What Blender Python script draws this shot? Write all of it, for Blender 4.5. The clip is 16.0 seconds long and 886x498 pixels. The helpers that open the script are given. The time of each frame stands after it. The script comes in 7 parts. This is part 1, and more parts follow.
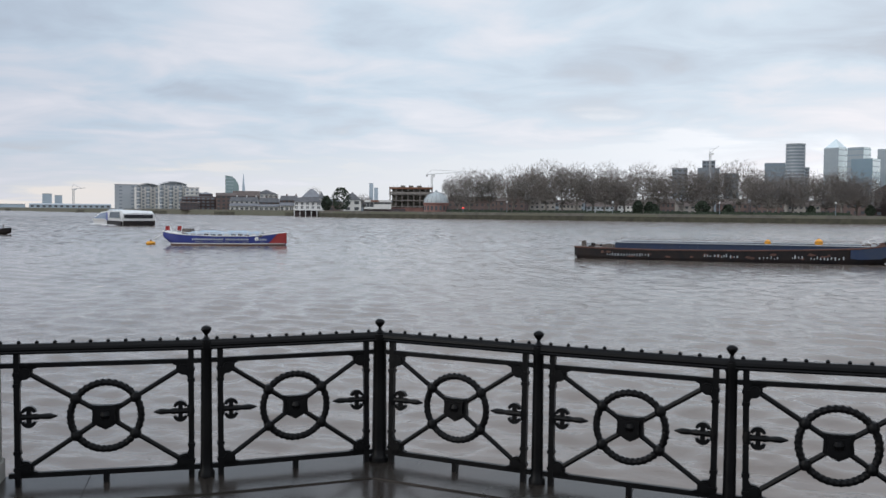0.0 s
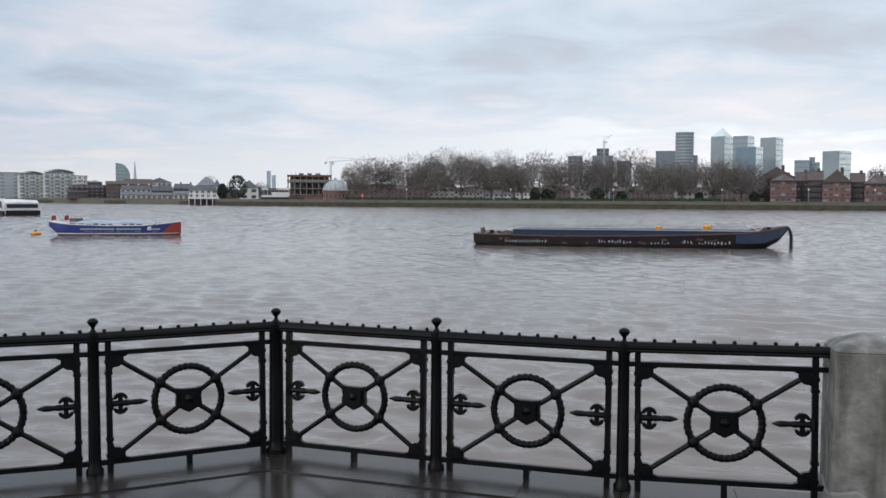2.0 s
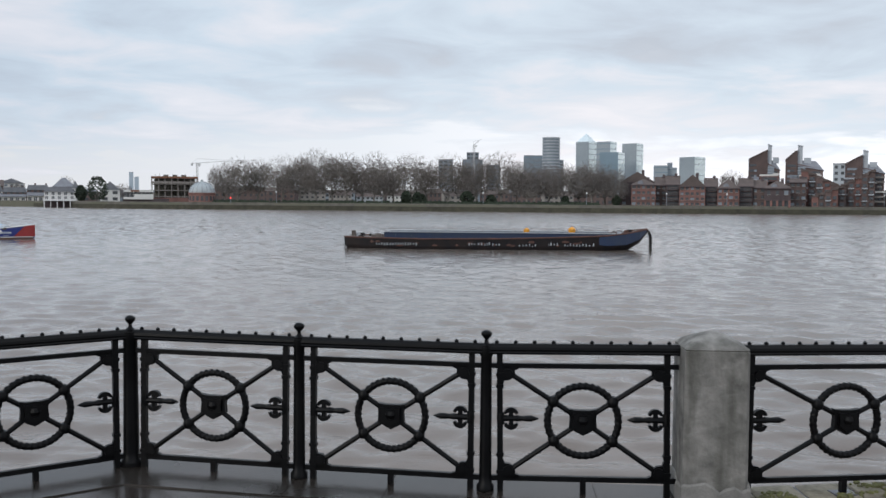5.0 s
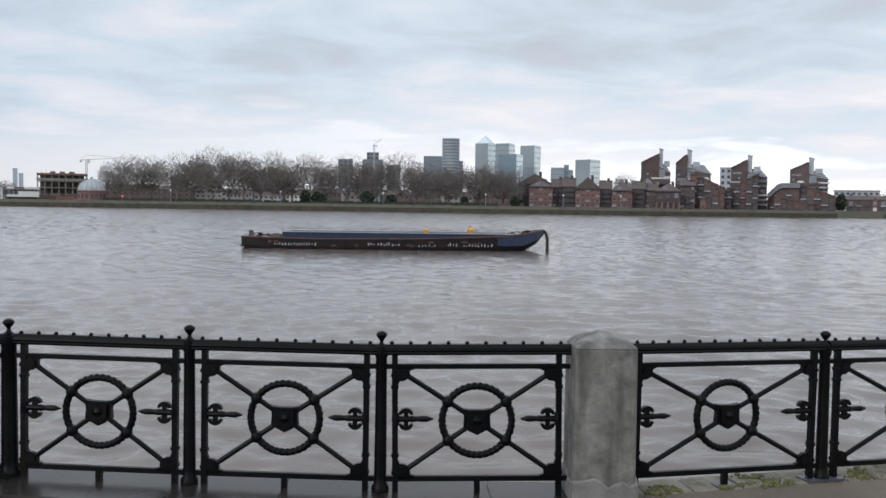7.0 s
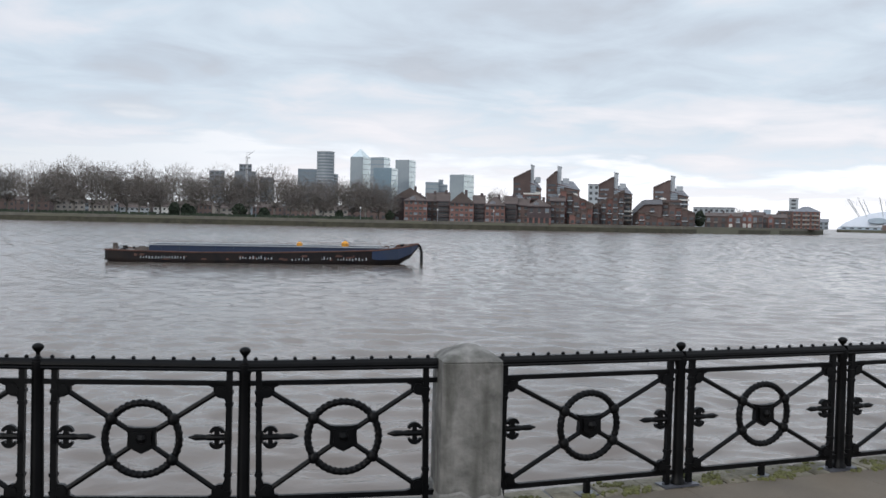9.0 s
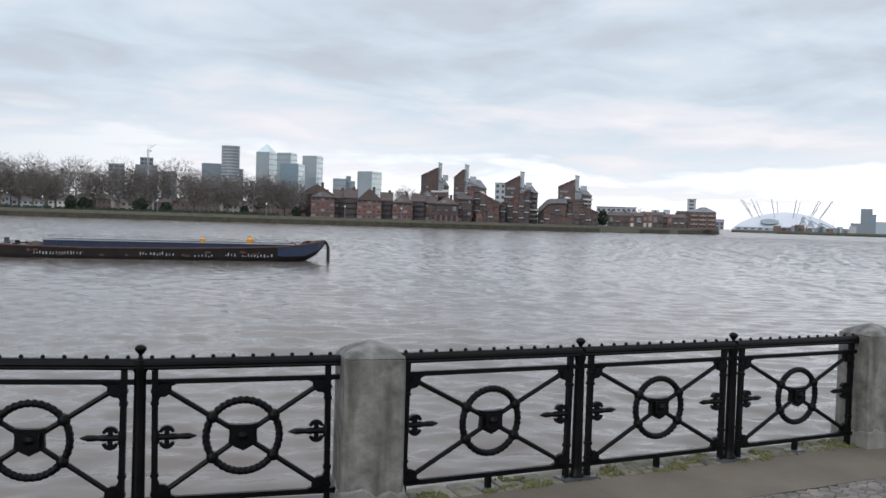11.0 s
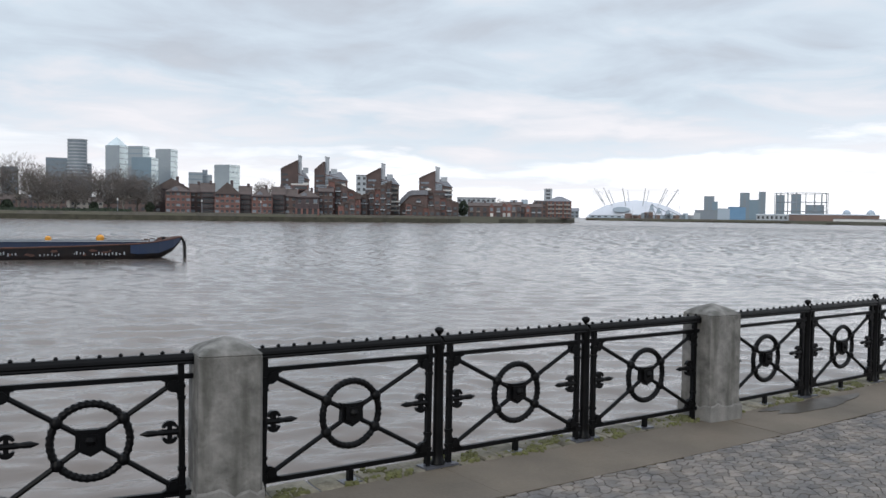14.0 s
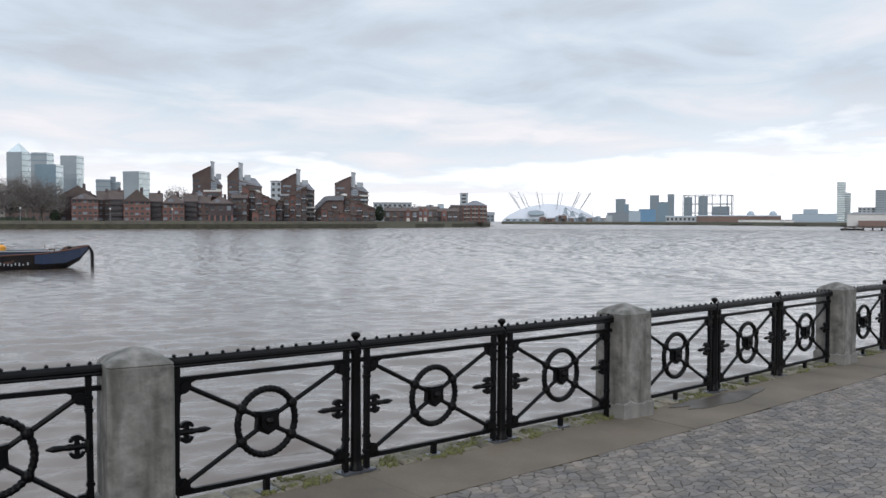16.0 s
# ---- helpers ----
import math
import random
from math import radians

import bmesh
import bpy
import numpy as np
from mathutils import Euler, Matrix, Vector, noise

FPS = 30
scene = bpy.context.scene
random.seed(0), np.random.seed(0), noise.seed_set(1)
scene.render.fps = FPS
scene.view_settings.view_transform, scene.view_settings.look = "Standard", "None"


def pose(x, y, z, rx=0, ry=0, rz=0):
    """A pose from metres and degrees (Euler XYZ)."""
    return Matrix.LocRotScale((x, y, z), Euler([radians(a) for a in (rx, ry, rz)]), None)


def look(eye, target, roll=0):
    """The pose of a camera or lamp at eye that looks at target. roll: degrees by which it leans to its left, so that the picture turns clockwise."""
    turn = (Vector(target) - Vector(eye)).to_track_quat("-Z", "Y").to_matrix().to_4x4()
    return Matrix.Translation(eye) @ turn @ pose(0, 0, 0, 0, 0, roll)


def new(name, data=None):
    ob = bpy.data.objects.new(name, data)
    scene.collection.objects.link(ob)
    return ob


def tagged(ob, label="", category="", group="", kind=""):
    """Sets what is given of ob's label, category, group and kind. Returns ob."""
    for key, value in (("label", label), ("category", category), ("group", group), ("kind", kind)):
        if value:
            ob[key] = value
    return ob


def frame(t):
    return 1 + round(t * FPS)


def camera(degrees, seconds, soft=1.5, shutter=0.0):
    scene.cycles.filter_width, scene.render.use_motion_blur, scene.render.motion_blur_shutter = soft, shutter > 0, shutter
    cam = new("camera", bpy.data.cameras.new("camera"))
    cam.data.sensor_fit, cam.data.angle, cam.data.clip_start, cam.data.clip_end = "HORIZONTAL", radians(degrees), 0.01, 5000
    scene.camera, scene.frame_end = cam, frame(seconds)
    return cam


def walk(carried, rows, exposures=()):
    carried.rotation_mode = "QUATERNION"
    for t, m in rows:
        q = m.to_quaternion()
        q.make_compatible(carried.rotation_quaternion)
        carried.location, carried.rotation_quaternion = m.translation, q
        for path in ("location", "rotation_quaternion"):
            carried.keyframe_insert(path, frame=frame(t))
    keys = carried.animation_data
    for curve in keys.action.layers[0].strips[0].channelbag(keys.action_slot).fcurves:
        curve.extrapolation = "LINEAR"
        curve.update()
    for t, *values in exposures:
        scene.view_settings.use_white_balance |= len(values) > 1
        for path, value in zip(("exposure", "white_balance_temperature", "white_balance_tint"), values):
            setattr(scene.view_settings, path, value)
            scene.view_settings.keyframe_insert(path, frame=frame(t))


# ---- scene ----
cam = camera(51.64, 16.0)
PATH = [
    (0, (-0.000, -0.000, 2.010), -3.03, -2.39, 0.51),
    (0.5, (0.010, 0.006, 2.007), -5.21, -2.63, 0.56),
    (1, (0.014, 0.017, 2.006), -6.82, -2.74, 0.46),
    (1.5, (0.008, 0.010, 2.008), -8.09, -2.95, 0.49),
    (2, (0.025, 0.031, 2.005), -9.29, -3.12, 0.27),
    (2.5, (0.038, 0.043, 2.007), -10.34, -3.25, 0.41),
    (3, (0.048, 0.042, 2.006), -11.54, -3.27, 0.36),
    (3.5, (0.058, 0.040, 2.006), -12.78, -3.31, 0.34),
    (4, (0.066, 0.046, 2.007), -14.13, -3.16, 0.43),
    (6.5, (0.121, 0.053, 2.009), -22.15, -2.81, 0.56),
    (7, (0.123, 0.044, 2.013), -23.57, -2.81, 0.83),
    (7.5, (0.147, 0.058, 2.007), -25.24, -2.70, 1.00),
    (8, (0.160, 0.052, 2.009), -27.07, -2.53, 0.93),
    (8.5, (0.176, 0.057, 2.009), -29.49, -2.11, 0.94),
    (9, (0.187, 0.050, 2.013), -31.37, -1.81, 1.25),
    (11.5, (0.216, 0.032, 2.008), -38.54, -2.04, 1.67),
    (12, (0.218, 0.023, 2.010), -39.99, -2.16, 1.50),
    (12.5, (0.231, 0.030, 2.008), -41.51, -1.88, 1.28),
    (13, (0.240, 0.028, 2.002), -42.90, -1.90, 0.91),
    (13.5, (0.251, 0.027, 1.999), -44.31, -1.89, 0.90),
    (14, (0.260, 0.027, 2.001), -45.75, -2.13, 0.82),
    (14.5, (0.260, 0.024, 2.000), -47.02, -2.05, 0.70),
    (15, (0.263, 0.020, 1.998), -48.17, -2.03, 0.61),
    (15.5, (0.268, 0.013, 1.993), -49.54, -2.03, 0.38),
    (16, (0.270, 0.019, 1.993), -50.94, -1.78, 0.16),
]


def row_pose(eye, yaw, pitch, roll):
    a, b = radians(yaw), radians(pitch)
    ahead = Vector((-math.sin(a) * math.cos(b), math.cos(a) * math.cos(b), math.sin(b)))
    return look(eye, Vector(eye) + ahead, roll)


walk(cam, [(t, row_pose(eye, yaw, pitch, roll)) for t, eye, yaw, pitch, roll in PATH])

# ---------------------------------------------------------------- light
WATER = -2.1          # river level
SHORE = 1.0           # ground level of the far bank
SUN_HEAD, SUN_UP = 118.0, 22.0

world = bpy.data.worlds.new("overcast_sky")
scene.world = world
world.use_nodes = True
wn, wk = world.node_tree.nodes, world.node_tree.links
wn.clear()


def wnode(kind, **values):
    n = wn.new(kind)
    for key, v in values.items():
        n.inputs[key].default_value = v
    return n


def wmath(op, a, b=None):
    n = wn.new("ShaderNodeMath")
    n.operation = op
    for i, v in enumerate((a, b)):
        if v is None:
            continue
        if isinstance(v, (int, float)):
            n.inputs[i].default_value = v
        else:
            wk.new(v, n.inputs[i])
    return n.outputs[0]


def wramp(fac, stops):
    n = wn.new("ShaderNodeValToRGB")
    el = n.color_ramp.elements
    while len(el) < len(stops):
        el.new(0.5)
    for e, (p, c) in zip(el, stops):
        e.position, e.color = p, (*c, 1)
    wk.new(fac, n.inputs[0])
    return n.outputs[0]


def wmix(fac, a, b):
    n = wn.new("ShaderNodeMix")
    n.data_type = "RGBA"
    for sock, v in ((n.inputs[0], fac), (n.inputs[6], a), (n.inputs[7], b)):
        if isinstance(v, (int, float)):
            sock.default_value = v
        elif isinstance(v, tuple):
            sock.default_value = (*v, 1)
        else:
            wk.new(v, sock)
    return n.outputs[2]


coord = wn.new("ShaderNodeTexCoord")
sep = wn.new("ShaderNodeSeparateXYZ")
wk.new(coord.outputs["Generated"], sep.inputs[0])
up_z = wmath("MAXIMUM", sep.outputs[2], 0.0)
depth = wmath("ADD", up_z, 0.11)
comb = wn.new("ShaderNodeCombineXYZ")
wk.new(wmath("DIVIDE", sep.outputs[0], depth), comb.inputs[0])
wk.new(wmath("DIVIDE", sep.outputs[1], depth), comb.inputs[1])
big = wnode("ShaderNodeTexNoise", Scale=0.55, Detail=4.0, Roughness=0.5, Distortion=0.3)
fine = wnode("ShaderNodeTexNoise", Scale=1.7, Detail=6.0, Roughness=0.55, Distortion=0.5)
for n in (big, fine):
    wk.new(comb.outputs[0], n.inputs["Vector"])
cloud = wmath("ADD", wmath("MULTIPLY", big.outputs[0], 0.6), wmath("MULTIPLY", fine.outputs[0], 0.4))
cloud_colour = wramp(cloud, [(0.37, (0.57, 0.62, 0.70)), (0.43, (0.63, 0.71, 0.81)), (0.48, (0.69, 0.785, 0.885)), (0.54, (0.81, 0.84, 0.91)), (0.62, (0.93, 0.92, 0.97))])
ragged = wmath("ADD", wmath("MULTIPLY", wmath("SUBTRACT", big.outputs[0], 0.5), 0.20), wmath("MULTIPLY", wmath("SUBTRACT", fine.outputs[0], 0.5), 0.12))
west = wmath("MULTIPLY_ADD", sep.outputs[0], -0.5)
west.node.inputs[2].default_value = 0.5
lower = wmath("MULTIPLY", wmath("MAXIMUM", wmath("SUBTRACT", west, 0.42), 0.0), 0.20)
sag = wmath("MULTIPLY", wramp(west, [(0.03, (0, 0, 0)), (0.09, (1, 1, 1)), (0.16, (1, 1, 1)), (0.26, (0, 0, 0))]), 0.030)
low = wramp(wmath("ADD", wmath("ADD", sep.outputs[2], wmath("ADD", lower, sag)), ragged), [(0.0, (1, 1, 1)), (0.058, (0.90, 0.90, 0.90)), (0.085, (0.2, 0.2, 0.2)), (0.125, (0, 0, 0))])
glow = wramp(west, [(0.12, (1.22, 1.23, 1.28)), (0.28, (1.08, 1.09, 1.14)), (0.40, (0.86, 0.90, 0.96)), (0.55, (0.79, 0.81, 0.85)), (0.72, (0.90, 0.82, 0.76))])
dim = wn.new("ShaderNodeMix")
dim.data_type, dim.blend_type = "RGBA", "MULTIPLY"
dim.inputs[0].default_value = 1.0
wk.new(cloud_colour, dim.inputs[6])
wk.new(wramp(west, [(0.30, (1.0, 1.0, 1.0)), (0.50, (0.93, 0.95, 0.97)), (0.72, (0.74, 0.77, 0.82))]), dim.inputs[7])
veil = wmix(low, dim.outputs[2], glow)
sky = wn.new("ShaderNodeTexSky")
sky.sky_type, sky.sun_disc = "NISHITA", False
sky.sun_elevation, sky.sun_rotation = radians(SUN_UP), radians(-SUN_HEAD)
sky_bg = wnode("ShaderNodeBackground", Strength=0.06)
wk.new(sky.outputs[0], sky_bg.inputs[0])
# an overcast sky is brighter overhead than towards the horizon
overhead = wn.new("ShaderNodeMapRange")
overhead.interpolation_type = "SMOOTHSTEP"
for i, v in ((1, 0.32), (2, 0.95), (3, 1.0), (4, 1.75)):
    overhead.inputs[i].default_value = v
wk.new(sep.outputs[2], overhead.inputs[0])
veil_bg = wnode("ShaderNodeBackground", Strength=1.0)
wk.new(overhead.outputs[0], veil_bg.inputs[1])
wk.new(veil, veil_bg.inputs[0])
mixer = wnode("ShaderNodeMixShader", Fac=0.96)
wk.new(sky_bg.outputs[0], mixer.inputs[1])
wk.new(veil_bg.outputs[0], mixer.inputs[2])
wk.new(mixer.outputs[0], wn.new("ShaderNodeOutputWorld").inputs[0])

sun = new("sun", bpy.data.lights.new("sun", "SUN"))
sun.data.energy, sun.data.angle, sun.data.color = 1.0, radians(30), (1.0, 0.96, 0.90)
ha, hb = radians(SUN_HEAD), radians(SUN_UP)
sun_at = Vector((-math.sin(ha) * math.cos(hb), math.cos(ha) * math.cos(hb), math.sin(hb))) * 100
sun.matrix_world = look(sun_at, (0, 0, 0))


# ---------------------------------------------------------------- materials
def mat(name, a, b=None, rough=0.7, metal=0.0, scale=6.0, fine=60.0, bump=0.15, spec=0.5, spread=0.0, rough_var=0.15, coords="Object"):
    """A surface between colours a and b, mottled at two scales, with fine relief. spread: how far each object differs."""
    b = b or tuple(c * 0.72 for c in a)
    m = bpy.data.materials.new(name)
    m.use_nodes = True
    nt = m.node_tree
    n, k = nt.nodes, nt.links
    bsdf = n["Principled BSDF"]
    tc = n.new("ShaderNodeTexCoord")
    n1, n2 = n.new("ShaderNodeTexNoise"), n.new("ShaderNodeTexNoise")
    for q, s in ((n1, scale), (n2, fine)):
        q.inputs["Scale"].default_value, q.inputs["Detail"].default_value = s, 4.0
        k.new(tc.outputs[coords], q.inputs["Vector"])
    add = n.new("ShaderNodeMath")
    add.operation = "MULTIPLY_ADD"
    k.new(n2.outputs[0], add.inputs[0])
    add.inputs[1].default_value = 0.4
    k.new(n1.outputs[0], add.inputs[2])
    rng = n.new("ShaderNodeMapRange")
    rng.inputs[1].default_value, rng.inputs[2].default_value = 0.45, 0.95
    k.new(add.outputs[0], rng.inputs[0])
    mix = n.new("ShaderNodeMix")
    mix.data_type = "RGBA"
    k.new(rng.outputs[0], mix.inputs[0])
    mix.inputs[6].default_value, mix.inputs[7].default_value = (*a, 1), (*b, 1)
    colour = mix.outputs[2]
    if spread:
        info = n.new("ShaderNodeObjectInfo")
        isl = n.new("ShaderNodeNewGeometry")
        s = n.new("ShaderNodeMath")
        s.operation = "ADD"
        k.new(info.outputs["Random"], s.inputs[0])
        k.new(isl.outputs["Random Per Island"], s.inputs[1])
        fr = n.new("ShaderNodeMath")
        fr.operation = "FRACT"
        k.new(s.outputs[0], fr.inputs[0])
        v = n.new("ShaderNodeMapRange")
        v.inputs[3].default_value, v.inputs[4].default_value = 1 - spread, 1 + spread
        k.new(fr.outputs[0], v.inputs[0])
        hs = n.new("ShaderNodeHueSaturation")
        k.new(v.outputs[0], hs.inputs["Value"])
        k.new(colour, hs.inputs["Color"])
        colour = hs.outputs[0]
    k.new(colour, bsdf.inputs["Base Color"])
    rr = n.new("ShaderNodeMapRange")
    rr.inputs[3].default_value, rr.inputs[4].default_value = max(0.03, rough - rough_var), min(1, rough + rough_var)
    k.new(n1.outputs[0], rr.inputs[0])
    k.new(rr.outputs[0], bsdf.inputs["Roughness"])
    bsdf.inputs["Metallic"].default_value = metal
    bsdf.inputs["Specular IOR Level"].default_value = spec
    if bump:
        bm_ = n.new("ShaderNodeBump")
        bm_.inputs["Strength"].default_value, bm_.inputs["Distance"].default_value = bump, 0.02
        k.new(n2.outputs[0], bm_.inputs["Height"])
        k.new(bm_.outputs[0], bsdf.inputs["Normal"])
    return m


IRON = mat("black_gloss_paint", (0.0022, 0.0022, 0.0026), (0.005, 0.005, 0.0055), rough=0.36, fine=120, bump=0.15, spec=0.13)
CONCRETE = mat("weathered_concrete", (0.27, 0.258, 0.238), (0.10, 0.097, 0.088), rough=0.85, scale=6.5, fine=22, bump=0.6)
PLINTH = mat("pale_render", (0.27, 0.26, 0.24), (0.15, 0.145, 0.135), rough=0.85, scale=5.0, bump=0.3)
COPING = mat("worn_brown_paving", (0.165, 0.132, 0.096), (0.098, 0.082, 0.062), rough=0.75, scale=1.1, fine=45, bump=0.25, spread=0.03)
MOSSY = mat("mossy_coping_stone", (0.26, 0.235, 0.18), (0.085, 0.075, 0.05), rough=0.9, scale=7.0, fine=30, bump=0.6, spread=0.3)
FLAG = mat("wet_flagstone", (0.034, 0.028, 0.024), (0.018, 0.016, 0.014), rough=0.22, scale=0.9, fine=40, bump=0.05, spread=0.12, rough_var=0.19, spec=0.32)
JOINT = mat("joint_mortar", (0.075, 0.066, 0.055), (0.042, 0.038, 0.033), rough=0.6)
SETT = mat("granite_sett", (0.215, 0.182, 0.150), (0.105, 0.102, 0.102), rough=0.6, scale=4, fine=70, bump=0.35, spread=0.30, spec=0.35)
MOSS = mat("moss", (0.145, 0.15, 0.045), (0.085, 0.08, 0.04), rough=0.9, scale=14, bump=0.6)
QUAY = mat("quay_stone", (0.22, 0.20, 0.17), (0.10, 0.10, 0.07), rough=0.8, scale=1.0)
WET_STONE = mat("damp_stone", (0.075, 0.062, 0.048), (0.045, 0.038, 0.031), rough=0.45, scale=3, bump=0.1, spec=0.35)
STEEL = mat("galvanised_plate", (0.16, 0.17, 0.19), (0.10, 0.10, 0.12), rough=0.4, metal=0.6)


def streak(material, amount):
    """Dark run-down stains on upright faces, long in z."""
    n, k = material.node_tree.nodes, material.node_tree.links
    bsdf = n["Principled BSDF"]
    old = bsdf.inputs["Base Color"].links[0].from_socket
    tc = n.new("ShaderNodeTexCoord")
    mp = n.new("ShaderNodeMapping")
    mp.inputs["Scale"].default_value = (9, 9, 1.1)
    k.new(tc.outputs["Object"], mp.inputs[0])
    t = n.new("ShaderNodeTexNoise")
    t.inputs["Scale"].default_value, t.inputs["Detail"].default_value = 1.0, 5
    k.new(mp.outputs[0], t.inputs["Vector"])
    r = n.new("ShaderNodeMapRange")
    r.inputs[1].default_value, r.inputs[2].default_value, r.inputs[4].default_value = 0.45, 0.68, amount
    k.new(t.outputs[0], r.inputs[0])
    mx = n.new("ShaderNodeMix")
    mx.data_type = "RGBA"
    k.new(r.outputs[0], mx.inputs[0])
    k.new(old, mx.inputs[6])
    mx.inputs[7].default_value = (0.075, 0.073, 0.062, 1)
    k.new(mx.outputs[2], bsdf.inputs["Base Color"])


streak(CONCRETE, 0.8)
streak(PLINTH, 0.3)


def water_material():
    m = bpy.data.materials.new("river_water")
    m.use_nodes = True
    n, k = m.node_tree.nodes, m.node_tree.links
    b = n["Principled BSDF"]
    tc = n.new("ShaderNodeTexCoord")
    mp = n.new("ShaderNodeMapping")
    mp.inputs["Scale"].default_value = (1.0, 1.5, 1.0)
    mp.inputs["Rotation"].default_value = (0, 0, radians(28))
    k.new(tc.outputs["Object"], mp.inputs[0])
    silt = n.new("ShaderNodeTexNoise")
    silt.inputs["Scale"].default_value, silt.inputs["Detail"].default_value = 0.05, 5
    k.new(mp.outputs[0], silt.inputs["Vector"])
    mix = n.new("ShaderNodeMix")
    mix.data_type = "RGBA"
    k.new(silt.outputs[0], mix.inputs[0])
    mix.inputs[6].default_value, mix.inputs[7].default_value = (0.180, 0.145, 0.121, 1), (0.129, 0.111, 0.101, 1)
    k.new(mix.outputs[2], b.inputs["Base Color"])
    b.inputs["IOR"].default_value = 1.38
    # far off, waves too small to tell apart spread the reflection
    away = n.new("ShaderNodeVectorMath")
    away.operation = "LENGTH"
    k.new(tc.outputs["Object"], away.inputs[0])
    spread = n.new("ShaderNodeMapRange")
    for i, v in ((1, 40.0), (2, 420.0), (3, 0.07), (4, 0.24)):
        spread.inputs[i].default_value = v
    k.new(away.outputs["Value"], spread.inputs[0])
    k.new(spread.outputs[0], b.inputs["Roughness"])
    last = None
    for scale, dist, strength in ((0.9, 0.08, 0.20), (2.6, 0.045, 0.45), (8.0, 0.014, 0.45)):
        w = n.new("ShaderNodeTexNoise")
        w.inputs["Scale"].default_value, w.inputs["Detail"].default_value, w.inputs["Roughness"].default_value = scale, 4, 0.6
        w.inputs["Distortion"].default_value = 0.4
        k.new(mp.outputs[0], w.inputs["Vector"])
        bp = n.new("ShaderNodeBump")
        bp.inputs["Strength"].default_value, bp.inputs["Distance"].default_value = strength, dist
        k.new(w.outputs[0], bp.inputs["Height"])
        if last:
            k.new(last.outputs[0], bp.inputs["Normal"])
        last = bp
    k.new(last.outputs[0], b.inputs["Normal"])
    return m


RIVER = water_material()
BANK_STONE = mat("bank_wall_stone", (0.17, 0.16, 0.135), (0.10, 0.095, 0.08), rough=0.9, scale=0.3, fine=2.0)
BANK_WEED = mat("weedy_wall", (0.080, 0.076, 0.050), (0.040, 0.038, 0.028), rough=0.9, scale=0.4, fine=2.0)
GROUND = mat("park_ground", (0.12, 0.125, 0.085), (0.16, 0.15, 0.12), rough=0.95, scale=0.05, fine=0.6)
BARK = mat("plane_bark", (0.22, 0.20, 0.18), (0.13, 0.12, 0.11), rough=0.95, scale=0.5, fine=3.0, spread=0.2)
TWIG = mat("bare_twigs", (0.205, 0.180, 0.165), (0.14, 0.124, 0.114), rough=0.95, scale=0.2, fine=1.0, spread=0.25)
EVERGREEN = mat("evergreen_leaves", (0.035, 0.05, 0.028), (0.02, 0.03, 0.018), rough=0.8, scale=0.5, fine=4, spread=0.2)
BRICK_RED = mat("red_brick", (0.225, 0.115, 0.096), (0.15, 0.082, 0.073), rough=0.9, scale=0.2, fine=3, spread=0.15)
BRICK_BROWN = mat("brown_brick", (0.145, 0.100, 0.090), (0.095, 0.070, 0.066), rough=0.9, scale=0.2, fine=3, spread=0.2)
BRICK_DARK = mat("dark_brick", (0.105, 0.08, 0.08), (0.07, 0.056, 0.06), rough=0.9, scale=0.2, fine=3)
TILE = mat("brown_roof_tile", (0.125, 0.095, 0.086), (0.085, 0.068, 0.062), rough=0.85, scale=0.3, fine=3)
SLATE = mat("grey_slate", (0.22, 0.23, 0.25), (0.15, 0.155, 0.175), rough=0.6, scale=0.3, fine=3)
RENDER_WHITE = mat("cream_render", (0.70, 0.69, 0.66), (0.56, 0.56, 0.55), rough=0.8, scale=0.1, fine=1.5)
RENDER_CREAM = mat("weathered_cream_render", (0.66, 0.645, 0.61), (0.54, 0.525, 0.50), rough=0.8, scale=0.1, fine=1.5)
PALE_GREY = mat("pale_cladding", (0.42, 0.45, 0.48), (0.32, 0.35, 0.38), rough=0.6, scale=0.1, fine=1.5)
CONC_FAR = mat("bare_concrete_frame", (0.31, 0.285, 0.262), (0.22, 0.20, 0.185), rough=0.9, scale=0.2, fine=2)
CONC_SHADE = mat("dark_site_grey_and_shade", (0.16, 0.15, 0.13), (0.10, 0.095, 0.085), rough=0.9, scale=0.6, fine=3)
ORANGE = mat("orange_netting", (0.24, 0.11, 0.065), (0.18, 0.085, 0.055), rough=0.9, scale=0.5)
# paler copy of the window glass, with reflected sky put into its colour
GLASS_SKY = mat("window_glass_sky_in_colour", (0.24, 0.27, 0.30), (0.17, 0.20, 0.23), rough=0.15, scale=0.4, bump=0)
GLASS_BLUE = mat("blue_grey_ferry_glass", (0.15, 0.19, 0.27), (0.10, 0.13, 0.20), rough=0.15, scale=0.4, bump=0)
GLASS_BLACK = mat("black_ferry_glass", (0.012, 0.013, 0.018), (0.02, 0.02, 0.026), rough=0.12, scale=0.4, bump=0, spec=0.3)
GLASS_DARK = mat("dark_window_glass", (0.06, 0.065, 0.072), (0.09, 0.095, 0.10), rough=0.12, scale=0.4, bump=0)
FRAME_WHITE = mat("white_paint", (0.74, 0.74, 0.73), (0.60, 0.60, 0.60), rough=0.5, scale=0.8, bump=0.05)
COPPER = mat("weathered_dome_glass", (0.42, 0.46, 0.47), (0.31, 0.35, 0.36), rough=0.45, scale=0.3, fine=2)
TOWER_GLASS = mat("blue_tower_glass", (0.19, 0.27, 0.33), (0.14, 0.21, 0.26), rough=0.35, scale=0.02, fine=0.4, bump=0)
TOWER_STEEL = mat("stainless_cladding", (0.33, 0.37, 0.40), (0.26, 0.30, 0.33), rough=0.45, scale=0.02, fine=0.3, bump=0)
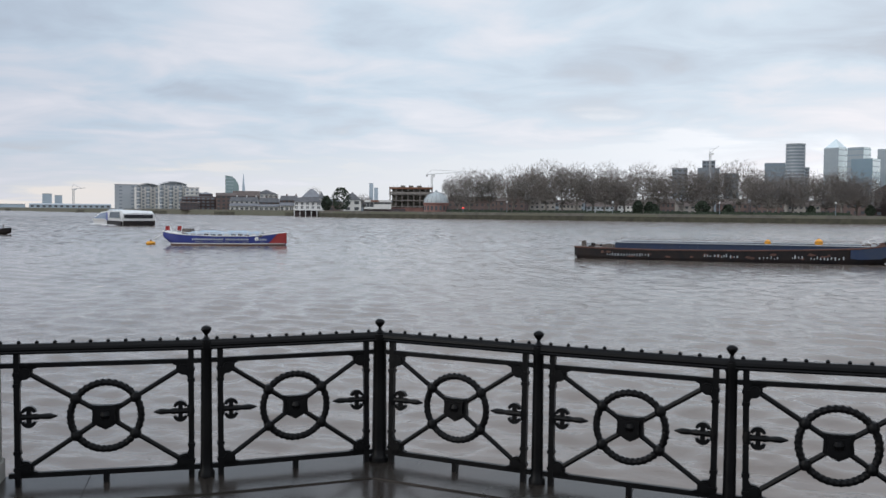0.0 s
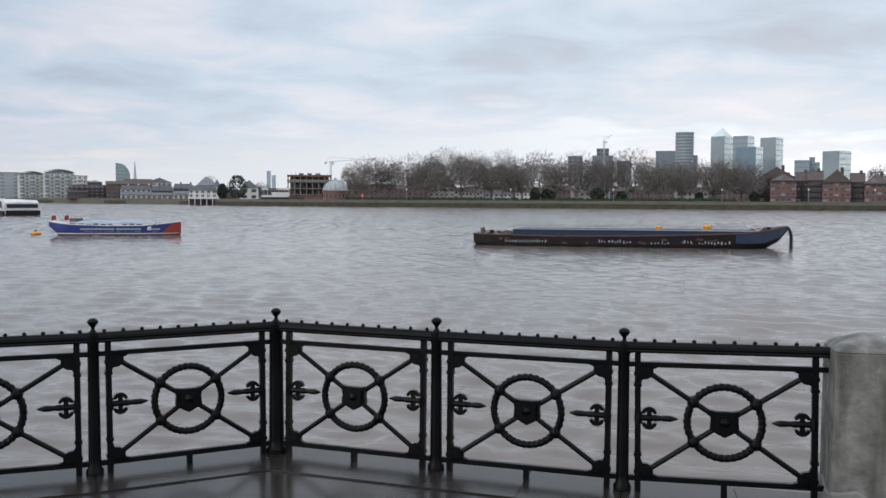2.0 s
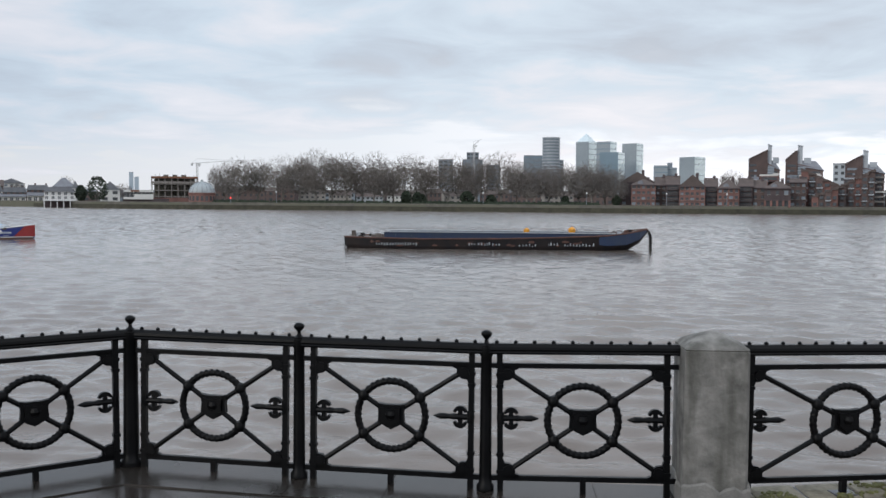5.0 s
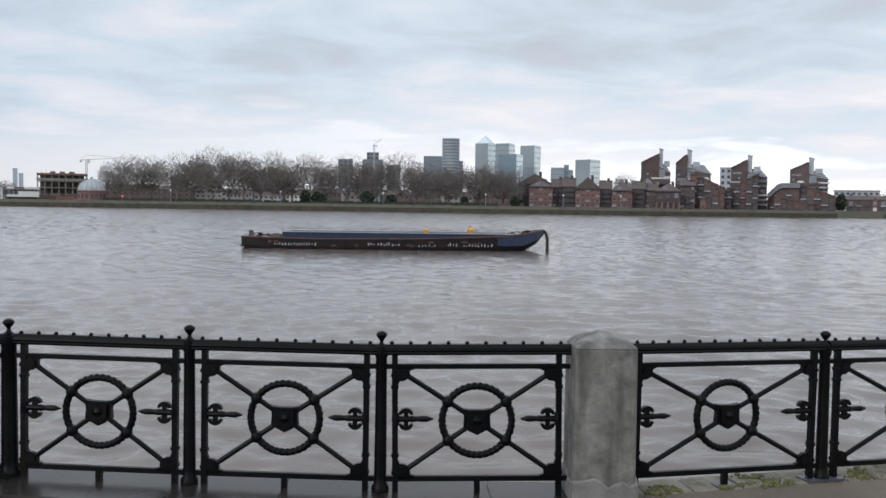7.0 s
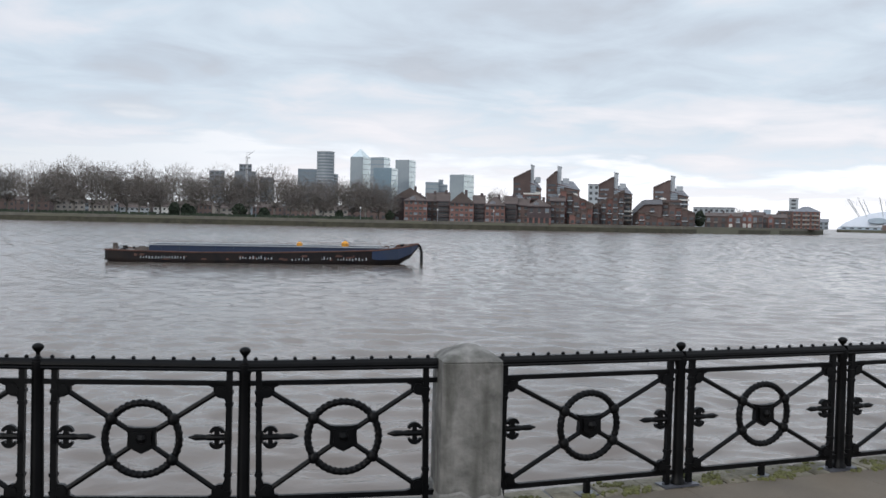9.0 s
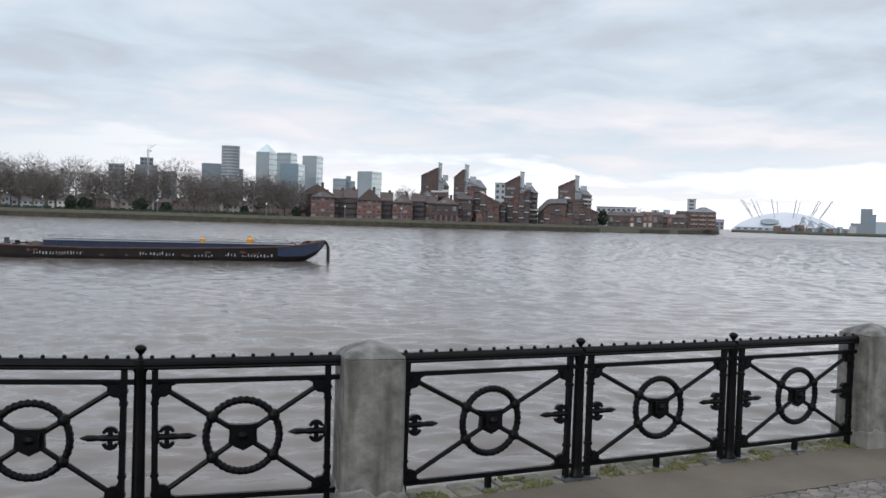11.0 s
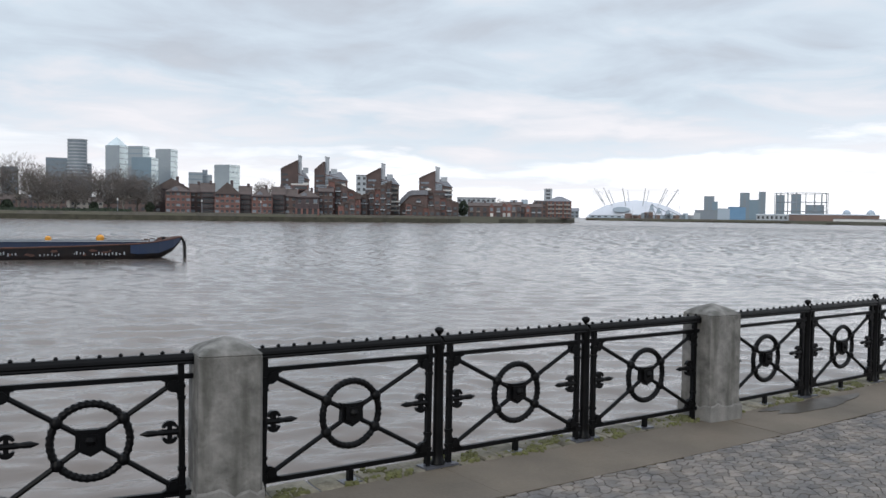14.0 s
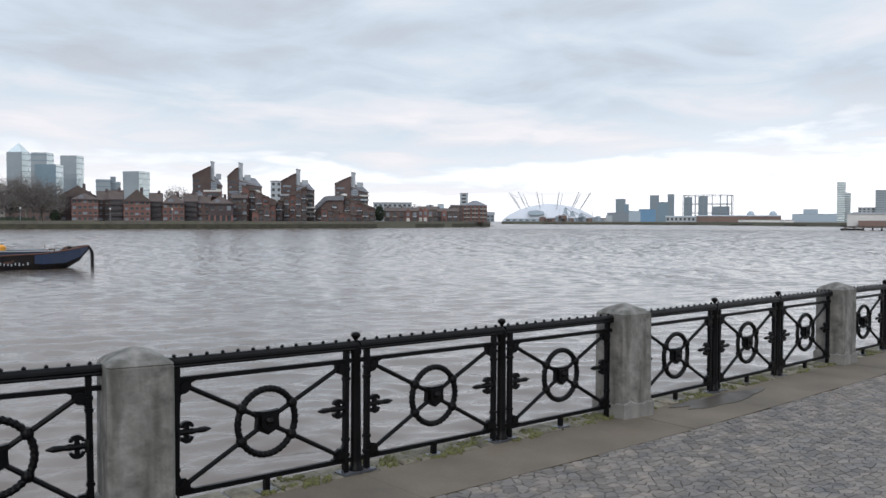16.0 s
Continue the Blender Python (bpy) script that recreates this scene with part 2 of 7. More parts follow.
# pale cladding; on tower flanks it carries light painted into the colour
TOWER_PALE = mat("pale_cladding_lit_tone", (0.74, 0.82, 0.82), (0.64, 0.72, 0.73), rough=0.28, metal=0.4, scale=0.02, fine=0.3, bump=0)
TOWER_DARK = mat("dark_tower_cladding", (0.22, 0.255, 0.29), (0.17, 0.20, 0.23), rough=0.5, scale=0.03, fine=0.4, bump=0)
# distance haze is put into these colours; the air itself stays clear
HAZE_BLUE = mat("haze_toned_blue_grey", (0.42, 0.49, 0.56), (0.35, 0.42, 0.49), rough=0.8, scale=0.02, bump=0)
GREEN_GLASS = mat("haze_toned_green_glass", (0.26, 0.34, 0.34), (0.20, 0.27, 0.28), rough=0.5, scale=0.02, fine=0.3, bump=0)
FABRIC = mat("white_dome_fabric", (0.66, 0.68, 0.72), (0.56, 0.58, 0.62), rough=0.7, scale=0.02, bump=0)
MAST = mat("mast_paint", (0.56, 0.56, 0.57), rough=0.6, bump=0)
BLUE_SHED = mat("blue_cladding", (0.16, 0.30, 0.46), (0.12, 0.24, 0.38), rough=0.6, scale=0.05, bump=0)
SHED_BROWN = mat("rusty_shed", (0.24, 0.16, 0.13), (0.16, 0.12, 0.11), rough=0.9, scale=0.05, bump=0)
HULL_BLACK = mat("tarred_hull", (0.007, 0.007, 0.010), (0.022, 0.016, 0.014), rough=0.55, scale=0.9, fine=4, bump=0.3, spec=0.25)
HULL_NAVY = mat("faded_navy_paint", (0.020, 0.036, 0.082), (0.034, 0.046, 0.075), rough=0.5, scale=0.8, fine=6, spec=0.3)
RUST = mat("rusty_gunwale", (0.13, 0.06, 0.045), (0.07, 0.042, 0.036), rough=0.85, scale=1.5, fine=8)
DECK = mat("dirty_deck", (0.15, 0.125, 0.11), (0.07, 0.06, 0.055), rough=0.8, scale=1.5, fine=8)
BLUE_PAINT = mat("bright_blue_hull_paint", (0.020, 0.040, 0.24), (0.025, 0.035, 0.18), rough=0.35, scale=0.8)
RED_PAINT = mat("red_hull_paint", (0.34, 0.022, 0.020), (0.23, 0.018, 0.018), rough=0.4, scale=0.8)
TARP = mat("pale_blue_tarpaulin", (0.36, 0.45, 0.54), (0.24, 0.32, 0.40), rough=0.6, scale=0.9)
YELLOW = mat("yellow_buoy_plastic", (0.75, 0.33, 0.015), (0.60, 0.26, 0.02), rough=0.45, scale=3, bump=0)
LAMP_RED = bpy.data.materials.new("red_lamp")
LAMP_RED.use_nodes = True
LAMP_RED.node_tree.nodes["Principled BSDF"].inputs["Base Color"].default_value = (0.6, 0.02, 0.02, 1)
LAMP_RED.node_tree.nodes["Principled BSDF"].inputs["Emission Color"].default_value = (1, 0.05, 0.04, 1)
LAMP_RED.node_tree.nodes["Principled BSDF"].inputs["Emission Strength"].default_value = 2.0


# ---------------------------------------------------------------- mesh building
class Shape:
    """Vertices and faces of one mesh, added to piece by piece."""

    def __init__(self):
        self.v, self.f = [], []

    def add(self, verts, faces):
        o = len(self.v)
        self.v += [tuple(p) for p in verts]
        self.f += [tuple(i + o for i in q) for q in faces]
        return self

    def box(self, x0, x1, y0, y1, z0, z1, m=None, taper=1.0):
        cx, cy = (x0 + x1) / 2, (y0 + y1) / 2
        vs = [Vector((x, y, z0)) for x, y in ((x0, y0), (x1, y0), (x1, y1), (x0, y1))]
        vs += [Vector((cx + (x - cx) * taper, cy + (y - cy) * taper, z1)) for x, y in ((x0, y0), (x1, y0), (x1, y1), (x0, y1))]
        if m:
            vs = [m @ p for p in vs]
        return self.add(vs, [(3, 2, 1, 0), (4, 5, 6, 7), (0, 1, 5, 4), (1, 2, 6, 5), (2, 3, 7, 6), (3, 0, 4, 7)])

    def tube(self, p, q, r0, r1=None, n=8, caps=True):
        p, q = Vector(p), Vector(q)
        r1 = r0 if r1 is None else r1
        d = (q - p).normalized()
        s = d.cross(Vector((0, 0, 1)) if abs(d.z) < 0.9 else Vector((1, 0, 0))).normalized()
        u = s.cross(d)
        vs = []
        for c, r in ((p, r0), (q, r1)):
            vs += [c + r * (math.cos(2 * math.pi * i / n) * s + math.sin(2 * math.pi * i / n) * u) for i in range(n)]
        fs = [(i, (i + 1) % n, n + (i + 1) % n, n + i) for i in range(n)]
        if caps:
            fs += [tuple(range(n - 1, -1, -1)), tuple(range(n, 2 * n))]
        return self.add(vs, fs)

    def lathe(self, profile, n=16, at=(0, 0, 0), sx=1, sy=1):
        vs = [(at[0] + r * sx * math.cos(2 * math.pi * i / n), at[1] + r * sy * math.sin(2 * math.pi * i / n), at[2] + z) for r, z in profile for i in range(n)]
        fs = [(k * n + i, k * n + (i + 1) % n, (k + 1) * n + (i + 1) % n, (k + 1) * n + i) for k in range(len(profile) - 1) for i in range(n)]
        fs += [tuple(range(n - 1, -1, -1)), tuple(range((len(profile) - 1) * n, len(profile) * n))]
        return self.add(vs, fs)

    def prism(self, outline, y0, y1, m=None):
        """An outline in x and z, drawn out along y."""
        n = len(outline)
        vs = [Vector((x, y0, z)) for x, z in outline] + [Vector((x, y1, z)) for x, z in outline]
        if m:
            vs = [m @ p for p in vs]
        return self.add(vs, [tuple(range(n)), tuple(range(2 * n - 1, n - 1, -1))] + [(i, n + i, n + (i + 1) % n, (i + 1) % n) for i in range(n)])

    def slab(self, outline, z0, z1):
        """An outline in x and y with heights z0 and z1, or functions that give them."""
        f0 = z0 if callable(z0) else lambda x, y: z0
        f1 = z1 if callable(z1) else lambda x, y: z1
        n = len(outline)
        vs = [(x, y, f0(x, y)) for x, y in outline] + [(x, y, f1(x, y)) for x, y in outline]
        return self.add(vs, [tuple(range(n - 1, -1, -1)), tuple(range(n, 2 * n))] + [(i, (i + 1) % n, n + (i + 1) % n, n + i) for i in range(n)])

    def loft(self, rings, close=False):
        n = len(rings[0])
        vs = [p for ring in rings for p in ring]
        last = n if close else n - 1
        fs = [(k * n + i, k * n + (i + 1) % n, (k + 1) * n + (i + 1) % n, (k + 1) * n + i) for k in range(len(rings) - 1) for i in range(last)]
        return self.add(vs, fs)

    def mesh(self, name, material, smooth=False):
        me = bpy.data.meshes.new(name)
        me.from_pydata(self.v, [], self.f)
        me.materials.append(material)
        b = bmesh.new()
        b.from_mesh(me)
        bmesh.ops.recalc_face_normals(b, faces=b.faces)
        b.to_mesh(me)
        b.free()
        if smooth:
            me.polygons.foreach_set("use_smooth", [True] * len(me.polygons))
            me.set_sharp_from_angle(angle=radians(40))
        return me


def part(name, shape, material, parent, label="", smooth=False, at=None):
    """Links a shape, or a mesh that others share, as one object under a thing or a part."""
    me = shape if isinstance(shape, bpy.types.Mesh) else shape.mesh(name, material, smooth)
    ob = new(name, me)
    ob.parent = parent
    if at is not None:
        ob.matrix_basis = at
    return tagged(ob, label)


def thing(name, m, label, category, group="", kind=""):
    ob = new(name)
    ob.matrix_basis = m
    return tagged(ob, label, category, group, kind)


def setting(name, shape, material, label, category, smooth=False, kind="structure"):
    return tagged(new(name, shape.mesh(name, material, smooth)), label, category, "", kind)


def polar(head, dist):
    a = radians(head)
    return Vector((-math.sin(a) * dist, math.cos(a) * dist, 0))


def facing(head, dist, z=0.0, turn=0.0):
    """A pose at that heading and distance whose local x runs to the right and local y away from the river walk."""
    p = polar(head, dist)
    return pose(p.x, p.y, z, 0, 0, head + turn)


# ---------------------------------------------------------------- river
def river():
    rng = np.random.default_rng(4)
    radii = [2.0]
    while radii[-1] < 4900:
        r = radii[-1]
        radii.append(r + max(0.10, min(r * 0.0060 if r < 450 else r * 0.02, 300)))
    radii = np.array(radii)
    angles = np.radians(np.r_[np.linspace(34, -92, 560), np.linspace(-96, -322, 40)])
    n = len(angles)
    rr, aa = np.meshgrid(radii, angles, indexing="ij")
    x, y = -np.sin(aa) * rr, np.cos(aa) * rr
    z = np.zeros_like(x)
    step = np.maximum(np.gradient(radii)[:, None], np.minimum(rr * 0.004, 1e9))
    for i in range(120):
        length = 0.28 * (2.3 / 0.28) ** rng.random()
        way = radians(-118) + rng.normal() * 0.62
        amp = 0.0030 * length ** 1.0 * (0.6 + 0.8 * rng.random())
        k = 2 * np.pi / length
        phase = k * (x * np.cos(way) + y * np.sin(way)) + rng.random() * 6.283
        wave = np.sin(phase + 0.35 * np.sin(phase)) * amp
        z += wave * np.clip(length / (step * 3) - 0.6, 0, 1)
    patch = 0.75 + 0.35 * np.sin(x * 0.09 + 1.3 * np.sin(y * 0.05)) * np.sin(y * 0.075 + np.sin(x * 0.06))
    z *= patch
    z += rng.normal(size=z.shape) * np.minimum(0.055 * step, 0.13) * np.clip((step - 0.22) / 0.5, 0, 1) * np.clip(2200 / rr, 0, 1)
    verts = np.c_[x.ravel(), y.ravel(), z.ravel() + WATER]
    m = len(radii)
    i, j = np.meshgrid(np.arange(m - 1), np.arange(n), indexing="ij")
    j2 = (j + 1) % n
    faces = np.stack([i * n + j, i * n + j2, (i + 1) * n + j2, (i + 1) * n + j], -1).reshape(-1, 4)[:, ::-1]
    me = bpy.data.meshes.new("water")
    me.vertices.add(len(verts))
    me.vertices.foreach_set("co", verts.ravel())
    me.loops.add(faces.size)
    me.loops.foreach_set("vertex_index", faces.ravel().astype(np.int32))
    me.polygons.add(len(faces))
    me.polygons.foreach_set("loop_start", np.arange(0, faces.size, 4, dtype=np.int32))
    me.polygons.foreach_set("use_smooth", np.ones(len(faces), dtype=bool))
    me.update(calc_edges=True)
    me.materials.append(RIVER)
    tagged(new("water", me), "choppy grey-brown tidal river under cloud", "river", "", "structure")


river()

# ---------------------------------------------------------------- river walk
POSTS = {"a": (-3.02, 6.52), "p0": (-1.38, 6.79), "p1": (-0.11, 7.16), "p2": (1.05, 6.57), "p3": (2.26, 5.98), "b": (3.67, 5.40), "p4": (5.47, 5.13),
         "p5": (7.09, 4.86), "c": (8.90, 4.58), "p6": (10.73, 4.35), "p7": (12.35, 4.16), "d": (14.16, 3.94)}
step_on = (Vector(POSTS["d"]) - Vector(POSTS["c"])) / 5.3
for key, s in (("p8", 1.83), ("p9", 3.46), ("e", 5.28), ("p10", 7.11), ("p11", 8.74), ("f", 10.56)):
    POSTS[key] = tuple(Vector(POSTS["d"]) + step_on * s)
POSTS["z0"] = (-4.75, 6.3)
POSTS["z1"] = (-6.2, 5.9)
LINE = ["z1", "z0", "a", "p0", "p1", "p2", "p3", "b", "p4", "p5", "c", "p6", "p7", "d", "p8", "p9", "e", "p10", "p11", "f"]


def lie(x, y):
    """Height of the paving, which falls away from the river edge."""
    return 0.026 * (max(y, 2.5) - 5.5)


def offset_line(dist):
    """The line of the railing moved by dist towards the river."""
    pts = [Vector(POSTS[k]) for k in LINE]
    out = []
    for i, p in enumerate(pts):
        d0 = (p - pts[i - 1]).normalized() if i else (pts[1] - p).normalized()
        d1 = (pts[i + 1] - p).normalized() if i + 1 < len(pts) else d0
        n0, n1 = Vector((-d0.y, d0.x)), Vector((-d1.y, d1.x))
        n = (n0 + n1).normalized()
        out.append(p + n * (dist / max(0.5, n.dot(n0))))
    return out


outer = offset_line(0.20)
floor_shape = Shape().slab([tuple(p) for p in outer] + [(40, 2.5)] + [(-30, 2.5)], lambda x, y: -0.35, lambda x, y: lie(x, y) - 0.012)
floor_shape.slab([(40, 2.5), (40, -40), (-30, -40), (-30, 2.5)], -0.35, lie(0, 0) - 0.012)
floor_ob = setting("pavement", floor_shape, FLAG, "stone-paved riverside walk with wet flags and setts", "pavement")
wall_shape = Shape()
for p, q in zip(outer, outer[1:]):
    d = (q - p).normalized()
    nrm = Vector((-d.y, d.x)) * 0.5
    wall_shape.slab([tuple(p - nrm), tuple(q - nrm), tuple(q), tuple(p)], -5.0, -0.35)
setting("wall_quay", wall_shape, QUAY, "weathered stone river wall under the railing", "river wall")


# ---------------------------------------------------------------- railing
RAIL_TOP, RAIL_LOW, SECOND, BOTTOM, MIDDLE = 1.016, 0.944, 0.862, 0.075, 0.480


def railing_post(key, angle, wide):
    x, y = POSTS[key]
    ob = thing("iron_post", pose(x, y, lie(x, y), 0, 0, angle), "black cast-iron railing post with a ball finial", "railing post", "railing posts")
    k = wide / 0.08
    shaft = Shape().lathe([(0.060 * k, 0), (0.060 * k, 0.03), (0.046 * k, 0.05), (0.043 * k, 0.10), (0.040 * k, 0.55), (0.038 * k, 0.93), (0.046 * k, 0.95), (0.046 * k, 1.0)], 16)
    part("shaft", shaft, IRON, ob, smooth=True)
    fin = [(0.040, 1.0), (0.040, 1.014), (0.030, 1.020), (0.017, 1.030), (0.012, 1.044), (0.014, 1.054), (0.026, 1.068), (0.036, 1.082), (0.039, 1.092), (0.037, 1.100), (0.028, 1.110), (0.014, 1.117), (0.002, 1.119)]
    part("finial", Shape().lathe(fin, 16), IRON, ob, smooth=True)
    if x < POSTS["b"][0]:
        return ob
    plate = Shape().box(-0.16, 0.16, -0.07, 0.07, -0.005, 0.012)
    part("base_plate", plate, STEEL, ob, "grey metal base plate")
    for s in (-0.13, 0.13):
        part("bolt", Shape().lathe([(0.013, 0), (0.013, 0.014), (0.004, 0.017)], 6, (s, 0, 0.012)), STEEL, ob)
    return ob


def rope_ring(x, z, radius, r):
    """A cast ring twisted like rope, upright in the plane of the panel."""
    s = Shape()
    big, small, turns = 150, 8, 38
    rings = []
    for i in range(big + 1):
        a = 2 * math.pi * i / big
        ring = []
        for j in range(small):
            b = 2 * math.pi * j / small
            rr = r * (1 + 0.10 * math.cos(2 * (b + a * turns / 2)))
            q = radius + rr * math.cos(b)
            ring.append((x + q * math.cos(a), rr * math.sin(b), z + q * math.sin(a)))
        rings.append(ring)
    return s.loft(rings, close=True)


def spear(x, z, s):
    """The pointed ornament that stands out from an upright, towards s, with two axe-shaped blades."""
    q = Shape()
    q.tube((x - s * 0.01, 0, z), (x + s * 0.10, 0, z), 0.022, 0.021, 8)
    q.tube((x + s * 0.10, 0, z), (x + s * 0.135, 0, z), 0.024, 0.019, 8)
    q.tube((x + s * 0.135, 0, z), (x + s * 0.165, 0, z), 0.017, 0.021, 8)
    q.tube((x + s * 0.165, 0, z), (x + s * 0.205, 0, z), 0.021, 0.022, 8)
    q.tube((x + s * 0.205, 0, z), (x + s * 0.252, 0, z), 0.022, 0.004, 8)
    c = x + s * 0.062
    for v in (-1, 1):
        q.prism([(c - 0.017, z), (c + 0.017, z), (c + 0.015, z + v * 0.05), (c - 0.015, z + v * 0.05)], -0.014, 0.014)
        rim = [(c + 0.052 * math.sin(a), z + v * (0.026 + 0.052 * math.cos(a))) for a in (radians(-78 + 19.5 * i) for i in range(9))]
        inner = [(c + 0.036 * math.sin(a), z + v * (0.018 + 0.030 * math.cos(a))) for a in (radians(66 - 16.5 * i) for i in range(9))]
        q.prism(rim + inner, -0.016, 0.016)
    q.lathe([(0.001, -0.055), (0.024, -0.042), (0.029, 0.0), (0.024, 0.042), (0.001, 0.055)], 8, (x - s * 0.01, 0, z))
    return q


def gusset(x, z, sx, sz):
    """The rounded casting that fills a corner of the panel."""
    pts = [(0, 0), (0.13, 0), (0.13, 0.022), (0.105, 0.03), (0.104, 0.062), (0.09, 0.085), (0.066, 0.100), (0.032, 0.104), (0.022, 0.13), (0, 0.13)]
    q = Shape().prism([(x + sx * a, z + sz * c) for a, c in pts], -0.017, 0.017)
    disc = [(x + sx * 0.055 + 0.036 * math.cos(k * 0.628), z + sz * 0.055 + 0.036 * math.sin(k * 0.628)) for k in range(10)]
    return q.prism(disc, -0.027, 0.027)


# how far each panel end stands up from the paving
PANEL_LIFT = {"z1": 0.0, "z0": 0.0, "a": 0.0, "p0": 0.0, "p1": 0.0, "p2": 0.003, "p3": 0.01, "b": 0.045}


def railing_panel(start, end, wall_start, wall_end):
    """One length of railing between two posts, or between a post and a pillar."""
    p, q = Vector(POSTS[start]), Vector(POSTS[end])
    d = q - p
    length = d.length
    a = math.atan2(d.y, d.x)
    zp, zq = lie(*p) + PANEL_LIFT.get(start, 0.03), lie(*q) + PANEL_LIFT.get(end, 0.03)
    tilt = math.atan2(zq - zp, length)
    m = pose(p.x, p.y, zp) @ Matrix.Rotation(a, 4, "Z") @ Matrix.Rotation(-tilt, 4, "Y")
    ob = thing("iron_railing", m, "black cast-iron railing panel with a roped ring and crossed bars", "railing", "railing panels")
    x0 = 0.202 if wall_start else 0.02
    x1 = length - (0.202 if wall_end else 0.02)
    u0, u1 = (x0 + (0.165 if start == "a" else 0.078) if wall_start else 0.105), (x1 - 0.078 if wall_end else length - 0.105)
    top = Shape()
    prof = [(-0.036, RAIL_LOW), (0.036, RAIL_LOW), (0.042, RAIL_LOW + 0.012), (0.034, RAIL_LOW + 0.022), (0.040, RAIL_LOW + 0.032), (0.036, RAIL_LOW + 0.050), (0.020, RAIL_TOP), (-0.020, RAIL_TOP),
            (-0.036, RAIL_LOW + 0.050), (-0.040, RAIL_LOW + 0.032), (-0.034, RAIL_LOW + 0.022), (-0.042, RAIL_LOW + 0.012)]
    top.loft([[(x, y, z) for y, z in prof] for x in (x0, x1)], close=True)
    n = len(prof)
    top.f += [tuple(range(n)), tuple(range(2 * n - 1, n - 1, -1))]
    part("top_rail", top, IRON, ob)
    count = round((x1 - x0) / 0.125)
    stud = Shape().lathe([(0.017, 0), (0.013, 0.005), (0.014, 0.009), (0.016, 0.012), (0.012, 0.017), (0.005, 0.023), (0.001, 0.025)], 8).mesh("stud", IRON, True)
    for i in range(count):
        part("stud", stud, IRON, ob, at=pose(x0 + (i + 0.5) * (x1 - x0) / count, 0, RAIL_TOP - 0.002))
    part("second_rail", Shape().box(u0 - (0.161 if start == "a" else 0.076), u1 + 0.076, -0.017, 0.017, SECOND - 0.017, SECOND + 0.017), IRON, ob)
    part("bottom_rail", Shape().box(u0 - 0.06, u1 + 0.06, -0.017, 0.017, BOTTOM - 0.018, BOTTOM + 0.018), IRON, ob)
    for u in (u0, u1):
        up = Shape().box(u - 0.020, u + 0.020, -0.020, 0.020, -0.055, RAIL_LOW)
        for z in (0.12, 0.24, 0.72, 0.80):
            up.box(u - 0.026, u + 0.026, -0.024, 0.024, z - 0.012, z + 0.012)
        part("upright", up, IRON, ob)
    cx = (u0 + u1) / 2
    part("ring", rope_ring(cx, MIDDLE, 0.242, 0.0255), IRON, ob, smooth=True)
    for sx in (-1, 1):
        corner_x = u0 if sx < 0 else u1
        for sz in (-1, 1):
            corner_z = BOTTOM if sz < 0 else SECOND
            far = Vector((corner_x - sx * 0.03, 0, corner_z - sz * 0.03))
            near = Vector((cx + sx * 0.05, 0, MIDDLE + sz * 0.035))
            part("bar", Shape().tube(far, near, 0.0185, 0.0185, 8), IRON, ob)
            part("gusset", gusset(corner_x, corner_z, -sx, -sz), IRON, ob)
            way = (far - near).normalized()
            t = 0.243
            for _ in range(5):
                t -= (near + way * t - Vector((cx, 0, MIDDLE))).length - 0.243
            k = near + way * t
            part("knuckle", Shape().lathe([(0.001, -0.044), (0.030, -0.034), (0.041, -0.012), (0.041, 0.012), (0.030, 0.034), (0.001, 0.044)], 10, k), IRON, ob, smooth=True)
    mask = [(-0.098, 0.086), (-0.05, 0.078), (0.05, 0.078), (0.098, 0.086), (0.090, 0.02), (0.095, -0.045), (0.052, -0.072), (0.0, -0.098), (-0.052, -0.072), (-0.095, -0.045), (-0.090, 0.02)]
    boss = Shape().prism([(cx + x, MIDDLE + z) for x, z in mask], -0.022, 0.022)
    boss.prism([(cx + x * 0.72, MIDDLE + z * 0.72) for x, z in mask], -0.042, 0.042)
    boss.lathe([(0.001, -0.036), (0.03, -0.026), (0.04, 0.0), (0.03, 0.026), (0.001, 0.036)], 10, (cx, -0.03, MIDDLE + 0.01))
    part("boss", boss, IRON, ob, "cast square boss with a pointed foot")
    part("spear", spear(u0 + 0.015, MIDDLE + 0.012, 1), IRON, ob, smooth=True)
    part("spear", spear(u1 - 0.015, MIDDLE + 0.012, -1), IRON, ob, smooth=True)
    lift = (PANEL_LIFT.get(start, 0.03) + PANEL_LIFT.get(end, 0.03)) / 2
    foot = Shape().box(cx - 0.02, cx + 0.02, -0.02, 0.02, -lift - 0.005, BOTTOM)
    part("foot", foot, IRON, ob)
    if p.x > POSTS["b"][0] - 0.1:
        part("foot_plate", Shape().box(cx - 0.08, cx + 0.08, -0.055, 0.055, -lift - 0.004, -lift + 0.011), STEEL, ob, "grey metal foot plate")
    return ob


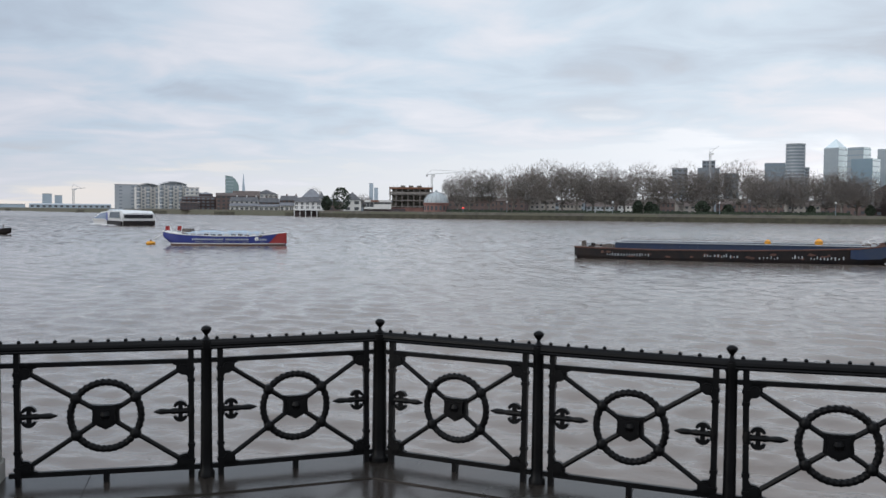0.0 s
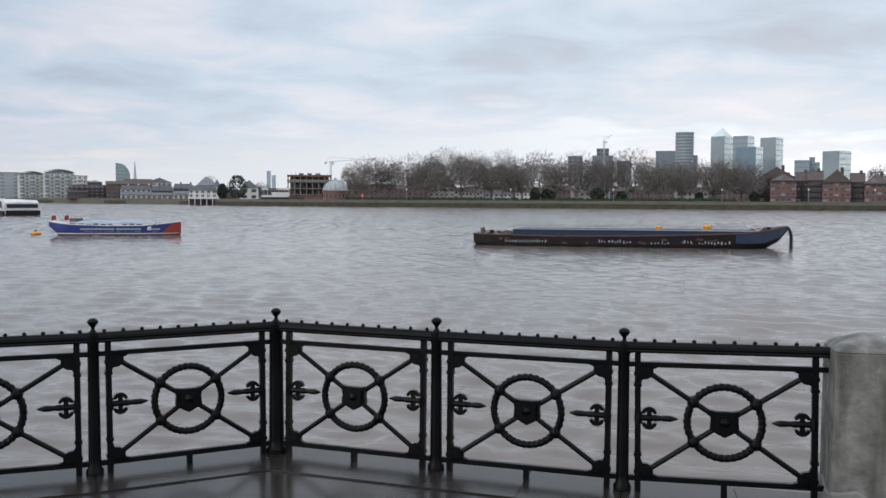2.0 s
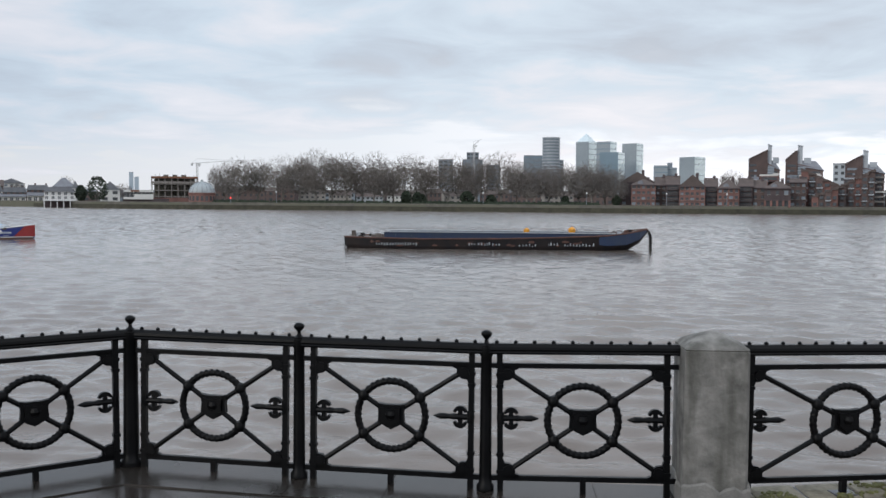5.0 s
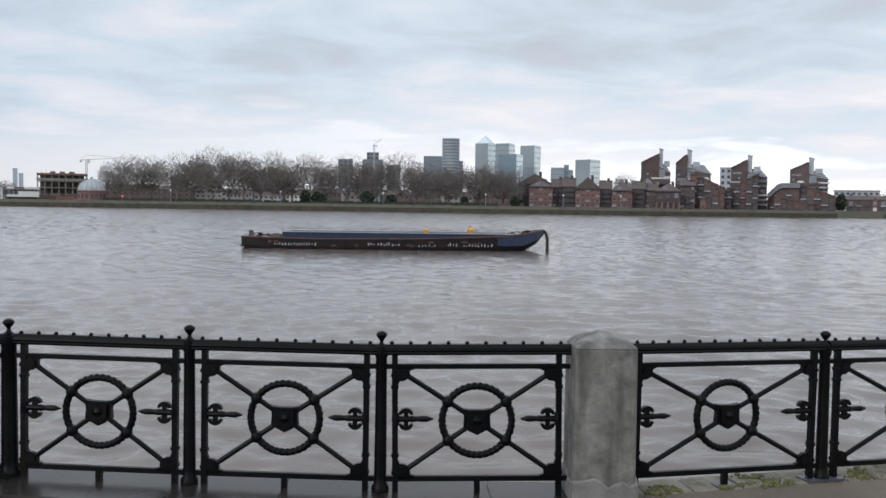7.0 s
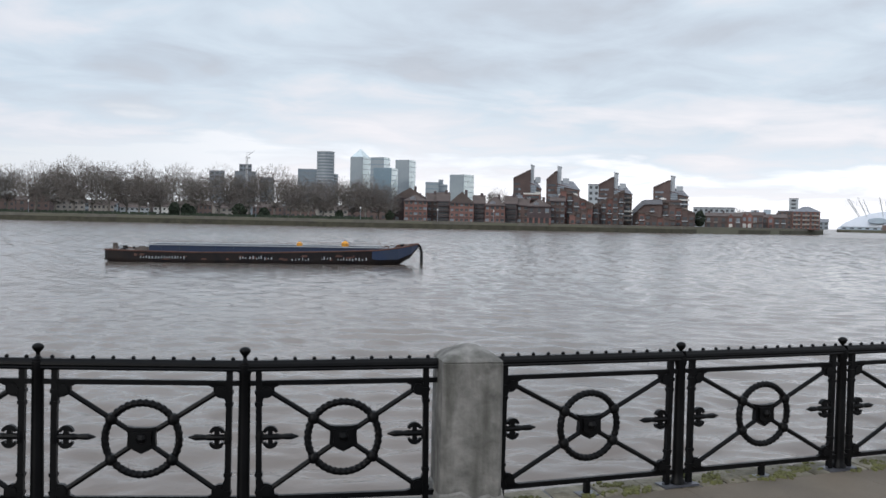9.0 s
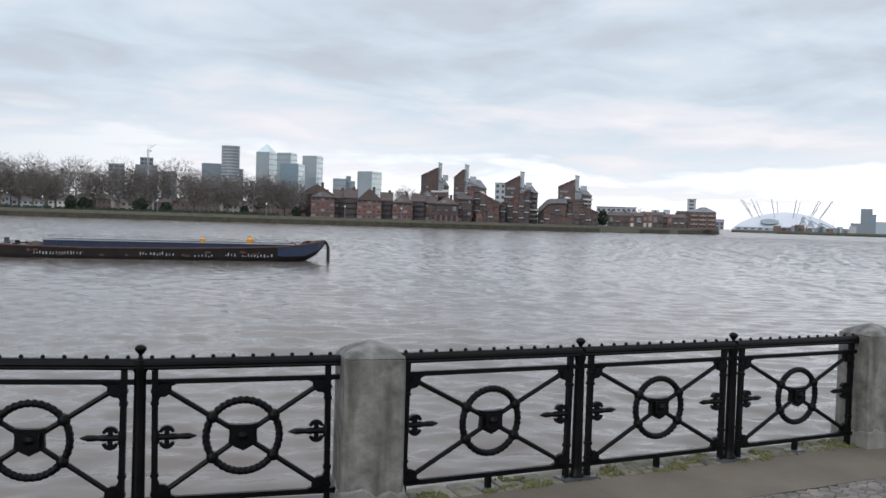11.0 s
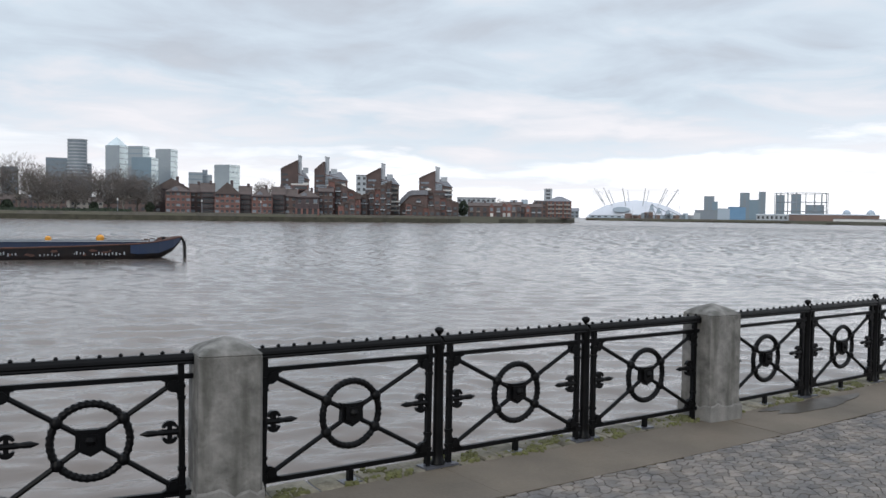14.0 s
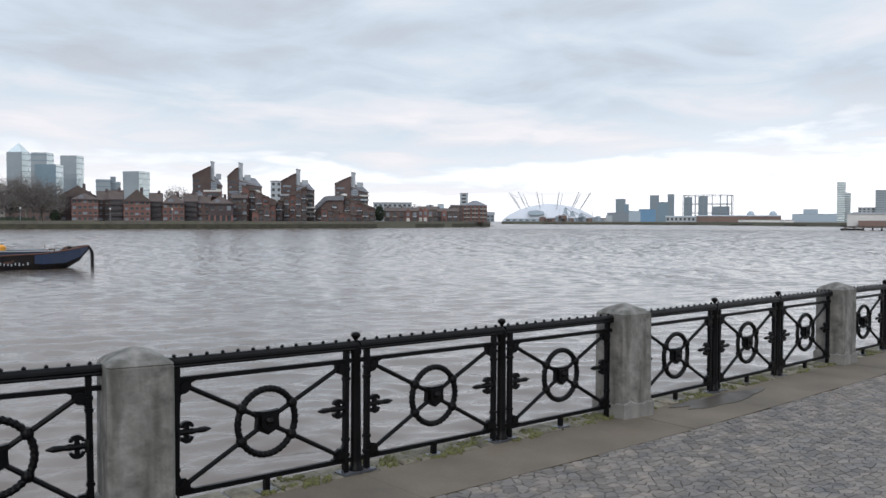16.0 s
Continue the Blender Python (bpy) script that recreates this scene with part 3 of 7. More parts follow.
def stone_pillar(key, angle):
    x, y = POSTS[key]
    ob = thing("stone_pillar", pose(x, y, lie(x, y) - 0.01, 0, 0, angle), "weathered grey concrete pillar with a low pyramid cap, in the railing", "pillar", "railing pillars")
    w = 0.212
    c = 0.020
    rnd = random.Random(sum(map(ord, key)))

    def ring(h, z, cut):
        return [(-h + cut, -h, z), (h - cut, -h, z), (h, -h + cut, z), (h, h - cut, z), (h - cut, h, z), (-h + cut, h, z), (-h, h - cut, z), (-h, -h + cut, z)]

    shaft = Shape().loft([ring(w, 0.10, c), ring(w + 0.001, 0.45, c + 0.003), ring(w - 0.001, 0.80, c), ring(w - 0.002, 1.052, c), ring(w - 0.008, 1.062, c)], close=True)
    part("shaft", shaft, CONCRETE, ob)
    # the plinth is a thick skim of render with a ragged upper edge
    base = Shape()
    h, n = w + 0.014, 9
    corners = [(-h, -h), (h, -h), (h, h), (-h, h)]
    walk_round = [Vector(p).lerp(Vector(q), i / n) for p, q in zip(corners, corners[1:] + corners[:1]) for i in range(n)]
    edge = [0.165 + rnd.uniform(-0.022, 0.022) + 0.02 * math.sin(i * 0.7 + rnd.random()) for i in range(len(walk_round))]
    base.loft([[(p.x, p.y, -0.02) for p in walk_round], [(p.x, p.y, z - 0.016) for p, z in zip(walk_round, edge)],
               [(p.x * 0.965, p.y * 0.965, z) for p, z in zip(walk_round, edge)], [(p.x * 0.92, p.y * 0.92, z - 0.005) for p, z in zip(walk_round, edge)]], close=True)
    part("plinth", base, PLINTH, ob, "paler patched plinth")
    cap = Shape().loft([ring(w - 0.006, 1.058, c), ring(w - 0.001, 1.066, 0.022), ring(w - 0.010, 1.078, 0.03), ring(w * 0.78, 1.108, 0.036), ring(w * 0.52, 1.136, 0.04), ring(w * 0.26, 1.158, 0.03), ring(0.014, 1.170, 0.005)], close=True)
    cap.f.append(tuple(range(48, 56)))
    part("cap", cap, CONCRETE, ob)
    return ob


def heading_of(key):
    i = LINE.index(key)
    p, q = Vector(POSTS[LINE[max(0, i - 1)]]), Vector(POSTS[LINE[min(len(LINE) - 1, i + 1)]])
    return math.degrees(math.atan2(q.y - p.y, q.x - p.x))


PILLARS = ("a", "b", "c", "d", "e", "f")
for key in LINE:
    if key in PILLARS:
        stone_pillar(key, {"b": -21.0, "c": -15.0}.get(key, heading_of(key)))
    else:
        railing_post(key, heading_of(key), 0.108 if key == "p1" else 0.081)
for s, e in zip(LINE, LINE[1:]):
    railing_panel(s, e, s in PILLARS, e in PILLARS)


# ---------------------------------------------------------------- boats
def hull_rings(stations, n=7):
    """Half-breadth, keel and deck heights along the boat, as open U-shaped rings."""
    rings = []
    for x, half, keel, deck, flare in stations:
        ring = []
        for i in range(2 * n + 1):
            t = i / n - 1
            s = abs(t)
            b = half * (flare * min(1, s * 2.2) + (1 - flare) * s ** 0.5) if s else 0
            z = keel + (deck - keel) * s ** 1.6
            ring.append((x, math.copysign(b, t) if t else 0, z))
        rings.append(ring)
    return rings


def barge():
    p, q = polar(-11.47, 85.0), polar(-29.9, 85.0)
    d = q - p
    L = d.length
    ob = thing("lighter_barge", pose(p.x, p.y, WATER, 0, 0, math.degrees(math.atan2(d.y, d.x))), "long rusty black and navy steel cargo barge moored in mid-river", "barge")
    st = [(0.0, 2.3, 0.1, 1.02, 0.9), (0.3, 2.7, -0.4, 1.02, 0.9), (2.2, 3.1, -0.6, 0.98, 0.95), (7, 3.15, -0.6, 0.90, 0.95), (14, 3.15, -0.6, 0.98, 0.95), (19, 3.1, -0.6, 1.12, 0.95), (L - 4.0, 2.9, -0.6, 1.30, 0.9),
          (L - 2.2, 2.3, -0.3, 1.50, 0.8), (L - 0.8, 1.2, 0.5, 1.72, 0.6), (L, 0.25, 1.45, 1.85, 0.5)]
    hull = Shape().loft(hull_rings(st))
    hull.add([(0.0, y, z) for y, z in ((-2.3, 1.02), (-2.3, 0.1), (2.3, 0.1), (2.3, 1.02))], [(0, 1, 2, 3)])
    part("hull", hull, HULL_BLACK, ob, smooth=True)
    deck = Shape()
    deck.loft([[(x, -h + 0.03, z - 0.04), (x, h - 0.03, z - 0.04)] for x, h, k, z, f in st])
    part("deck", deck, DECK, ob, "littered grey-brown deck")
    for s in (-1, 1):
        g = Shape()
        for (x, h, k, z, f), (x2, h2, k2, z2, f2) in zip(st, st[1:]):
            g.tube((x, s * h, z), (x2, s * h2, z2), 0.075, 0.075, 6)
        part("gunwale", g, RUST, ob, "rust-red rubbing band")
    c0, c1 = 3.6, L - 3.2
    coam = Shape()
    for y in (-2.35, 2.35):
        coam.box(c0, c1, y - 0.05, y + 0.05, 0.8, 1.46)
    coam.box(c0, c0 + 0.1, -2.3, 2.3, 0.8, 1.44).box(c1 - 0.1, c1, -2.3, 2.3, 0.8, 1.44)
    part("coaming", coam, HULL_NAVY, ob, "navy-blue hold coaming")
    # the lip is pale grey because sky light on its top is painted in
    lip = Shape()
    for y in (-2.35, 2.35):
        lip.box(c0 - 0.1, c1 + 0.1, y - 0.14, y + 0.14, 1.46, 1.55)
    part("coaming_lip", lip, PALE_GREY, ob, "coaming edge with sky light painted in pale grey")
    part("hold_cover", Shape().box(c0 + 0.1, c1 - 0.1, -2.28, 2.28, 1.26, 1.34), DECK, ob)
    for x in np.arange(c0 + 1, c1, 1.5):
        part("stiffener", Shape().box(x - 0.03, x + 0.03, -2.46, -2.40, 0.9, 1.46), HULL_NAVY, ob)
    rnd = random.Random(3)
    # blue plating at the bow, rust patches and worn white bars along the side
    for sd in (-1, 1):
        part("bow_flare", Shape().loft([[(x, sd * (h * 1.02 + 0.06), z - 0.75 * f), (x, sd * (h * 1.01 + 0.06), z - 0.07)] for x, h, z, f in ((L - 4.6, 2.96, 1.26, 1.0), (L - 4.0, 2.9, 1.30, 1.15), (L - 2.2, 2.3, 1.50, 1.35), (L - 0.8, 1.2, 1.72, 1.0), (L - 0.1, 0.32, 1.84, 0.35))]), HULL_NAVY, ob, "faded blue bow plating")
    for i in range(16):
        x = rnd.uniform(1.5, L - 5)
        z = rnd.uniform(0.25, 0.72)
        w = rnd.uniform(0.15, 0.75)
        part("rust_patch", Shape().prism([(x, z), (x + w * 0.5, z - rnd.uniform(0.03, 0.08)), (x + w, z + rnd.uniform(-0.03, 0.03)), (x + w * 0.9, z + rnd.uniform(0.05, 0.16)), (x + w * 0.3, z + rnd.uniform(0.08, 0.2))], -3.17, -3.125), RUST, ob, "flaking rust patch")
    for start, stop, base in ((3.0, 6.6, 0.34), (11.2, 13.9, 0.36), (15.6, 17.2, 0.30), (18.2, 19.0, 0.45), (19.6, 22.2, 0.36)):
        x = start
        while x < stop:
            h, w = rnd.uniform(0.10, 0.28), rnd.uniform(0.10, 0.22)
            z = base + rnd.uniform(-0.05, 0.06)
            part("white_mark", Shape().box(x, x + w * 0.5, -3.185, -3.13, z, z + h), PALE_GREY, ob, "worn white painted mark")
            x += w + rnd.uniform(0.04, 0.16)
    rail = Shape()
    for s in (-0.55, 0.4):
        rail.tube((0.5, s, 1.0), (0.5, s, 1.45), 0.13, 0.13, 10)
        rail.tube((0.5, s, 1.45), (0.5, s, 1.5), 0.18, 0.18, 10)
    part("bollard", rail, DECK, ob)
    for x in np.arange(L - 3.0, L - 0.6, 0.5):
        k = rnd.uniform(0.0, 0.16)
        part("mooring_fitting", Shape().box(x - 0.1, x + 0.12, -0.5, 0.5, 1.45, 1.62 + k), DECK, ob)
    chain = Shape()
    for i in range(15):
        x, z = L + 0.05 + 0.28 * math.sin(min(i, 6) / 6 * 1.57), 1.75 - i * 0.13
        chain.box(x - (0.15 if i % 2 else 0.09), x + (0.15 if i % 2 else 0.09), -0.11 if i % 2 else -0.05, 0.11 if i % 2 else 0.05, z - 0.09, z + 0.09)
    part("anchor_chain", chain, HULL_BLACK, ob, "heavy dark chain hanging from the bow")
    for i in range(26):
        x = rnd.choice((rnd.uniform(0.7, c0), rnd.uniform(c1, L - 1.0)))
        y = rnd.uniform(-2.0, 2.0) * (1 if x < c0 else 0.6)
        z = 0.95 if x < c0 else 1.3 + (x - c1) * 0.12
        w, h = rnd.uniform(0.10, 0.35), rnd.uniform(0.10, 0.35)
        part("deck_gear", Shape().box(x - w, x + w, y - w * 0.6, y + w * 0.6, z - 0.1, z + h, taper=0.8), rnd.choice((DECK, RUST, PALE_GREY, HULL_BLACK)), ob)
    for y in (-2.35, 2.35):
        part("hand_wire", Shape().tube((c0, y, 1.78), (c1, y, 1.76), 0.012, 0.012, 4), DECK, ob)
        for x in np.linspace(c0, c1, 8):
            part("stanchion", Shape().tube((x, y, 1.52), (x, y, 1.78), 0.022, 0.022, 5), DECK, ob)
    m = ob.matrix_basis
    for x, r in ((c1 - 7.6, 0.28), (c1 - 3.4, 0.36)):
        b = thing("marker_buoy", m @ pose(x, 1.9, 1.34), "round yellow buoy stowed on the barge", "buoy", "yellow buoys")
        part("float", Shape().lathe([(r * 0.2, 0), (r * 0.8, r * 0.25), (r, r * 0.8), (r * 0.85, r * 1.3), (r * 0.3, r * 1.65), (0.03, r * 1.7)], 12), YELLOW, b, smooth=True)
        part("eye", Shape().lathe([(0.05, r * 1.68), (0.07, r * 1.85), (0.02, r * 1.95)], 8), RUST, b)


barge()


def blue_boat():
    p, q = polar(13.4, 108.0), polar(6.75, 105.5)
    d = q - p
    L = d.length
    ob = thing("passenger_launch", pose(p.x, p.y, WATER, 0, 0, math.degrees(math.atan2(d.y, d.x))), "blue river launch with a red bow and a pale blue cover", "boat")
    st = [(-0.9, 0.9, 0.75, 1.55, 0.7), (0.0, 1.5, 0.0, 1.38, 0.8), (1.5, 1.9, -0.4, 1.22, 0.85), (5, 2.0, -0.5, 1.08, 0.9), (9, 1.9, -0.5, 1.10, 0.85), (L - 2, 1.4, -0.4, 1.24, 0.75), (L - 0.6, 0.6, -0.2, 1.40, 0.6), (L + 0.1, 0.08, 0.1, 1.48, 0.5)]
    part("hull", Shape().loft(hull_rings(st)), BLUE_PAINT, ob, smooth=True)
    part("deck", Shape().loft([[(x, -h, z - 0.03), (x, h, z - 0.03)] for x, h, k, z, f in st]), RENDER_WHITE, ob)
    red = Shape()
    for s in (-1, 1):
        red.loft([[(x0, s * (h0 + 0.04), 0.28), (x1, s * (h1 + 0.04), z1)] for x0, h0, x1, h1, z1 in ((L - 1.7, 1.25, L - 0.75, 0.72, 1.35), (L - 1.1, 0.93, L - 0.55, 0.6, 1.39), (L - 0.6, 0.63, L - 0.35, 0.46, 1.42), (L + 0.14, 0.09, L + 0.14, 0.09, 1.46))])
    part("bow", red, RED_PAINT, ob, "red-painted bow")
    for name, z, thick, m_, lab in (("waterline_stripe", 0.24, 0.045, FRAME_WHITE, "white stripe"), ("boot_topping", 0.09, 0.10, RUST, "dull red-brown boot topping")):
        s_ = Shape()
        for s in (-1, 1):
            s_.loft([[(x, s * (h * k + 0.03), z - thick), (x, s * (h * k + 0.03), z + thick)] for x, h, k in ((0.1, 1.45, 0.97), (1.5, 1.9, 1.0), (5, 2.0, 1.0), (9, 1.9, 1.0), (L - 2, 1.4, 1.0), (L - 0.6, 0.62, 1.0), (L, 0.14, 1))])
        part(name, s_, m_, ob, lab)
    gun = Shape()
    for s in (-1, 1):
        for a, b in zip(st, st[1:]):
            gun.tube((a[0], s * a[1], a[3]), (b[0], s * b[1], b[3]), 0.06, 0.06, 6)
    part("rubbing_strake", gun, FRAME_WHITE, ob, "pale rubbing strake")
    rnd = random.Random(8)
    for x0, x1 in ((2.6, 5.9), (6.3, 8.9), (9.7, 10.8)):
        x = x0
        while x < x1:
            w = rnd.uniform(0.12, 0.22)
            part("side_mark", Shape().box(x, x + w, -2.09, -2.03, 0.62, 0.80), PALE_GREY, ob, "plain pale bar")
            if rnd.random() < 0.7:
                part("side_mark", Shape().box(x, x + w * 0.8, -2.09, -2.03, 0.40, 0.46), PALE_GREY, ob, "plain pale bar")
            x += w + 0.05
    disc = Shape()
    pts = [(L - 2.95 + 0.22 * math.cos(a * 0.449), 0.78 + 0.22 * math.sin(a * 0.449)) for a in range(14)]
    disc.prism(pts, -1.78, -1.70)
    part("roundel", disc, FRAME_WHITE, ob, "white round emblem")
    cover = Shape()
    rings = []
    for x in np.linspace(1.6, L - 2.6, 15):
        h = 1.56 + 0.07 * math.sin(x * 1.9) + 0.05 * math.sin(x * 4.1)
        if x < 2.2 or x > L - 3.2:
            h -= 0.15
        rings.append([(x, -1.55, 1.22), (x, -1.25, h - 0.06), (x, 0, h + 0.05), (x, 1.25, h - 0.06), (x, 1.55, 1.22)])
    part("canopy", cover.loft(rings), TARP, ob, "pale blue tarpaulin over hoops", smooth=True)
    for x in np.linspace(1.6, L - 2.6, 7):
        for s in (-1, 1):
            part("stanchion", Shape().tube((x, s * 1.5, 1.05), (x, s * 1.5, 1.5), 0.04, 0.04, 6), FRAME_WHITE, ob)
    part("seat_box", Shape().box(1.2, 2.2, -0.8, 0.8, 1.05, 1.85), DECK, ob)
    for i in range(12):
        x = 1.8 + i * (L - 4.4) / 11
        part("bench", Shape().box(x - 0.2, x + 0.25, -1.62, -1.2, 1.0, 1.22 + rnd.uniform(0, 0.14)), rnd.choice((DECK, RENDER_WHITE, RUST)), ob, "slatted side bench")
    for z in (1.42, 1.30):
        part("guard_rail", Shape().tube((1.0, -1.78, z + 0.06), (L - 2.2, -1.45, z), 0.022, 0.022, 5), FRAME_WHITE, ob)
    for x, lean in ((-0.1, -0.25), (0.9, 0.1)):
        part("flagstaff", Shape().tube((x, 0, 1.3), (x + lean, 0, 2.15), 0.035, 0.025, 6), FRAME_WHITE, ob)
        part("flag", Shape().loft([[(x + lean - 0.05 - i * 0.16, 0.06 * math.sin(i * 1.7), 1.62), (x + lean - i * 0.16, 0.06 * math.sin(i * 1.7), 2.12)] for i in range(4)]), RED_PAINT, ob, "small red flag")
    b = thing("mooring_buoy", ob.matrix_basis @ pose(-2.6, 0.3, -0.1), "yellow mooring buoy afloat beside the launch", "buoy", "yellow buoys")
    part("float", Shape().lathe([(0.2, 0), (0.5, 0.10), (0.55, 0.28), (0.42, 0.42), (0.1, 0.48)], 14), YELLOW, b, smooth=True)
    part("ring", Shape().lathe([(0.09, 0.46), (0.11, 0.58), (0.05, 0.68)], 8), RUST, b)
    line = Shape()
    for i in range(6):
        f = lambda t: (-2.4 + 1.6 * t, 0.2 * (1 - t), 0.6 + 0.85 * t - 0.5 * t * (1 - t))
        line.tube(f(i / 6), f((i + 1) / 6), 0.035, 0.035, 5)
    part("mooring_line", line, FRAME_WHITE, ob)


blue_boat()


def river_catamaran():
    """A fast ferry seen over its stern quarter."""
    p, q = polar(17.95, 246.0), polar(16.35, 221.0)
    d = q - p
    ob = thing("catamaran_ferry", pose(p.x, p.y, WATER, 0, 0, math.degrees(math.atan2(d.y, d.x))), "white high-speed passenger catamaran with dark glazing and blue flanks", "ferry")
    L = d.length
    W = 8.0
    for y in (0.4, W - 2.6):
        h = Shape().loft([[(x, y, z1), (x, y + 0.2, 0.0), (x, y + 1.1, -0.5), (x, y + 2.0, 0.0), (x, y + 2.2, z1)] for x, z1 in ((0, 1.3), (3, 1.25), (L * 0.7, 1.2), (L, 1.2))])
        h.box(0.0, L - 0.1, y, y + 2.2, 0.2, 1.25)
        part("hull", h, FRAME_WHITE, ob)
    body = Shape().loft([[(x, 0.2, 1.2), (x, 0.0, 1.9), (x, 0.5, z), (x, W / 2, z + 0.25), (x, W - 0.5, z), (x, W, 1.9), (x, W - 0.2, 1.2)] for x, z in ((0.2, 1.7), (2.5, 2.8), (7, 4.1), (L * 0.62, 4.6), (L - 1.6, 4.5), (L, 3.7))])
    n = 7
    body.f += [tuple(range(n)), tuple(range(5 * n, 6 * n))]
    part("superstructure", body, FRAME_WHITE, ob, smooth=True)
    part("side_glazing", Shape().loft([[(x, -0.06 + k, 1.95), (x, 0.36 + k, z)] for x, z, k in ((0.9, 2.05, 0.0), (2.4, 2.6, 0.0), (6.5, 3.6, 0.0), (L * 0.45, 4.0, 0.0), (L * 0.50, 4.05, 0.0))]), GLASS_BLUE, ob, "blue-grey side glazing")
    part("blue_flank", Shape().loft([[(x, -0.10, 1.5), (x - 1.9, 0.30, 3.9)] for x in (L * 0.52, L * 0.585)]), BLUE_PAINT, ob, "bright blue slash")
    part("aft_saloon_glass", Shape().loft([[(x, -0.08, 2.3), (x - k, 0.40, 4.2)] for x, k in ((L * 0.62, 0.9), (L * 0.80, 0.9), (L * 0.97, 1.9))]), GLASS_BLACK, ob, "dark saloon window")
    part("stern_glass", Shape().box(L - 0.05, L + 0.12, 0.7, W - 0.8, 2.3, 3.4), GLASS_BLACK, ob, "dark stern window")
    # solid black block, painting the shade of the tunnel between the hulls
    part("stern_opening", Shape().box(L - 0.3, L + 0.08, 0.5, W - 0.3, 0.1, 1.55), HULL_BLACK, ob, "black block painting the shaded tunnel at the stern")
    part("under_deck", Shape().box(L * 0.55, L - 0.05, -0.08, 0.3, 0.1, 1.45), HULL_BLACK, ob, "black lower side")
    part("wheelhouse", Shape().loft([[(x, 2.4, 4.2), (x, 2.7, z), (x, W - 2.7, z), (x, W - 2.4, 4.2)] for x, z in ((4.5, 4.5), (5.5, 4.95), (8.0, 5.0), (9.0, 4.5))]), PALE_GREY, ob)
    part("mast", Shape().tube((8.2, W / 2, 4.9), (8.6, W / 2, 6.0), 0.07, 0.04, 6), FRAME_WHITE, ob)
    ob.matrix_basis = ob.matrix_basis @ Matrix.Diagonal((1, 1, 0.76, 1))
    part("bow_wave", Shape().loft([[(x, -0.4 - 0.05 * i, 0.0), (x, -0.1, 0.22 + 0.05 * (i % 2))] for i, x in enumerate(np.linspace(0, L * 0.9, 12))]), FRAME_WHITE, ob, "thin white wash")


river_catamaran()


def work_boat():
    p = polar(22.75, 150.0)
    ob = thing("work_boat", pose(p.x - 3, p.y, WATER, 0, 0, 8), "small dark open work boat at a mooring", "boat")
    st = [(-2.6, 0.9, 0.0, 0.9, 0.8), (-1.0, 1.2, -0.3, 0.75, 0.85), (1.5, 1.2, -0.3, 0.75, 0.8), (3.4, 0.7, -0.1, 0.95, 0.6), (4.3, 0.1, 0.3, 1.05, 0.5)]
    part("hull", Shape().loft(hull_rings(st)), HULL_BLACK, ob, smooth=True)
    part("deck", Shape().loft([[(x, -h, z - 0.05), (x, h, z - 0.05)] for x, h, k, z, f in st]), DECK, ob)
    part("cuddy", Shape().box(-0.6, 1.3, -0.8, 0.8, 0.7, 1.55, taper=0.85), DECK, ob)
    part("samson_post", Shape().tube((3.2, 0, 0.8), (3.2, 0, 1.5), 0.07, 0.07, 6), DECK, ob)


work_boat()


# ---------------------------------------------------------------- far bank
BANK = [(40, 1500), (27, 1350), (22.3, 1150), (18.7, 860), (14.3, 740), (10.4, 655), (6.1, 580), (4.5, 520), (2.1, 490), (-2, 462), (-6, 452), (-11, 440), (-17, 427), (-22, 420), (-27, 415), (-32, 418), (-37, 428), (-42, 448), (-46, 472),
        (-50, 530), (-52.5, 585), (-53.9, 640)]
RIGHT = [(-54.6, 1160), (-58, 1080), (-62, 1060), (-66, 1020), (-69, 930), (-72, 850), (-75, 770), (-80, 690), (-88, 560), (-96, 420)]


def far_land(name, line, back, label):
    pts = [polar(h, d) for h, d in line]
    ring = [tuple(p.xy) for p in pts] + [tuple(polar(h, back).xy) for h, d in line[::-1]]
    land = Shape()
    for (h0, d0), (h1, d1) in zip(line, line[1:]):
        land.slab([tuple(polar(h0, d0).xy), tuple(polar(h1, d1).xy), tuple(polar(h1, back).xy), tuple(polar(h0, back).xy)], -6, SHORE)
    return setting(name, land, GROUND, label, "ground")


far_land("ground_far_bank", BANK, 4700, "level grassy and paved ground on the far bank")
far_land("ground_peninsula", RIGHT, 4750, "low industrial ground beyond the river bend")


def bank_wall(line, name, top, weed_top, weed_mat, stone_mat):
    low, cap = Shape(), Shape()
    for (h0, d0), (h1, d1) in zip(line, line[1:]):
        steps = max(1, int(abs(h1 - h0) / 1.0))
        for i in range(steps):
            a = [(h0 + (h1 - h0) * t, d0 + (d1 - d0) * t) for t in (i / steps, (i + 1) / steps)]
            f = [tuple(polar(h, d - 1.2).xy) for h, d in a] + [tuple(polar(h, d + 1).xy) for h, d in a[::-1]]
            g = [tuple(polar(h, d - 0.3).xy) for h, d in a] + [tuple(polar(h, d + 1.4).xy) for h, d in a[::-1]]
            low.slab(f, -6, weed_top)
            cap.slab(g, weed_top - 0.4, top)
    ob = setting(name, cap, stone_mat, "stone embankment wall with a pale coping", "river wall")
    part("weedy_foot", low, weed_mat, ob, "green weed-covered foot of the wall")


bank_wall(BANK, "wall_far_bank", SHORE + 0.5, 0.1, BANK_WEED, BANK_STONE)
bank_wall(RIGHT, "wall_peninsula", SHORE + 0.2, -0.6, BANK_WEED, BANK_STONE)


# ---------------------------------------------------------------- buildings
def window_mesh(w, h, glass=None):
    s = Shape().box(-w / 2, w / 2, -0.10, 0.15, 0, h)
    return s.mesh("window", glass or GLASS_DARK)


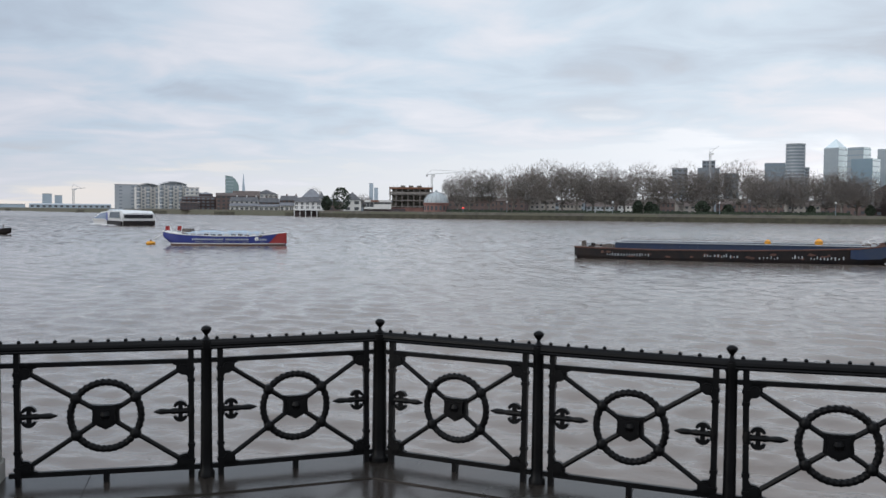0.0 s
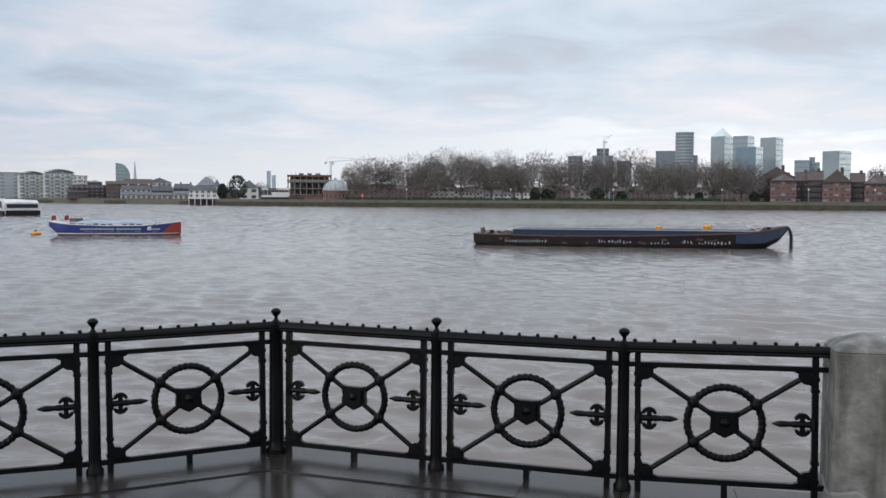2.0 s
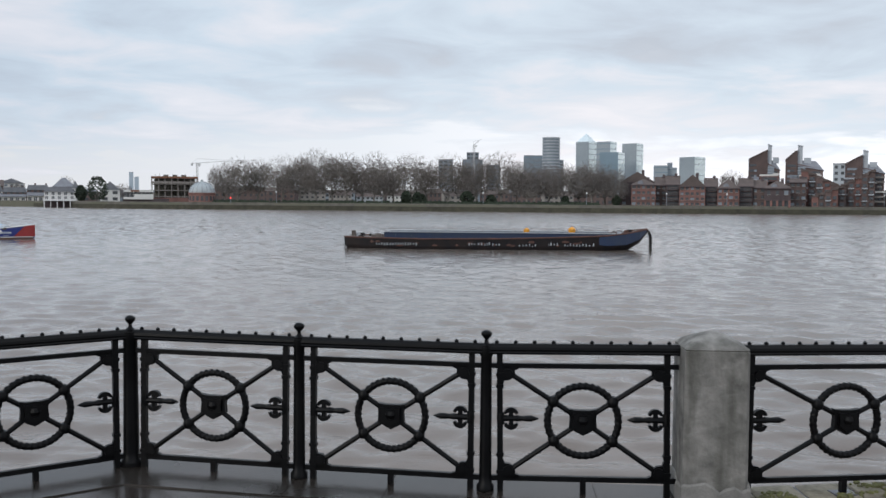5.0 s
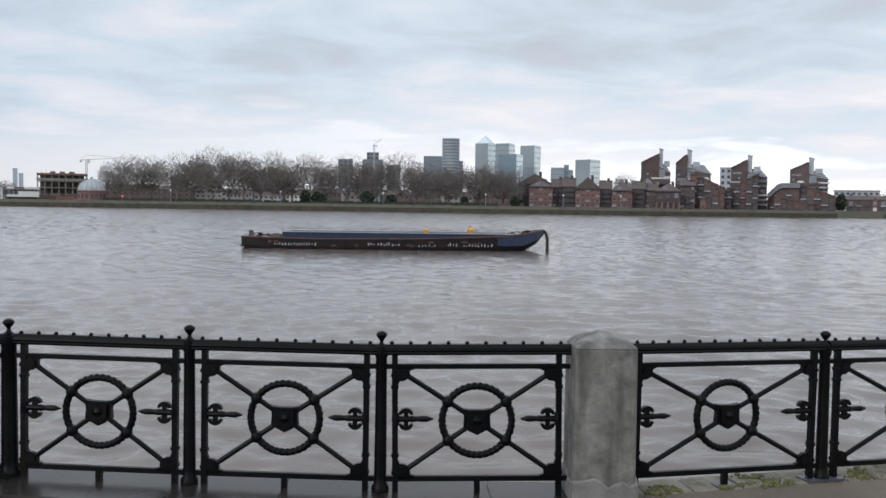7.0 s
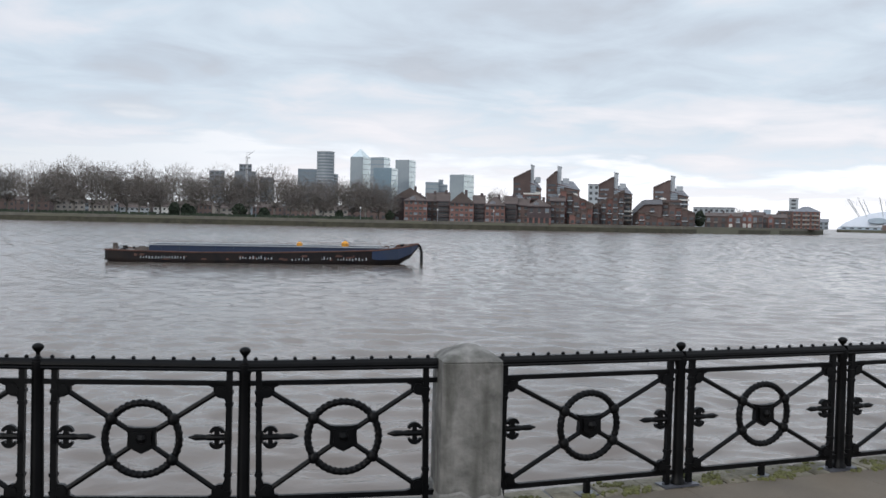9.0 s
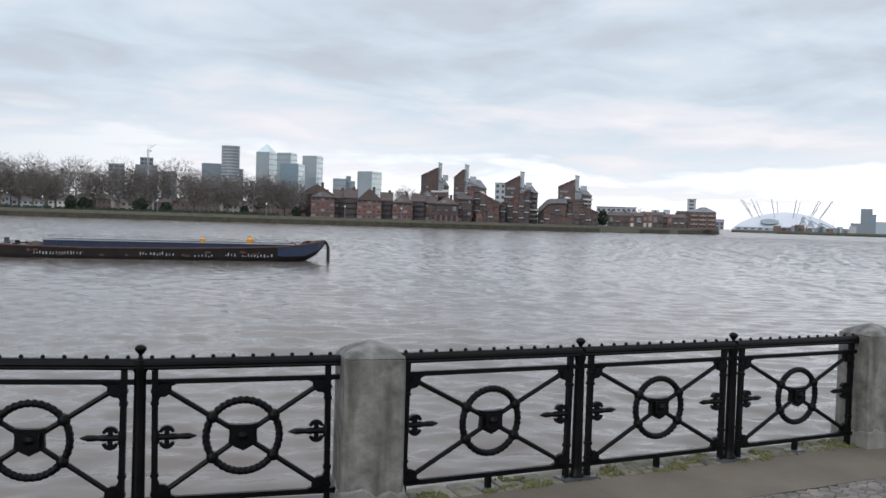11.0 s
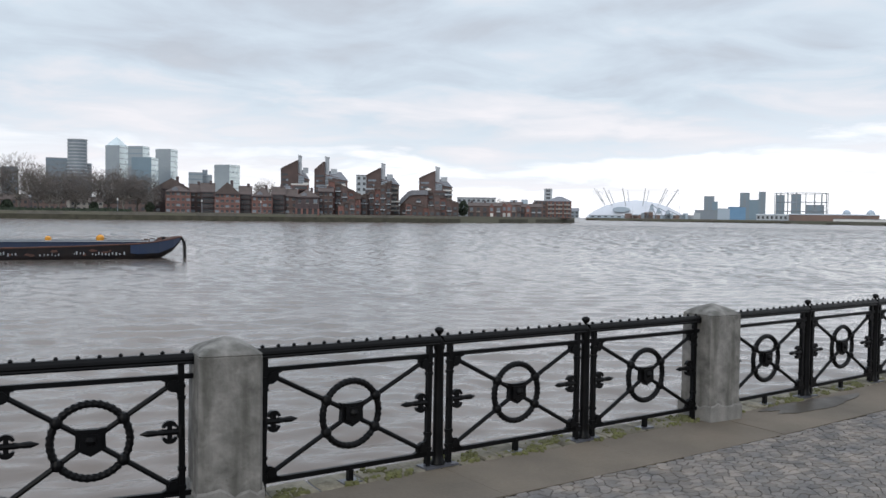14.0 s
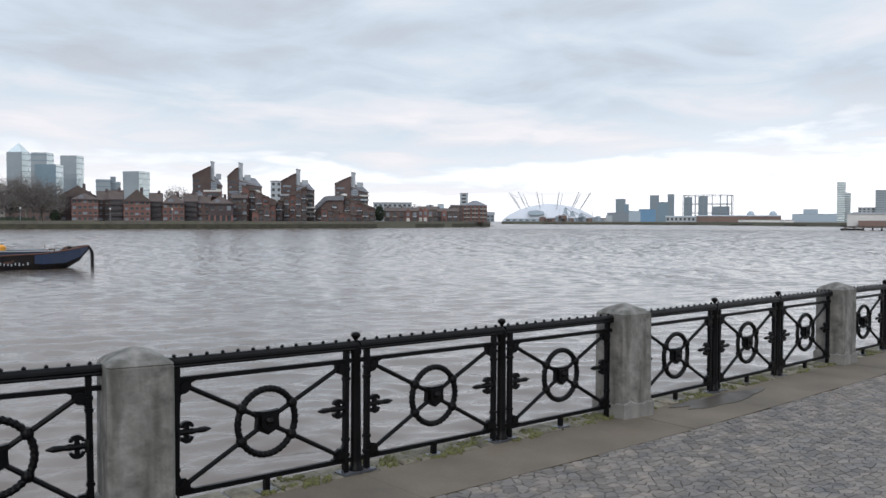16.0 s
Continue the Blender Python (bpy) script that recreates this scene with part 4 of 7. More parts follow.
def block(name, head, dist, width, deep, z1, material, label, storeys=3, bays=4, roof="flat", roof_mat=None, roof_h=2.0, turn=0.0, group="", category="building", z0=SHORE, win=(0.5, 0.5), frame_mat=None, balcony=0, glass=None):
    """A building with its walls, roof and windows; its front stands square to the line of sight, turned by turn."""
    ob = thing(name, facing(head, dist, z0, turn), label, category, group)
    h = z1 - z0
    hw = width / 2
    part("wall", Shape().box(-hw, hw, 0, deep, 0, h), material, ob)
    roof_mat = roof_mat or SLATE
    r = Shape()
    if roof == "flat":
        r.box(-hw - 0.2, hw + 0.2, -0.2, deep + 0.2, h, h + 0.5)
    elif roof == "gable":          # ridge along the front
        r.add([(-hw - 0.3, -0.5, h - 0.1), (hw + 0.3, -0.5, h - 0.1), (hw + 0.3, deep + 0.5, h - 0.1), (-hw - 0.3, deep + 0.5, h - 0.1), (-hw - 0.3, deep / 2, h + roof_h), (hw + 0.3, deep / 2, h + roof_h)],
              [(0, 1, 5, 4), (2, 3, 4, 5), (0, 4, 3), (1, 2, 5), (3, 2, 1, 0)])
    elif roof == "front":          # gable end to the river
        r.add([(-hw - 0.3, -0.4, h - 0.1), (hw + 0.3, -0.4, h - 0.1), (hw + 0.3, deep, h - 0.1), (-hw - 0.3, deep, h - 0.1), (0, -0.4, h + roof_h), (0, deep, h + roof_h)],
              [(0, 4, 5, 3), (1, 2, 5, 4), (0, 1, 4), (2, 3, 5), (3, 2, 1, 0)])
    elif roof == "hip":
        k = min(hw, deep / 2) * 0.9
        r.add([(-hw - 0.3, -0.3, h), (hw + 0.3, -0.3, h), (hw + 0.3, deep, h), (-hw - 0.3, deep, h), (-hw + k, deep / 2, h + roof_h), (hw - k, deep / 2, h + roof_h)],
              [(0, 1, 5, 4), (1, 2, 5), (2, 3, 4, 5), (3, 0, 4), (3, 2, 1, 0)])
    part("roof", r, roof_mat, ob)
    if storeys and bays:
        sh, bw = h / storeys, width / bays
        w = window_mesh(bw * win[0], sh * win[1], glass)
        for i in range(storeys):
            for j in range(bays):
                o = part("window", w, GLASS_DARK, ob, at=pose(-hw + (j + 0.5) * bw, 0, (i + 0.28) * sh))
                if frame_mat:
                    part("sill", Shape().box(-bw * win[0] * 0.6, bw * win[0] * 0.6, -0.25, 0.0, -0.25, 0.0), frame_mat, o)
            if balcony and i:
                for j in range(balcony):
                    x = -hw + (j + 0.5) * width / balcony
                    part("balcony", Shape().box(x - bw * 0.8, x + bw * 0.8, -1.2, 0, i * sh - 0.1, i * sh + 0.9), frame_mat or RENDER_WHITE, ob)
    return ob


def mid(h0, h1, dist):
    """Heading and width of what spans two headings at that distance."""
    return (h0 + h1) / 2, dist * radians(abs(h1 - h0))


def span(name, h0, h1, dist, deep, z1, material, label, **more):
    head, width = mid(h0, h1, dist)
    return block(name, head, dist, width, deep, z1, material, label, **more)


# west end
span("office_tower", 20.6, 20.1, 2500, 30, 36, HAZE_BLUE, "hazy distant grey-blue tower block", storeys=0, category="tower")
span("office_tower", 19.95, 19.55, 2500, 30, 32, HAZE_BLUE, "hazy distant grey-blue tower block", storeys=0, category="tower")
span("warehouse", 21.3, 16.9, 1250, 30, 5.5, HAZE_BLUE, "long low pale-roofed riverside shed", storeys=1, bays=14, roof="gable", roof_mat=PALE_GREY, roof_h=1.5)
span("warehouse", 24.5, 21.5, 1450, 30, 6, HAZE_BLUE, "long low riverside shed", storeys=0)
span("apartment_block", 16.7, 15.35, 790, 14, 20.8, PALE_GREY, "plain pale grey end block of flats", storeys=7, bays=2, win=(0.25, 0.3), glass=GLASS_SKY)


def cream_flats(h0, h1, dist, z1, storeys, bays, arch, label):
    """Riverside flats: bowed glazed bays between cream piers, balconies at each floor and a barrel roof."""
    head, w = mid(h0, h1, dist)
    ob = thing("apartment_block", facing(head, dist, SHORE, 6), label, "building")
    h = z1 - SHORE
    sh, bw = h / storeys, w / bays
    part("wall", Shape().box(-w / 2, w / 2, 0, 15, 0, h), RENDER_CREAM, ob)
    for j in range(bays):
        x = -w / 2 + (j + 0.5) * bw
        if j % 2 == 0:
            bay = Shape().loft([[(x + bw * 0.42 * math.sin(a), 0.1 - 1.5 * math.cos(a), z) for a in (radians(-80 + 32 * i) for i in range(6))] for z in (1.0, h - 0.4)])
            b = part("glazed_bay", bay, GLASS_SKY, ob, "bowed glazed bay")
            for i in range(storeys):
                ring = [(x + bw * 0.47 * math.sin(a), 0.0 - 1.75 * math.cos(a)) for a in (radians(-80 + 32 * q) for q in range(6))]
                part("balcony", Shape().slab(ring, i * sh + 0.9, i * sh + 1.75), RENDER_WHITE if i % 2 else PALE_GREY, b, "pale curved balcony front")
        else:
            for i in range(storeys):
                part("window", Shape().box(x - bw * 0.22, x + bw * 0.22, -0.1, 0.1, i * sh + 0.9, i * sh + 2.3), GLASS_SKY, ob)
                part("balcony", Shape().box(x - bw * 0.38, x + bw * 0.38, -1.0, 0, i * sh + 0.1, i * sh + 0.35), RENDER_CREAM, ob)
    pts = [(-w / 2 + 0.5 + (w - 1) * t, h + 0.2 + arch * math.sin(math.pi * (0.12 + 0.80 * t))) for t in (i / 10 for i in range(11))]
    part("penthouse", Shape().prism([(-w / 2 + 0.8, h)] + [(x * 0.96, z - 0.35) for x, z in pts] + [(w / 2 - 0.8, h)], 1.6, 13), GLASS_SKY, ob, "set-back glazed penthouse")
    part("roof", Shape().prism(pts + [(x, z + 0.35) for x, z in pts[::-1]], -0.6, 14), PALE_GREY, ob, "thin curved metal roof")
    for x in (-w * 0.3, w * 0.1, w * 0.33):
        part("mullion", Shape().box(x - 0.15, x + 0.15, 1.5, 1.65, h, h + arch * 0.8), FRAME_WHITE, ob)


cream_flats(15.5, 14.15, 765, 18.8, 7, 5, 2.4, "cream riverside flats with bowed glazed bays and a curved roof")
cream_flats(14.2, 12.55, 755, 19.8, 7, 6, 3.0, "taller cream riverside flats with a barrel roof over a glazed penthouse")
span("apartment_block", 12.7, 11.9, 745, 14, 18, RENDER_CREAM, "stepped-down end of the cream flats", storeys=6, bays=3, glass=GLASS_SKY, balcony=1)
span("apartment_block", 12.0, 11.4, 742, 14, 14, RENDER_CREAM, "lower step of the cream flats", storeys=4, bays=2, glass=GLASS_SKY)
span("brick_building", 12.9, 10.4, 700, 14, 10.5, BRICK_BROWN, "brown brick riverside flats with dark balconies", storeys=4, bays=9, balcony=5, frame_mat=BRICK_DARK, win=(0.6, 0.5), glass=GLASS_SKY)
span("brick_building", 11.9, 11.1, 708, 12, 13.0, BRICK_DARK, "raised dark brick top floor of riverside flats", storeys=1, bays=4, roof="hip", roof_mat=SLATE, roof_h=1.5)
span("brick_building", 10.9, 9.7, 690, 12, 11.8, BRICK_BROWN, "grey-brown warehouse block with tall windows", storeys=4, bays=4, roof="gable", roof_mat=TILE, roof_h=2.0)
span("brick_building", 9.9, 8.3, 695, 12, 11.5, BRICK_BROWN, "long brown block under a dark pitched roof", storeys=3, bays=8, roof="gable", roof_mat=TILE, roof_h=4.0)
span("brick_building", 8.6, 7.2, 720, 12, 13.5, RENDER_CREAM, "cream gabled block behind the terraces", storeys=4, bays=5, roof="front", roof_mat=SLATE, roof_h=3.6, glass=GLASS_SKY)


def tiered_terrace(h0, h1, dist, z1, material, label):
    """A riverside terrace whose slate roof steps down in two tiers over a glazed lower floor."""
    head, w = mid(h0, h1, dist)
    ob = thing("terraced_house", facing(head, dist, SHORE), label, "building", "tiered terraces")
    h = z1 - SHORE
    part("wall", Shape().box(-w / 2, w / 2, 3, 12, 0, h), material, ob)
    part("front_wall", Shape().box(-w / 2, w / 2, 0, 3, 0, h * 0.52), RENDER_CREAM, ob)
    part("roof", Shape().prism([(-w / 2 - 0.3, h - 0.2), (w / 2 + 0.3, h - 0.2), (w / 2 - 0.8, h + 3.0), (-w / 2 + 0.8, h + 3.0)], 2.4, 12), SLATE, ob)
    part("lower_roof", Shape().add([(-w / 2 - 0.3, -0.8, h * 0.5), (w / 2 + 0.3, -0.8, h * 0.5), (w / 2, 3.0, h * 0.78), (-w / 2, 3.0, h * 0.78), (-w / 2 - 0.3, -0.8, h * 0.46), (w / 2 + 0.3, -0.8, h * 0.46)],
                                   [(0, 1, 2, 3), (0, 4, 5, 1), (0, 3, 4), (1, 5, 2)]), SLATE, ob, "lower slate roof")
    n = max(3, round(w / 3.2))
    for i in range(n):
        x = -w / 2 + (i + 0.5) * w / n
        part("window", Shape().box(x - 0.75, x + 0.75, 2.9, 3.1, h * 0.80, h * 0.95), GLASS_DARK, ob)
        o = part("window", Shape().box(x - 0.9, x + 0.9, -0.1, 0.1, 0.5, h * 0.36), GLASS_DARK, ob)
        part("frame", Shape().box(x - 0.08, x + 0.08, -0.16, -0.1, 0.5, h * 0.36), FRAME_WHITE, o)
        if i % 2:
            part("chimney", Shape().box(x - 0.5, x + 0.5, 7, 8, h + 2.0, h + 4.2), material, ob)


tiered_terrace(10.1, 8.35, 672, 7.6, RENDER_CREAM, "pale riverside terrace with two tiers of slate roof")
tiered_terrace(8.35, 7.15, 655, 7.0, BRICK_BROWN, "brown riverside terrace with two tiers of slate roof")
tiered_terrace(7.1, 5.95, 635, 8.4, BRICK_BROWN, "brown riverside terrace with two tiers of slate roof and chimneys")
gt_head, gt_w = mid(10.35, 9.55, 2500)
gt = thing("glass_tower", facing(gt_head, 2500, 0), "distant green-glass residential tower with a curved sloping top", "tower")
part("shaft", Shape().prism([(-gt_w / 2, 0), (gt_w / 2, 0), (gt_w / 2, 62), (gt_w * 0.42, 72), (gt_w * 0.2, 83), (0, 88), (-gt_w / 2, 91)], 0, 25), GREEN_GLASS, gt)
for i in range(9):
    part("floor_band", Shape().box(-gt_w / 2 - 0.3, gt_w * 0.1, -0.6, 0, 14 + 8.5 * i, 15.6 + 8.5 * i), HAZE_BLUE, gt)
spire = thing("spire_tower", facing(9.27, 3500, 0), "distant glass spire tapering to a point", "tower")
part("shaft", Shape().box(-11, 11, -11, 11, 0, 133, taper=0.08), HAZE_BLUE, spire)


def pub_on_piles():
    """A white boarded house standing over the foreshore on piles, with a railed deck."""
    head, w = mid(6.25, 4.55, 528)
    ob = thing("riverside_pub", facing(head, 528, WATER), "white boarded riverside pub on piles with a railed deck", "pub")
    part("deck", Shape().box(-w / 2, w / 2 + 1, -3, 12, 3.6, 4.0), FRAME_WHITE, ob)
    for i in range(6):
        x = -w / 2 + 0.4 + i * (w + 0.2) / 5
        part("pile", Shape().box(x - 0.22, x + 0.22, -2.9, -2.4, -3, 3.6), FRAME_WHITE, ob, "white-painted pile")
        part("rail_post", Shape().box(x - 0.09, x + 0.09, -2.95, -2.75, 4.0, 5.1), FRAME_WHITE, ob)
    for z in (4.5, 5.0):
        part("deck_rail", Shape().box(-w / 2, w / 2 + 1, -2.95, -2.8, z, z + 0.12), FRAME_WHITE, ob)
    # dark sheet added to paint the shadow below the deck
    part("foreshore_shadow_wall", Shape().box(-w / 2, w / 2, 2, 3, -2, 3.6), BRICK_DARK, ob, "dark sheet painting the shade under the deck")
    part("wall", Shape().box(-w / 2 + 0.5, w / 2 - 0.5, 1.5, 11, 4.0, 8.6), RENDER_WHITE, ob)
    part("roof", Shape().prism([(-w / 2 + 0.1, 8.5), (w / 2 - 0.1, 8.5), (w / 2 - 2.0, 11.0), (-w / 2 + 2.0, 11.0)], 0.8, 11.5), SLATE, ob)
    for i in range(5):
        x = -w / 2 + 1.6 + i * (w - 3.2) / 4
        for z in (4.6, 6.8):
            o = part("window", Shape().box(x - 0.7, x + 0.7, 1.4, 1.6, z, z + 1.4), GLASS_DARK, ob)
            part("glazing_bar", Shape().box(x - 0.06, x + 0.06, 1.34, 1.4, z, z + 1.4), FRAME_WHITE, o)


pub_on_piles()
span("gabled_house", 5.75, 4.55, 600, 12, 10.0, BRICK_DARK, "dark pointed-roof riverside house with a tall chimney", storeys=3, bays=3, roof="hip", roof_mat=SLATE, roof_h=5.5)
span("gabled_house", 4.75, 4.35, 585, 12, 9.0, RENDER_WHITE, "white rendered house with a steep gable", storeys=3, bays=2, roof="front", roof_mat=SLATE, roof_h=4.5)
span("gabled_house", 3.2, 2.1, 548, 12, 8.0, RENDER_WHITE, "white rendered house with a steep gable", storeys=2, bays=2, roof="front", roof_mat=SLATE, roof_h=4.6)


def clubhouse():
    """A long low clubhouse with white fascia bands round a dark glazed upper floor."""
    head, w = mid(1.95, -0.65, 500)
    ob = thing("clubhouse", facing(head, 500, SHORE), "low white-banded clubhouse with dark glazing", "clubhouse")
    x0, x1 = -w / 2, w / 2
    part("lower_wall", Shape().box(x0, x1, 0, 12, 0, 1.6), BRICK_DARK, ob)
    part("lower_band", Shape().box(x0 + 0.4, x0 + w * 0.66, -1.2, 12, 1.6, 2.7), RENDER_WHITE, ob, "white balcony band")
    part("balcony_step", Shape().box(x0 + w * 0.25, x0 + w * 0.66, -1.0, 10, 2.7, 4.3), RENDER_WHITE, ob, "raised white parapet")
    part("upper_wall", Shape().box(x0 + 0.8, x0 + w * 0.64, 0.5, 11, 2.7, 5.4), GLASS_DARK, ob, "dark glazed upper floor")
    part("roof_band", Shape().box(x0 + 0.5, x0 + w * 0.66, -0.8, 12, 5.4, 6.5), RENDER_WHITE, ob, "white roof fascia")
    part("sign_board", Shape().box(x0 + w * 0.17, x0 + w * 0.36, -0.95, -0.8, 5.6, 6.4), ORANGE, ob, "dull orange sign board")
    part("terrace", Shape().box(x0 + w * 0.62, x1, -1.0, 8, 0, 2.0), BRICK_DARK, ob)
    for i in range(7):
        x = x0 + 1.5 + i * w * 0.085
        part("mullion", Shape().box(x - 0.06, x + 0.06, 0.4, 0.5, 2.7, 5.4), FRAME_WHITE, ob)


clubhouse()
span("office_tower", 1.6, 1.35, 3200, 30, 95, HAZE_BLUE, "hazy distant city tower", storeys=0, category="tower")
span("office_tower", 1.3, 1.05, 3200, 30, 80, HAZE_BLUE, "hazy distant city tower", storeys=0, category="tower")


def frame_building():
    """A concrete frame going up, open between its floors."""
    head, w = mid(0.3, -2.3, 520)
    ob = thing("unfinished_building", facing(head, 520, SHORE), "bare concrete frame building under construction with orange netting", "building")
    for i in range(4):
        part("floor_slab", Shape().box(-w / 2 - 0.4, w / 2 + 0.4, -0.4, 14, 3.4 * i + 3.0, 3.4 * i + 3.4), CONC_FAR, ob)
        for j in range(8):
            x = -w / 2 + j * w / 7
            part("column", Shape().box(x - 0.25, x + 0.25, 0, 0.5, 3.4 * i, 3.4 * i + 3.0), CONC_FAR, ob)
        # shade of the open floors, put into a darker wall colour
        part("inner_wall", Shape().box(-w / 2 + 1, w / 2 - 1, 6, 6.3, 3.4 * i, 3.4 * i + 3.0), CONC_SHADE, ob)
    part("netting", Shape().box(-w / 2 - 0.5, w / 2 + 0.5, -0.6, -0.45, 13.2, 14.2), ORANGE, ob, "orange edge netting")
    hoard = Shape().box(-w / 2 - 3, w / 2 - 2, -8, -7.8, 0, 2.6)
    part("hoarding", hoard, BRICK_RED, ob, "dull red hoarding")
    part("scaffold_sheet", Shape().box(-w / 2 - 0.6, w / 2 + 0.6, -0.75, -0.55, 10.3, 11.5), CONC_FAR, ob, "grey debris netting")
    for i in range(12):
        x = -w / 2 - 0.4 + i * (w + 0.8) / 11
        part("scaffold_pole", Shape().tube((x, -1.0, 0), (x, -1.0, 14.6 + (i % 3) * 0.5), 0.07, 0.07, 5), CONC_SHADE, ob)
    for i in range(3):
        part("rooftop_form", Shape().box(-w / 4 + i * w / 5, -w / 4 + 2.5 + i * w / 5, 3, 6, 13.6, 15.2), CONC_SHADE, ob)


frame_building()


def tower_crane(head, dist, mast, jib, rise, label):
    ob = thing("tower_crane", facing(head, dist, SHORE), label, "crane", "tower cranes")
    t = dist / 900
    m = Shape()
    for sx in (-1, 1):
        m.tube((sx * 0.7 * t, 0, 0), (sx * 0.7 * t, 0, mast), 0.28 * t, 0.28 * t, 4)
    for z in np.arange(0, mast, 3.0):
        m.tube((-0.7 * t, 0, z), (0.7 * t, 0, min(mast, z + 3)), 0.16 * t, 0.16 * t, 4)
    part("mast", m, MAST, ob)
    j = Shape()
    j.tube((-0.12 * jib, 0, mast - 0.5), (jib, 0, mast + rise), 0.26 * t, 0.2 * t, 4)
    j.tube((0, 0, mast + 4 * t), (jib * 0.6, 0, mast + rise * 0.6 + 0.8), 0.14 * t, 0.14 * t, 4)
    j.tube((0, 0, mast + 4 * t), (-0.12 * jib, 0, mast - 0.4), 0.14 * t, 0.14 * t, 4)
    part("jib", j, MAST, ob)
    part("counterweight", Shape().box(-0.12 * jib - 0.6, -0.09 * jib, -0.6, 0.6, mast - 2.4, mast - 0.6), MAST, ob)
    part("cab", Shape().box(0.5, 3 * t, -1, 1, mast - 3, mast), FRAME_WHITE, ob)


tower_crane(-2.3, 800, 33, 38, 3, "slim grey tower crane above the building site")
tower_crane(18.95, 2500, 48, 30, 3, "faint distant tower crane")
tower_crane(-19.2, 1480, 94, 12, 10, "small crane on an unfinished tower")


def rotunda():
    """The round brick tunnel entrance with its glazed dome."""
    ob = thing("domed_rotunda", facing(-2.58, 470, SHORE), "round red-brick rotunda with a grey glazed dome", "rotunda")
    part("drum", Shape().lathe([(6.4, 0), (6.4, 4.4), (6.8, 4.5), (6.8, 5.0), (6.3, 5.1)], 32), BRICK_RED, ob)
    prof = [(6.3 * math.cos(radians(a)), 5.1 + 5.4 * math.sin(radians(a))) for a in range(0, 84, 7)] + [(0.7, 10.6), (0.7, 11.3), (0.1, 11.7)]
    part("dome", Shape().lathe(prof, 32), COPPER, ob, "pale grey-green glazed dome", smooth=True)
    for i in range(16):
        a = 2 * math.pi * i / 16
        rib = Shape()
        for b in range(0, 77, 11):
            f = lambda q: (6.36 * math.cos(radians(q)) * math.cos(a), 6.36 * math.cos(radians(q)) * math.sin(a), 5.1 + 5.46 * math.sin(radians(q)))
            rib.tube(f(b), f(b + 11), 0.09, 0.09, 4, False)
        part("rib", rib, SLATE, ob)
    for i in range(9):
        a = math.pi + math.pi * (i + 0.5) / 9
        part("window", Shape().box(-0.6, 0.6, -0.1, 0.1, 1.2, 3.4), GLASS_DARK, ob, at=Matrix.Translation((6.4 * math.cos(a), 6.4 * math.sin(a), 0)) @ Matrix.Rotation(a + math.pi / 2, 4, "Z"))


rotunda()

lamp = thing("signal_lamp", facing(-4.26, 456, SHORE), "small red signal lamp on the far promenade", "lamp")
part("post", Shape().tube((0, 0, 0), (0, 0, 2.2), 0.09, 0.09, 6), TOWER_DARK, lamp)
part("lens", Shape().lathe([(0.05, 2.2), (0.25, 2.32), (0.32, 2.55), (0.25, 2.78), (0.05, 2.9)], 10), LAMP_RED, lamp, "lit red lens")

# behind the park
span("apartment_block", -3.3, -6.3, 560, 14, 10.5, BRICK_BROWN, "brown brick flats behind bare trees", storeys=3, bays=9, win=(0.4, 0.45))
span("apartment_block", -7.0, -8.1, 580, 14, 15.5, BRICK_BROWN, "tall brown brick flats behind bare trees", storeys=5, bays=3, win=(0.4, 0.45))
span("apartment_block", -8.4, -10.0, 590, 14, 14.0, CONC_FAR, "grey-brown flats behind bare trees", storeys=5, bays=5, win=(0.4, 0.45))
for k, (h0, h1, z1, m_) in enumerate(((-10.2, -11.6, 6.5, CONC_FAR), (-11.9, -13.6, 5.5, PALE_GREY), (-13.8, -15.3, 6.2, RENDER_WHITE), (-15.6, -17.2, 8.0, BRICK_BROWN), (-17.4, -19.4, 6.5, CONC_FAR), (-19.6, -21.4, 7.5, BRICK_BROWN),
                                      (-21.6, -23.4, 8.0, BRICK_BROWN), (-23.6, -25.4, 7.0, CONC_FAR), (-25.6, -27.8, 8.5, BRICK_BROWN))):
    span("terraced_house", h0, h1, 560 + 7 * (k % 3), 10, z1, m_, "low terrace of houses glimpsed between bare trees", storeys=2, bays=6, roof="gable", roof_mat=TILE, roof_h=2.6)
span("tower_block", -17.0, -17.9, 900, 18, 44, TOWER_DARK, "dark slab block above the trees", storeys=12, bays=3, category="tower", win=(0.7, 0.35))
span("unfinished_tower", -18.75, -19.5, 1500, 22, 84, TOWER_DARK, "unfinished dark concrete tower", storeys=14, bays=3, category="tower", win=(0.7, 0.5))
span("tower_block", -18.5, -19.75, 1490, 22, 72, TOWER_DARK, "dark lower floors of a tower site", storeys=0, category="tower")
span("tower_block", -20.0, -20.85, 1500, 20, 64, TOWER_DARK, "dark slab block above the trees", storeys=12, bays=3, category="tower", win=(0.7, 0.35))


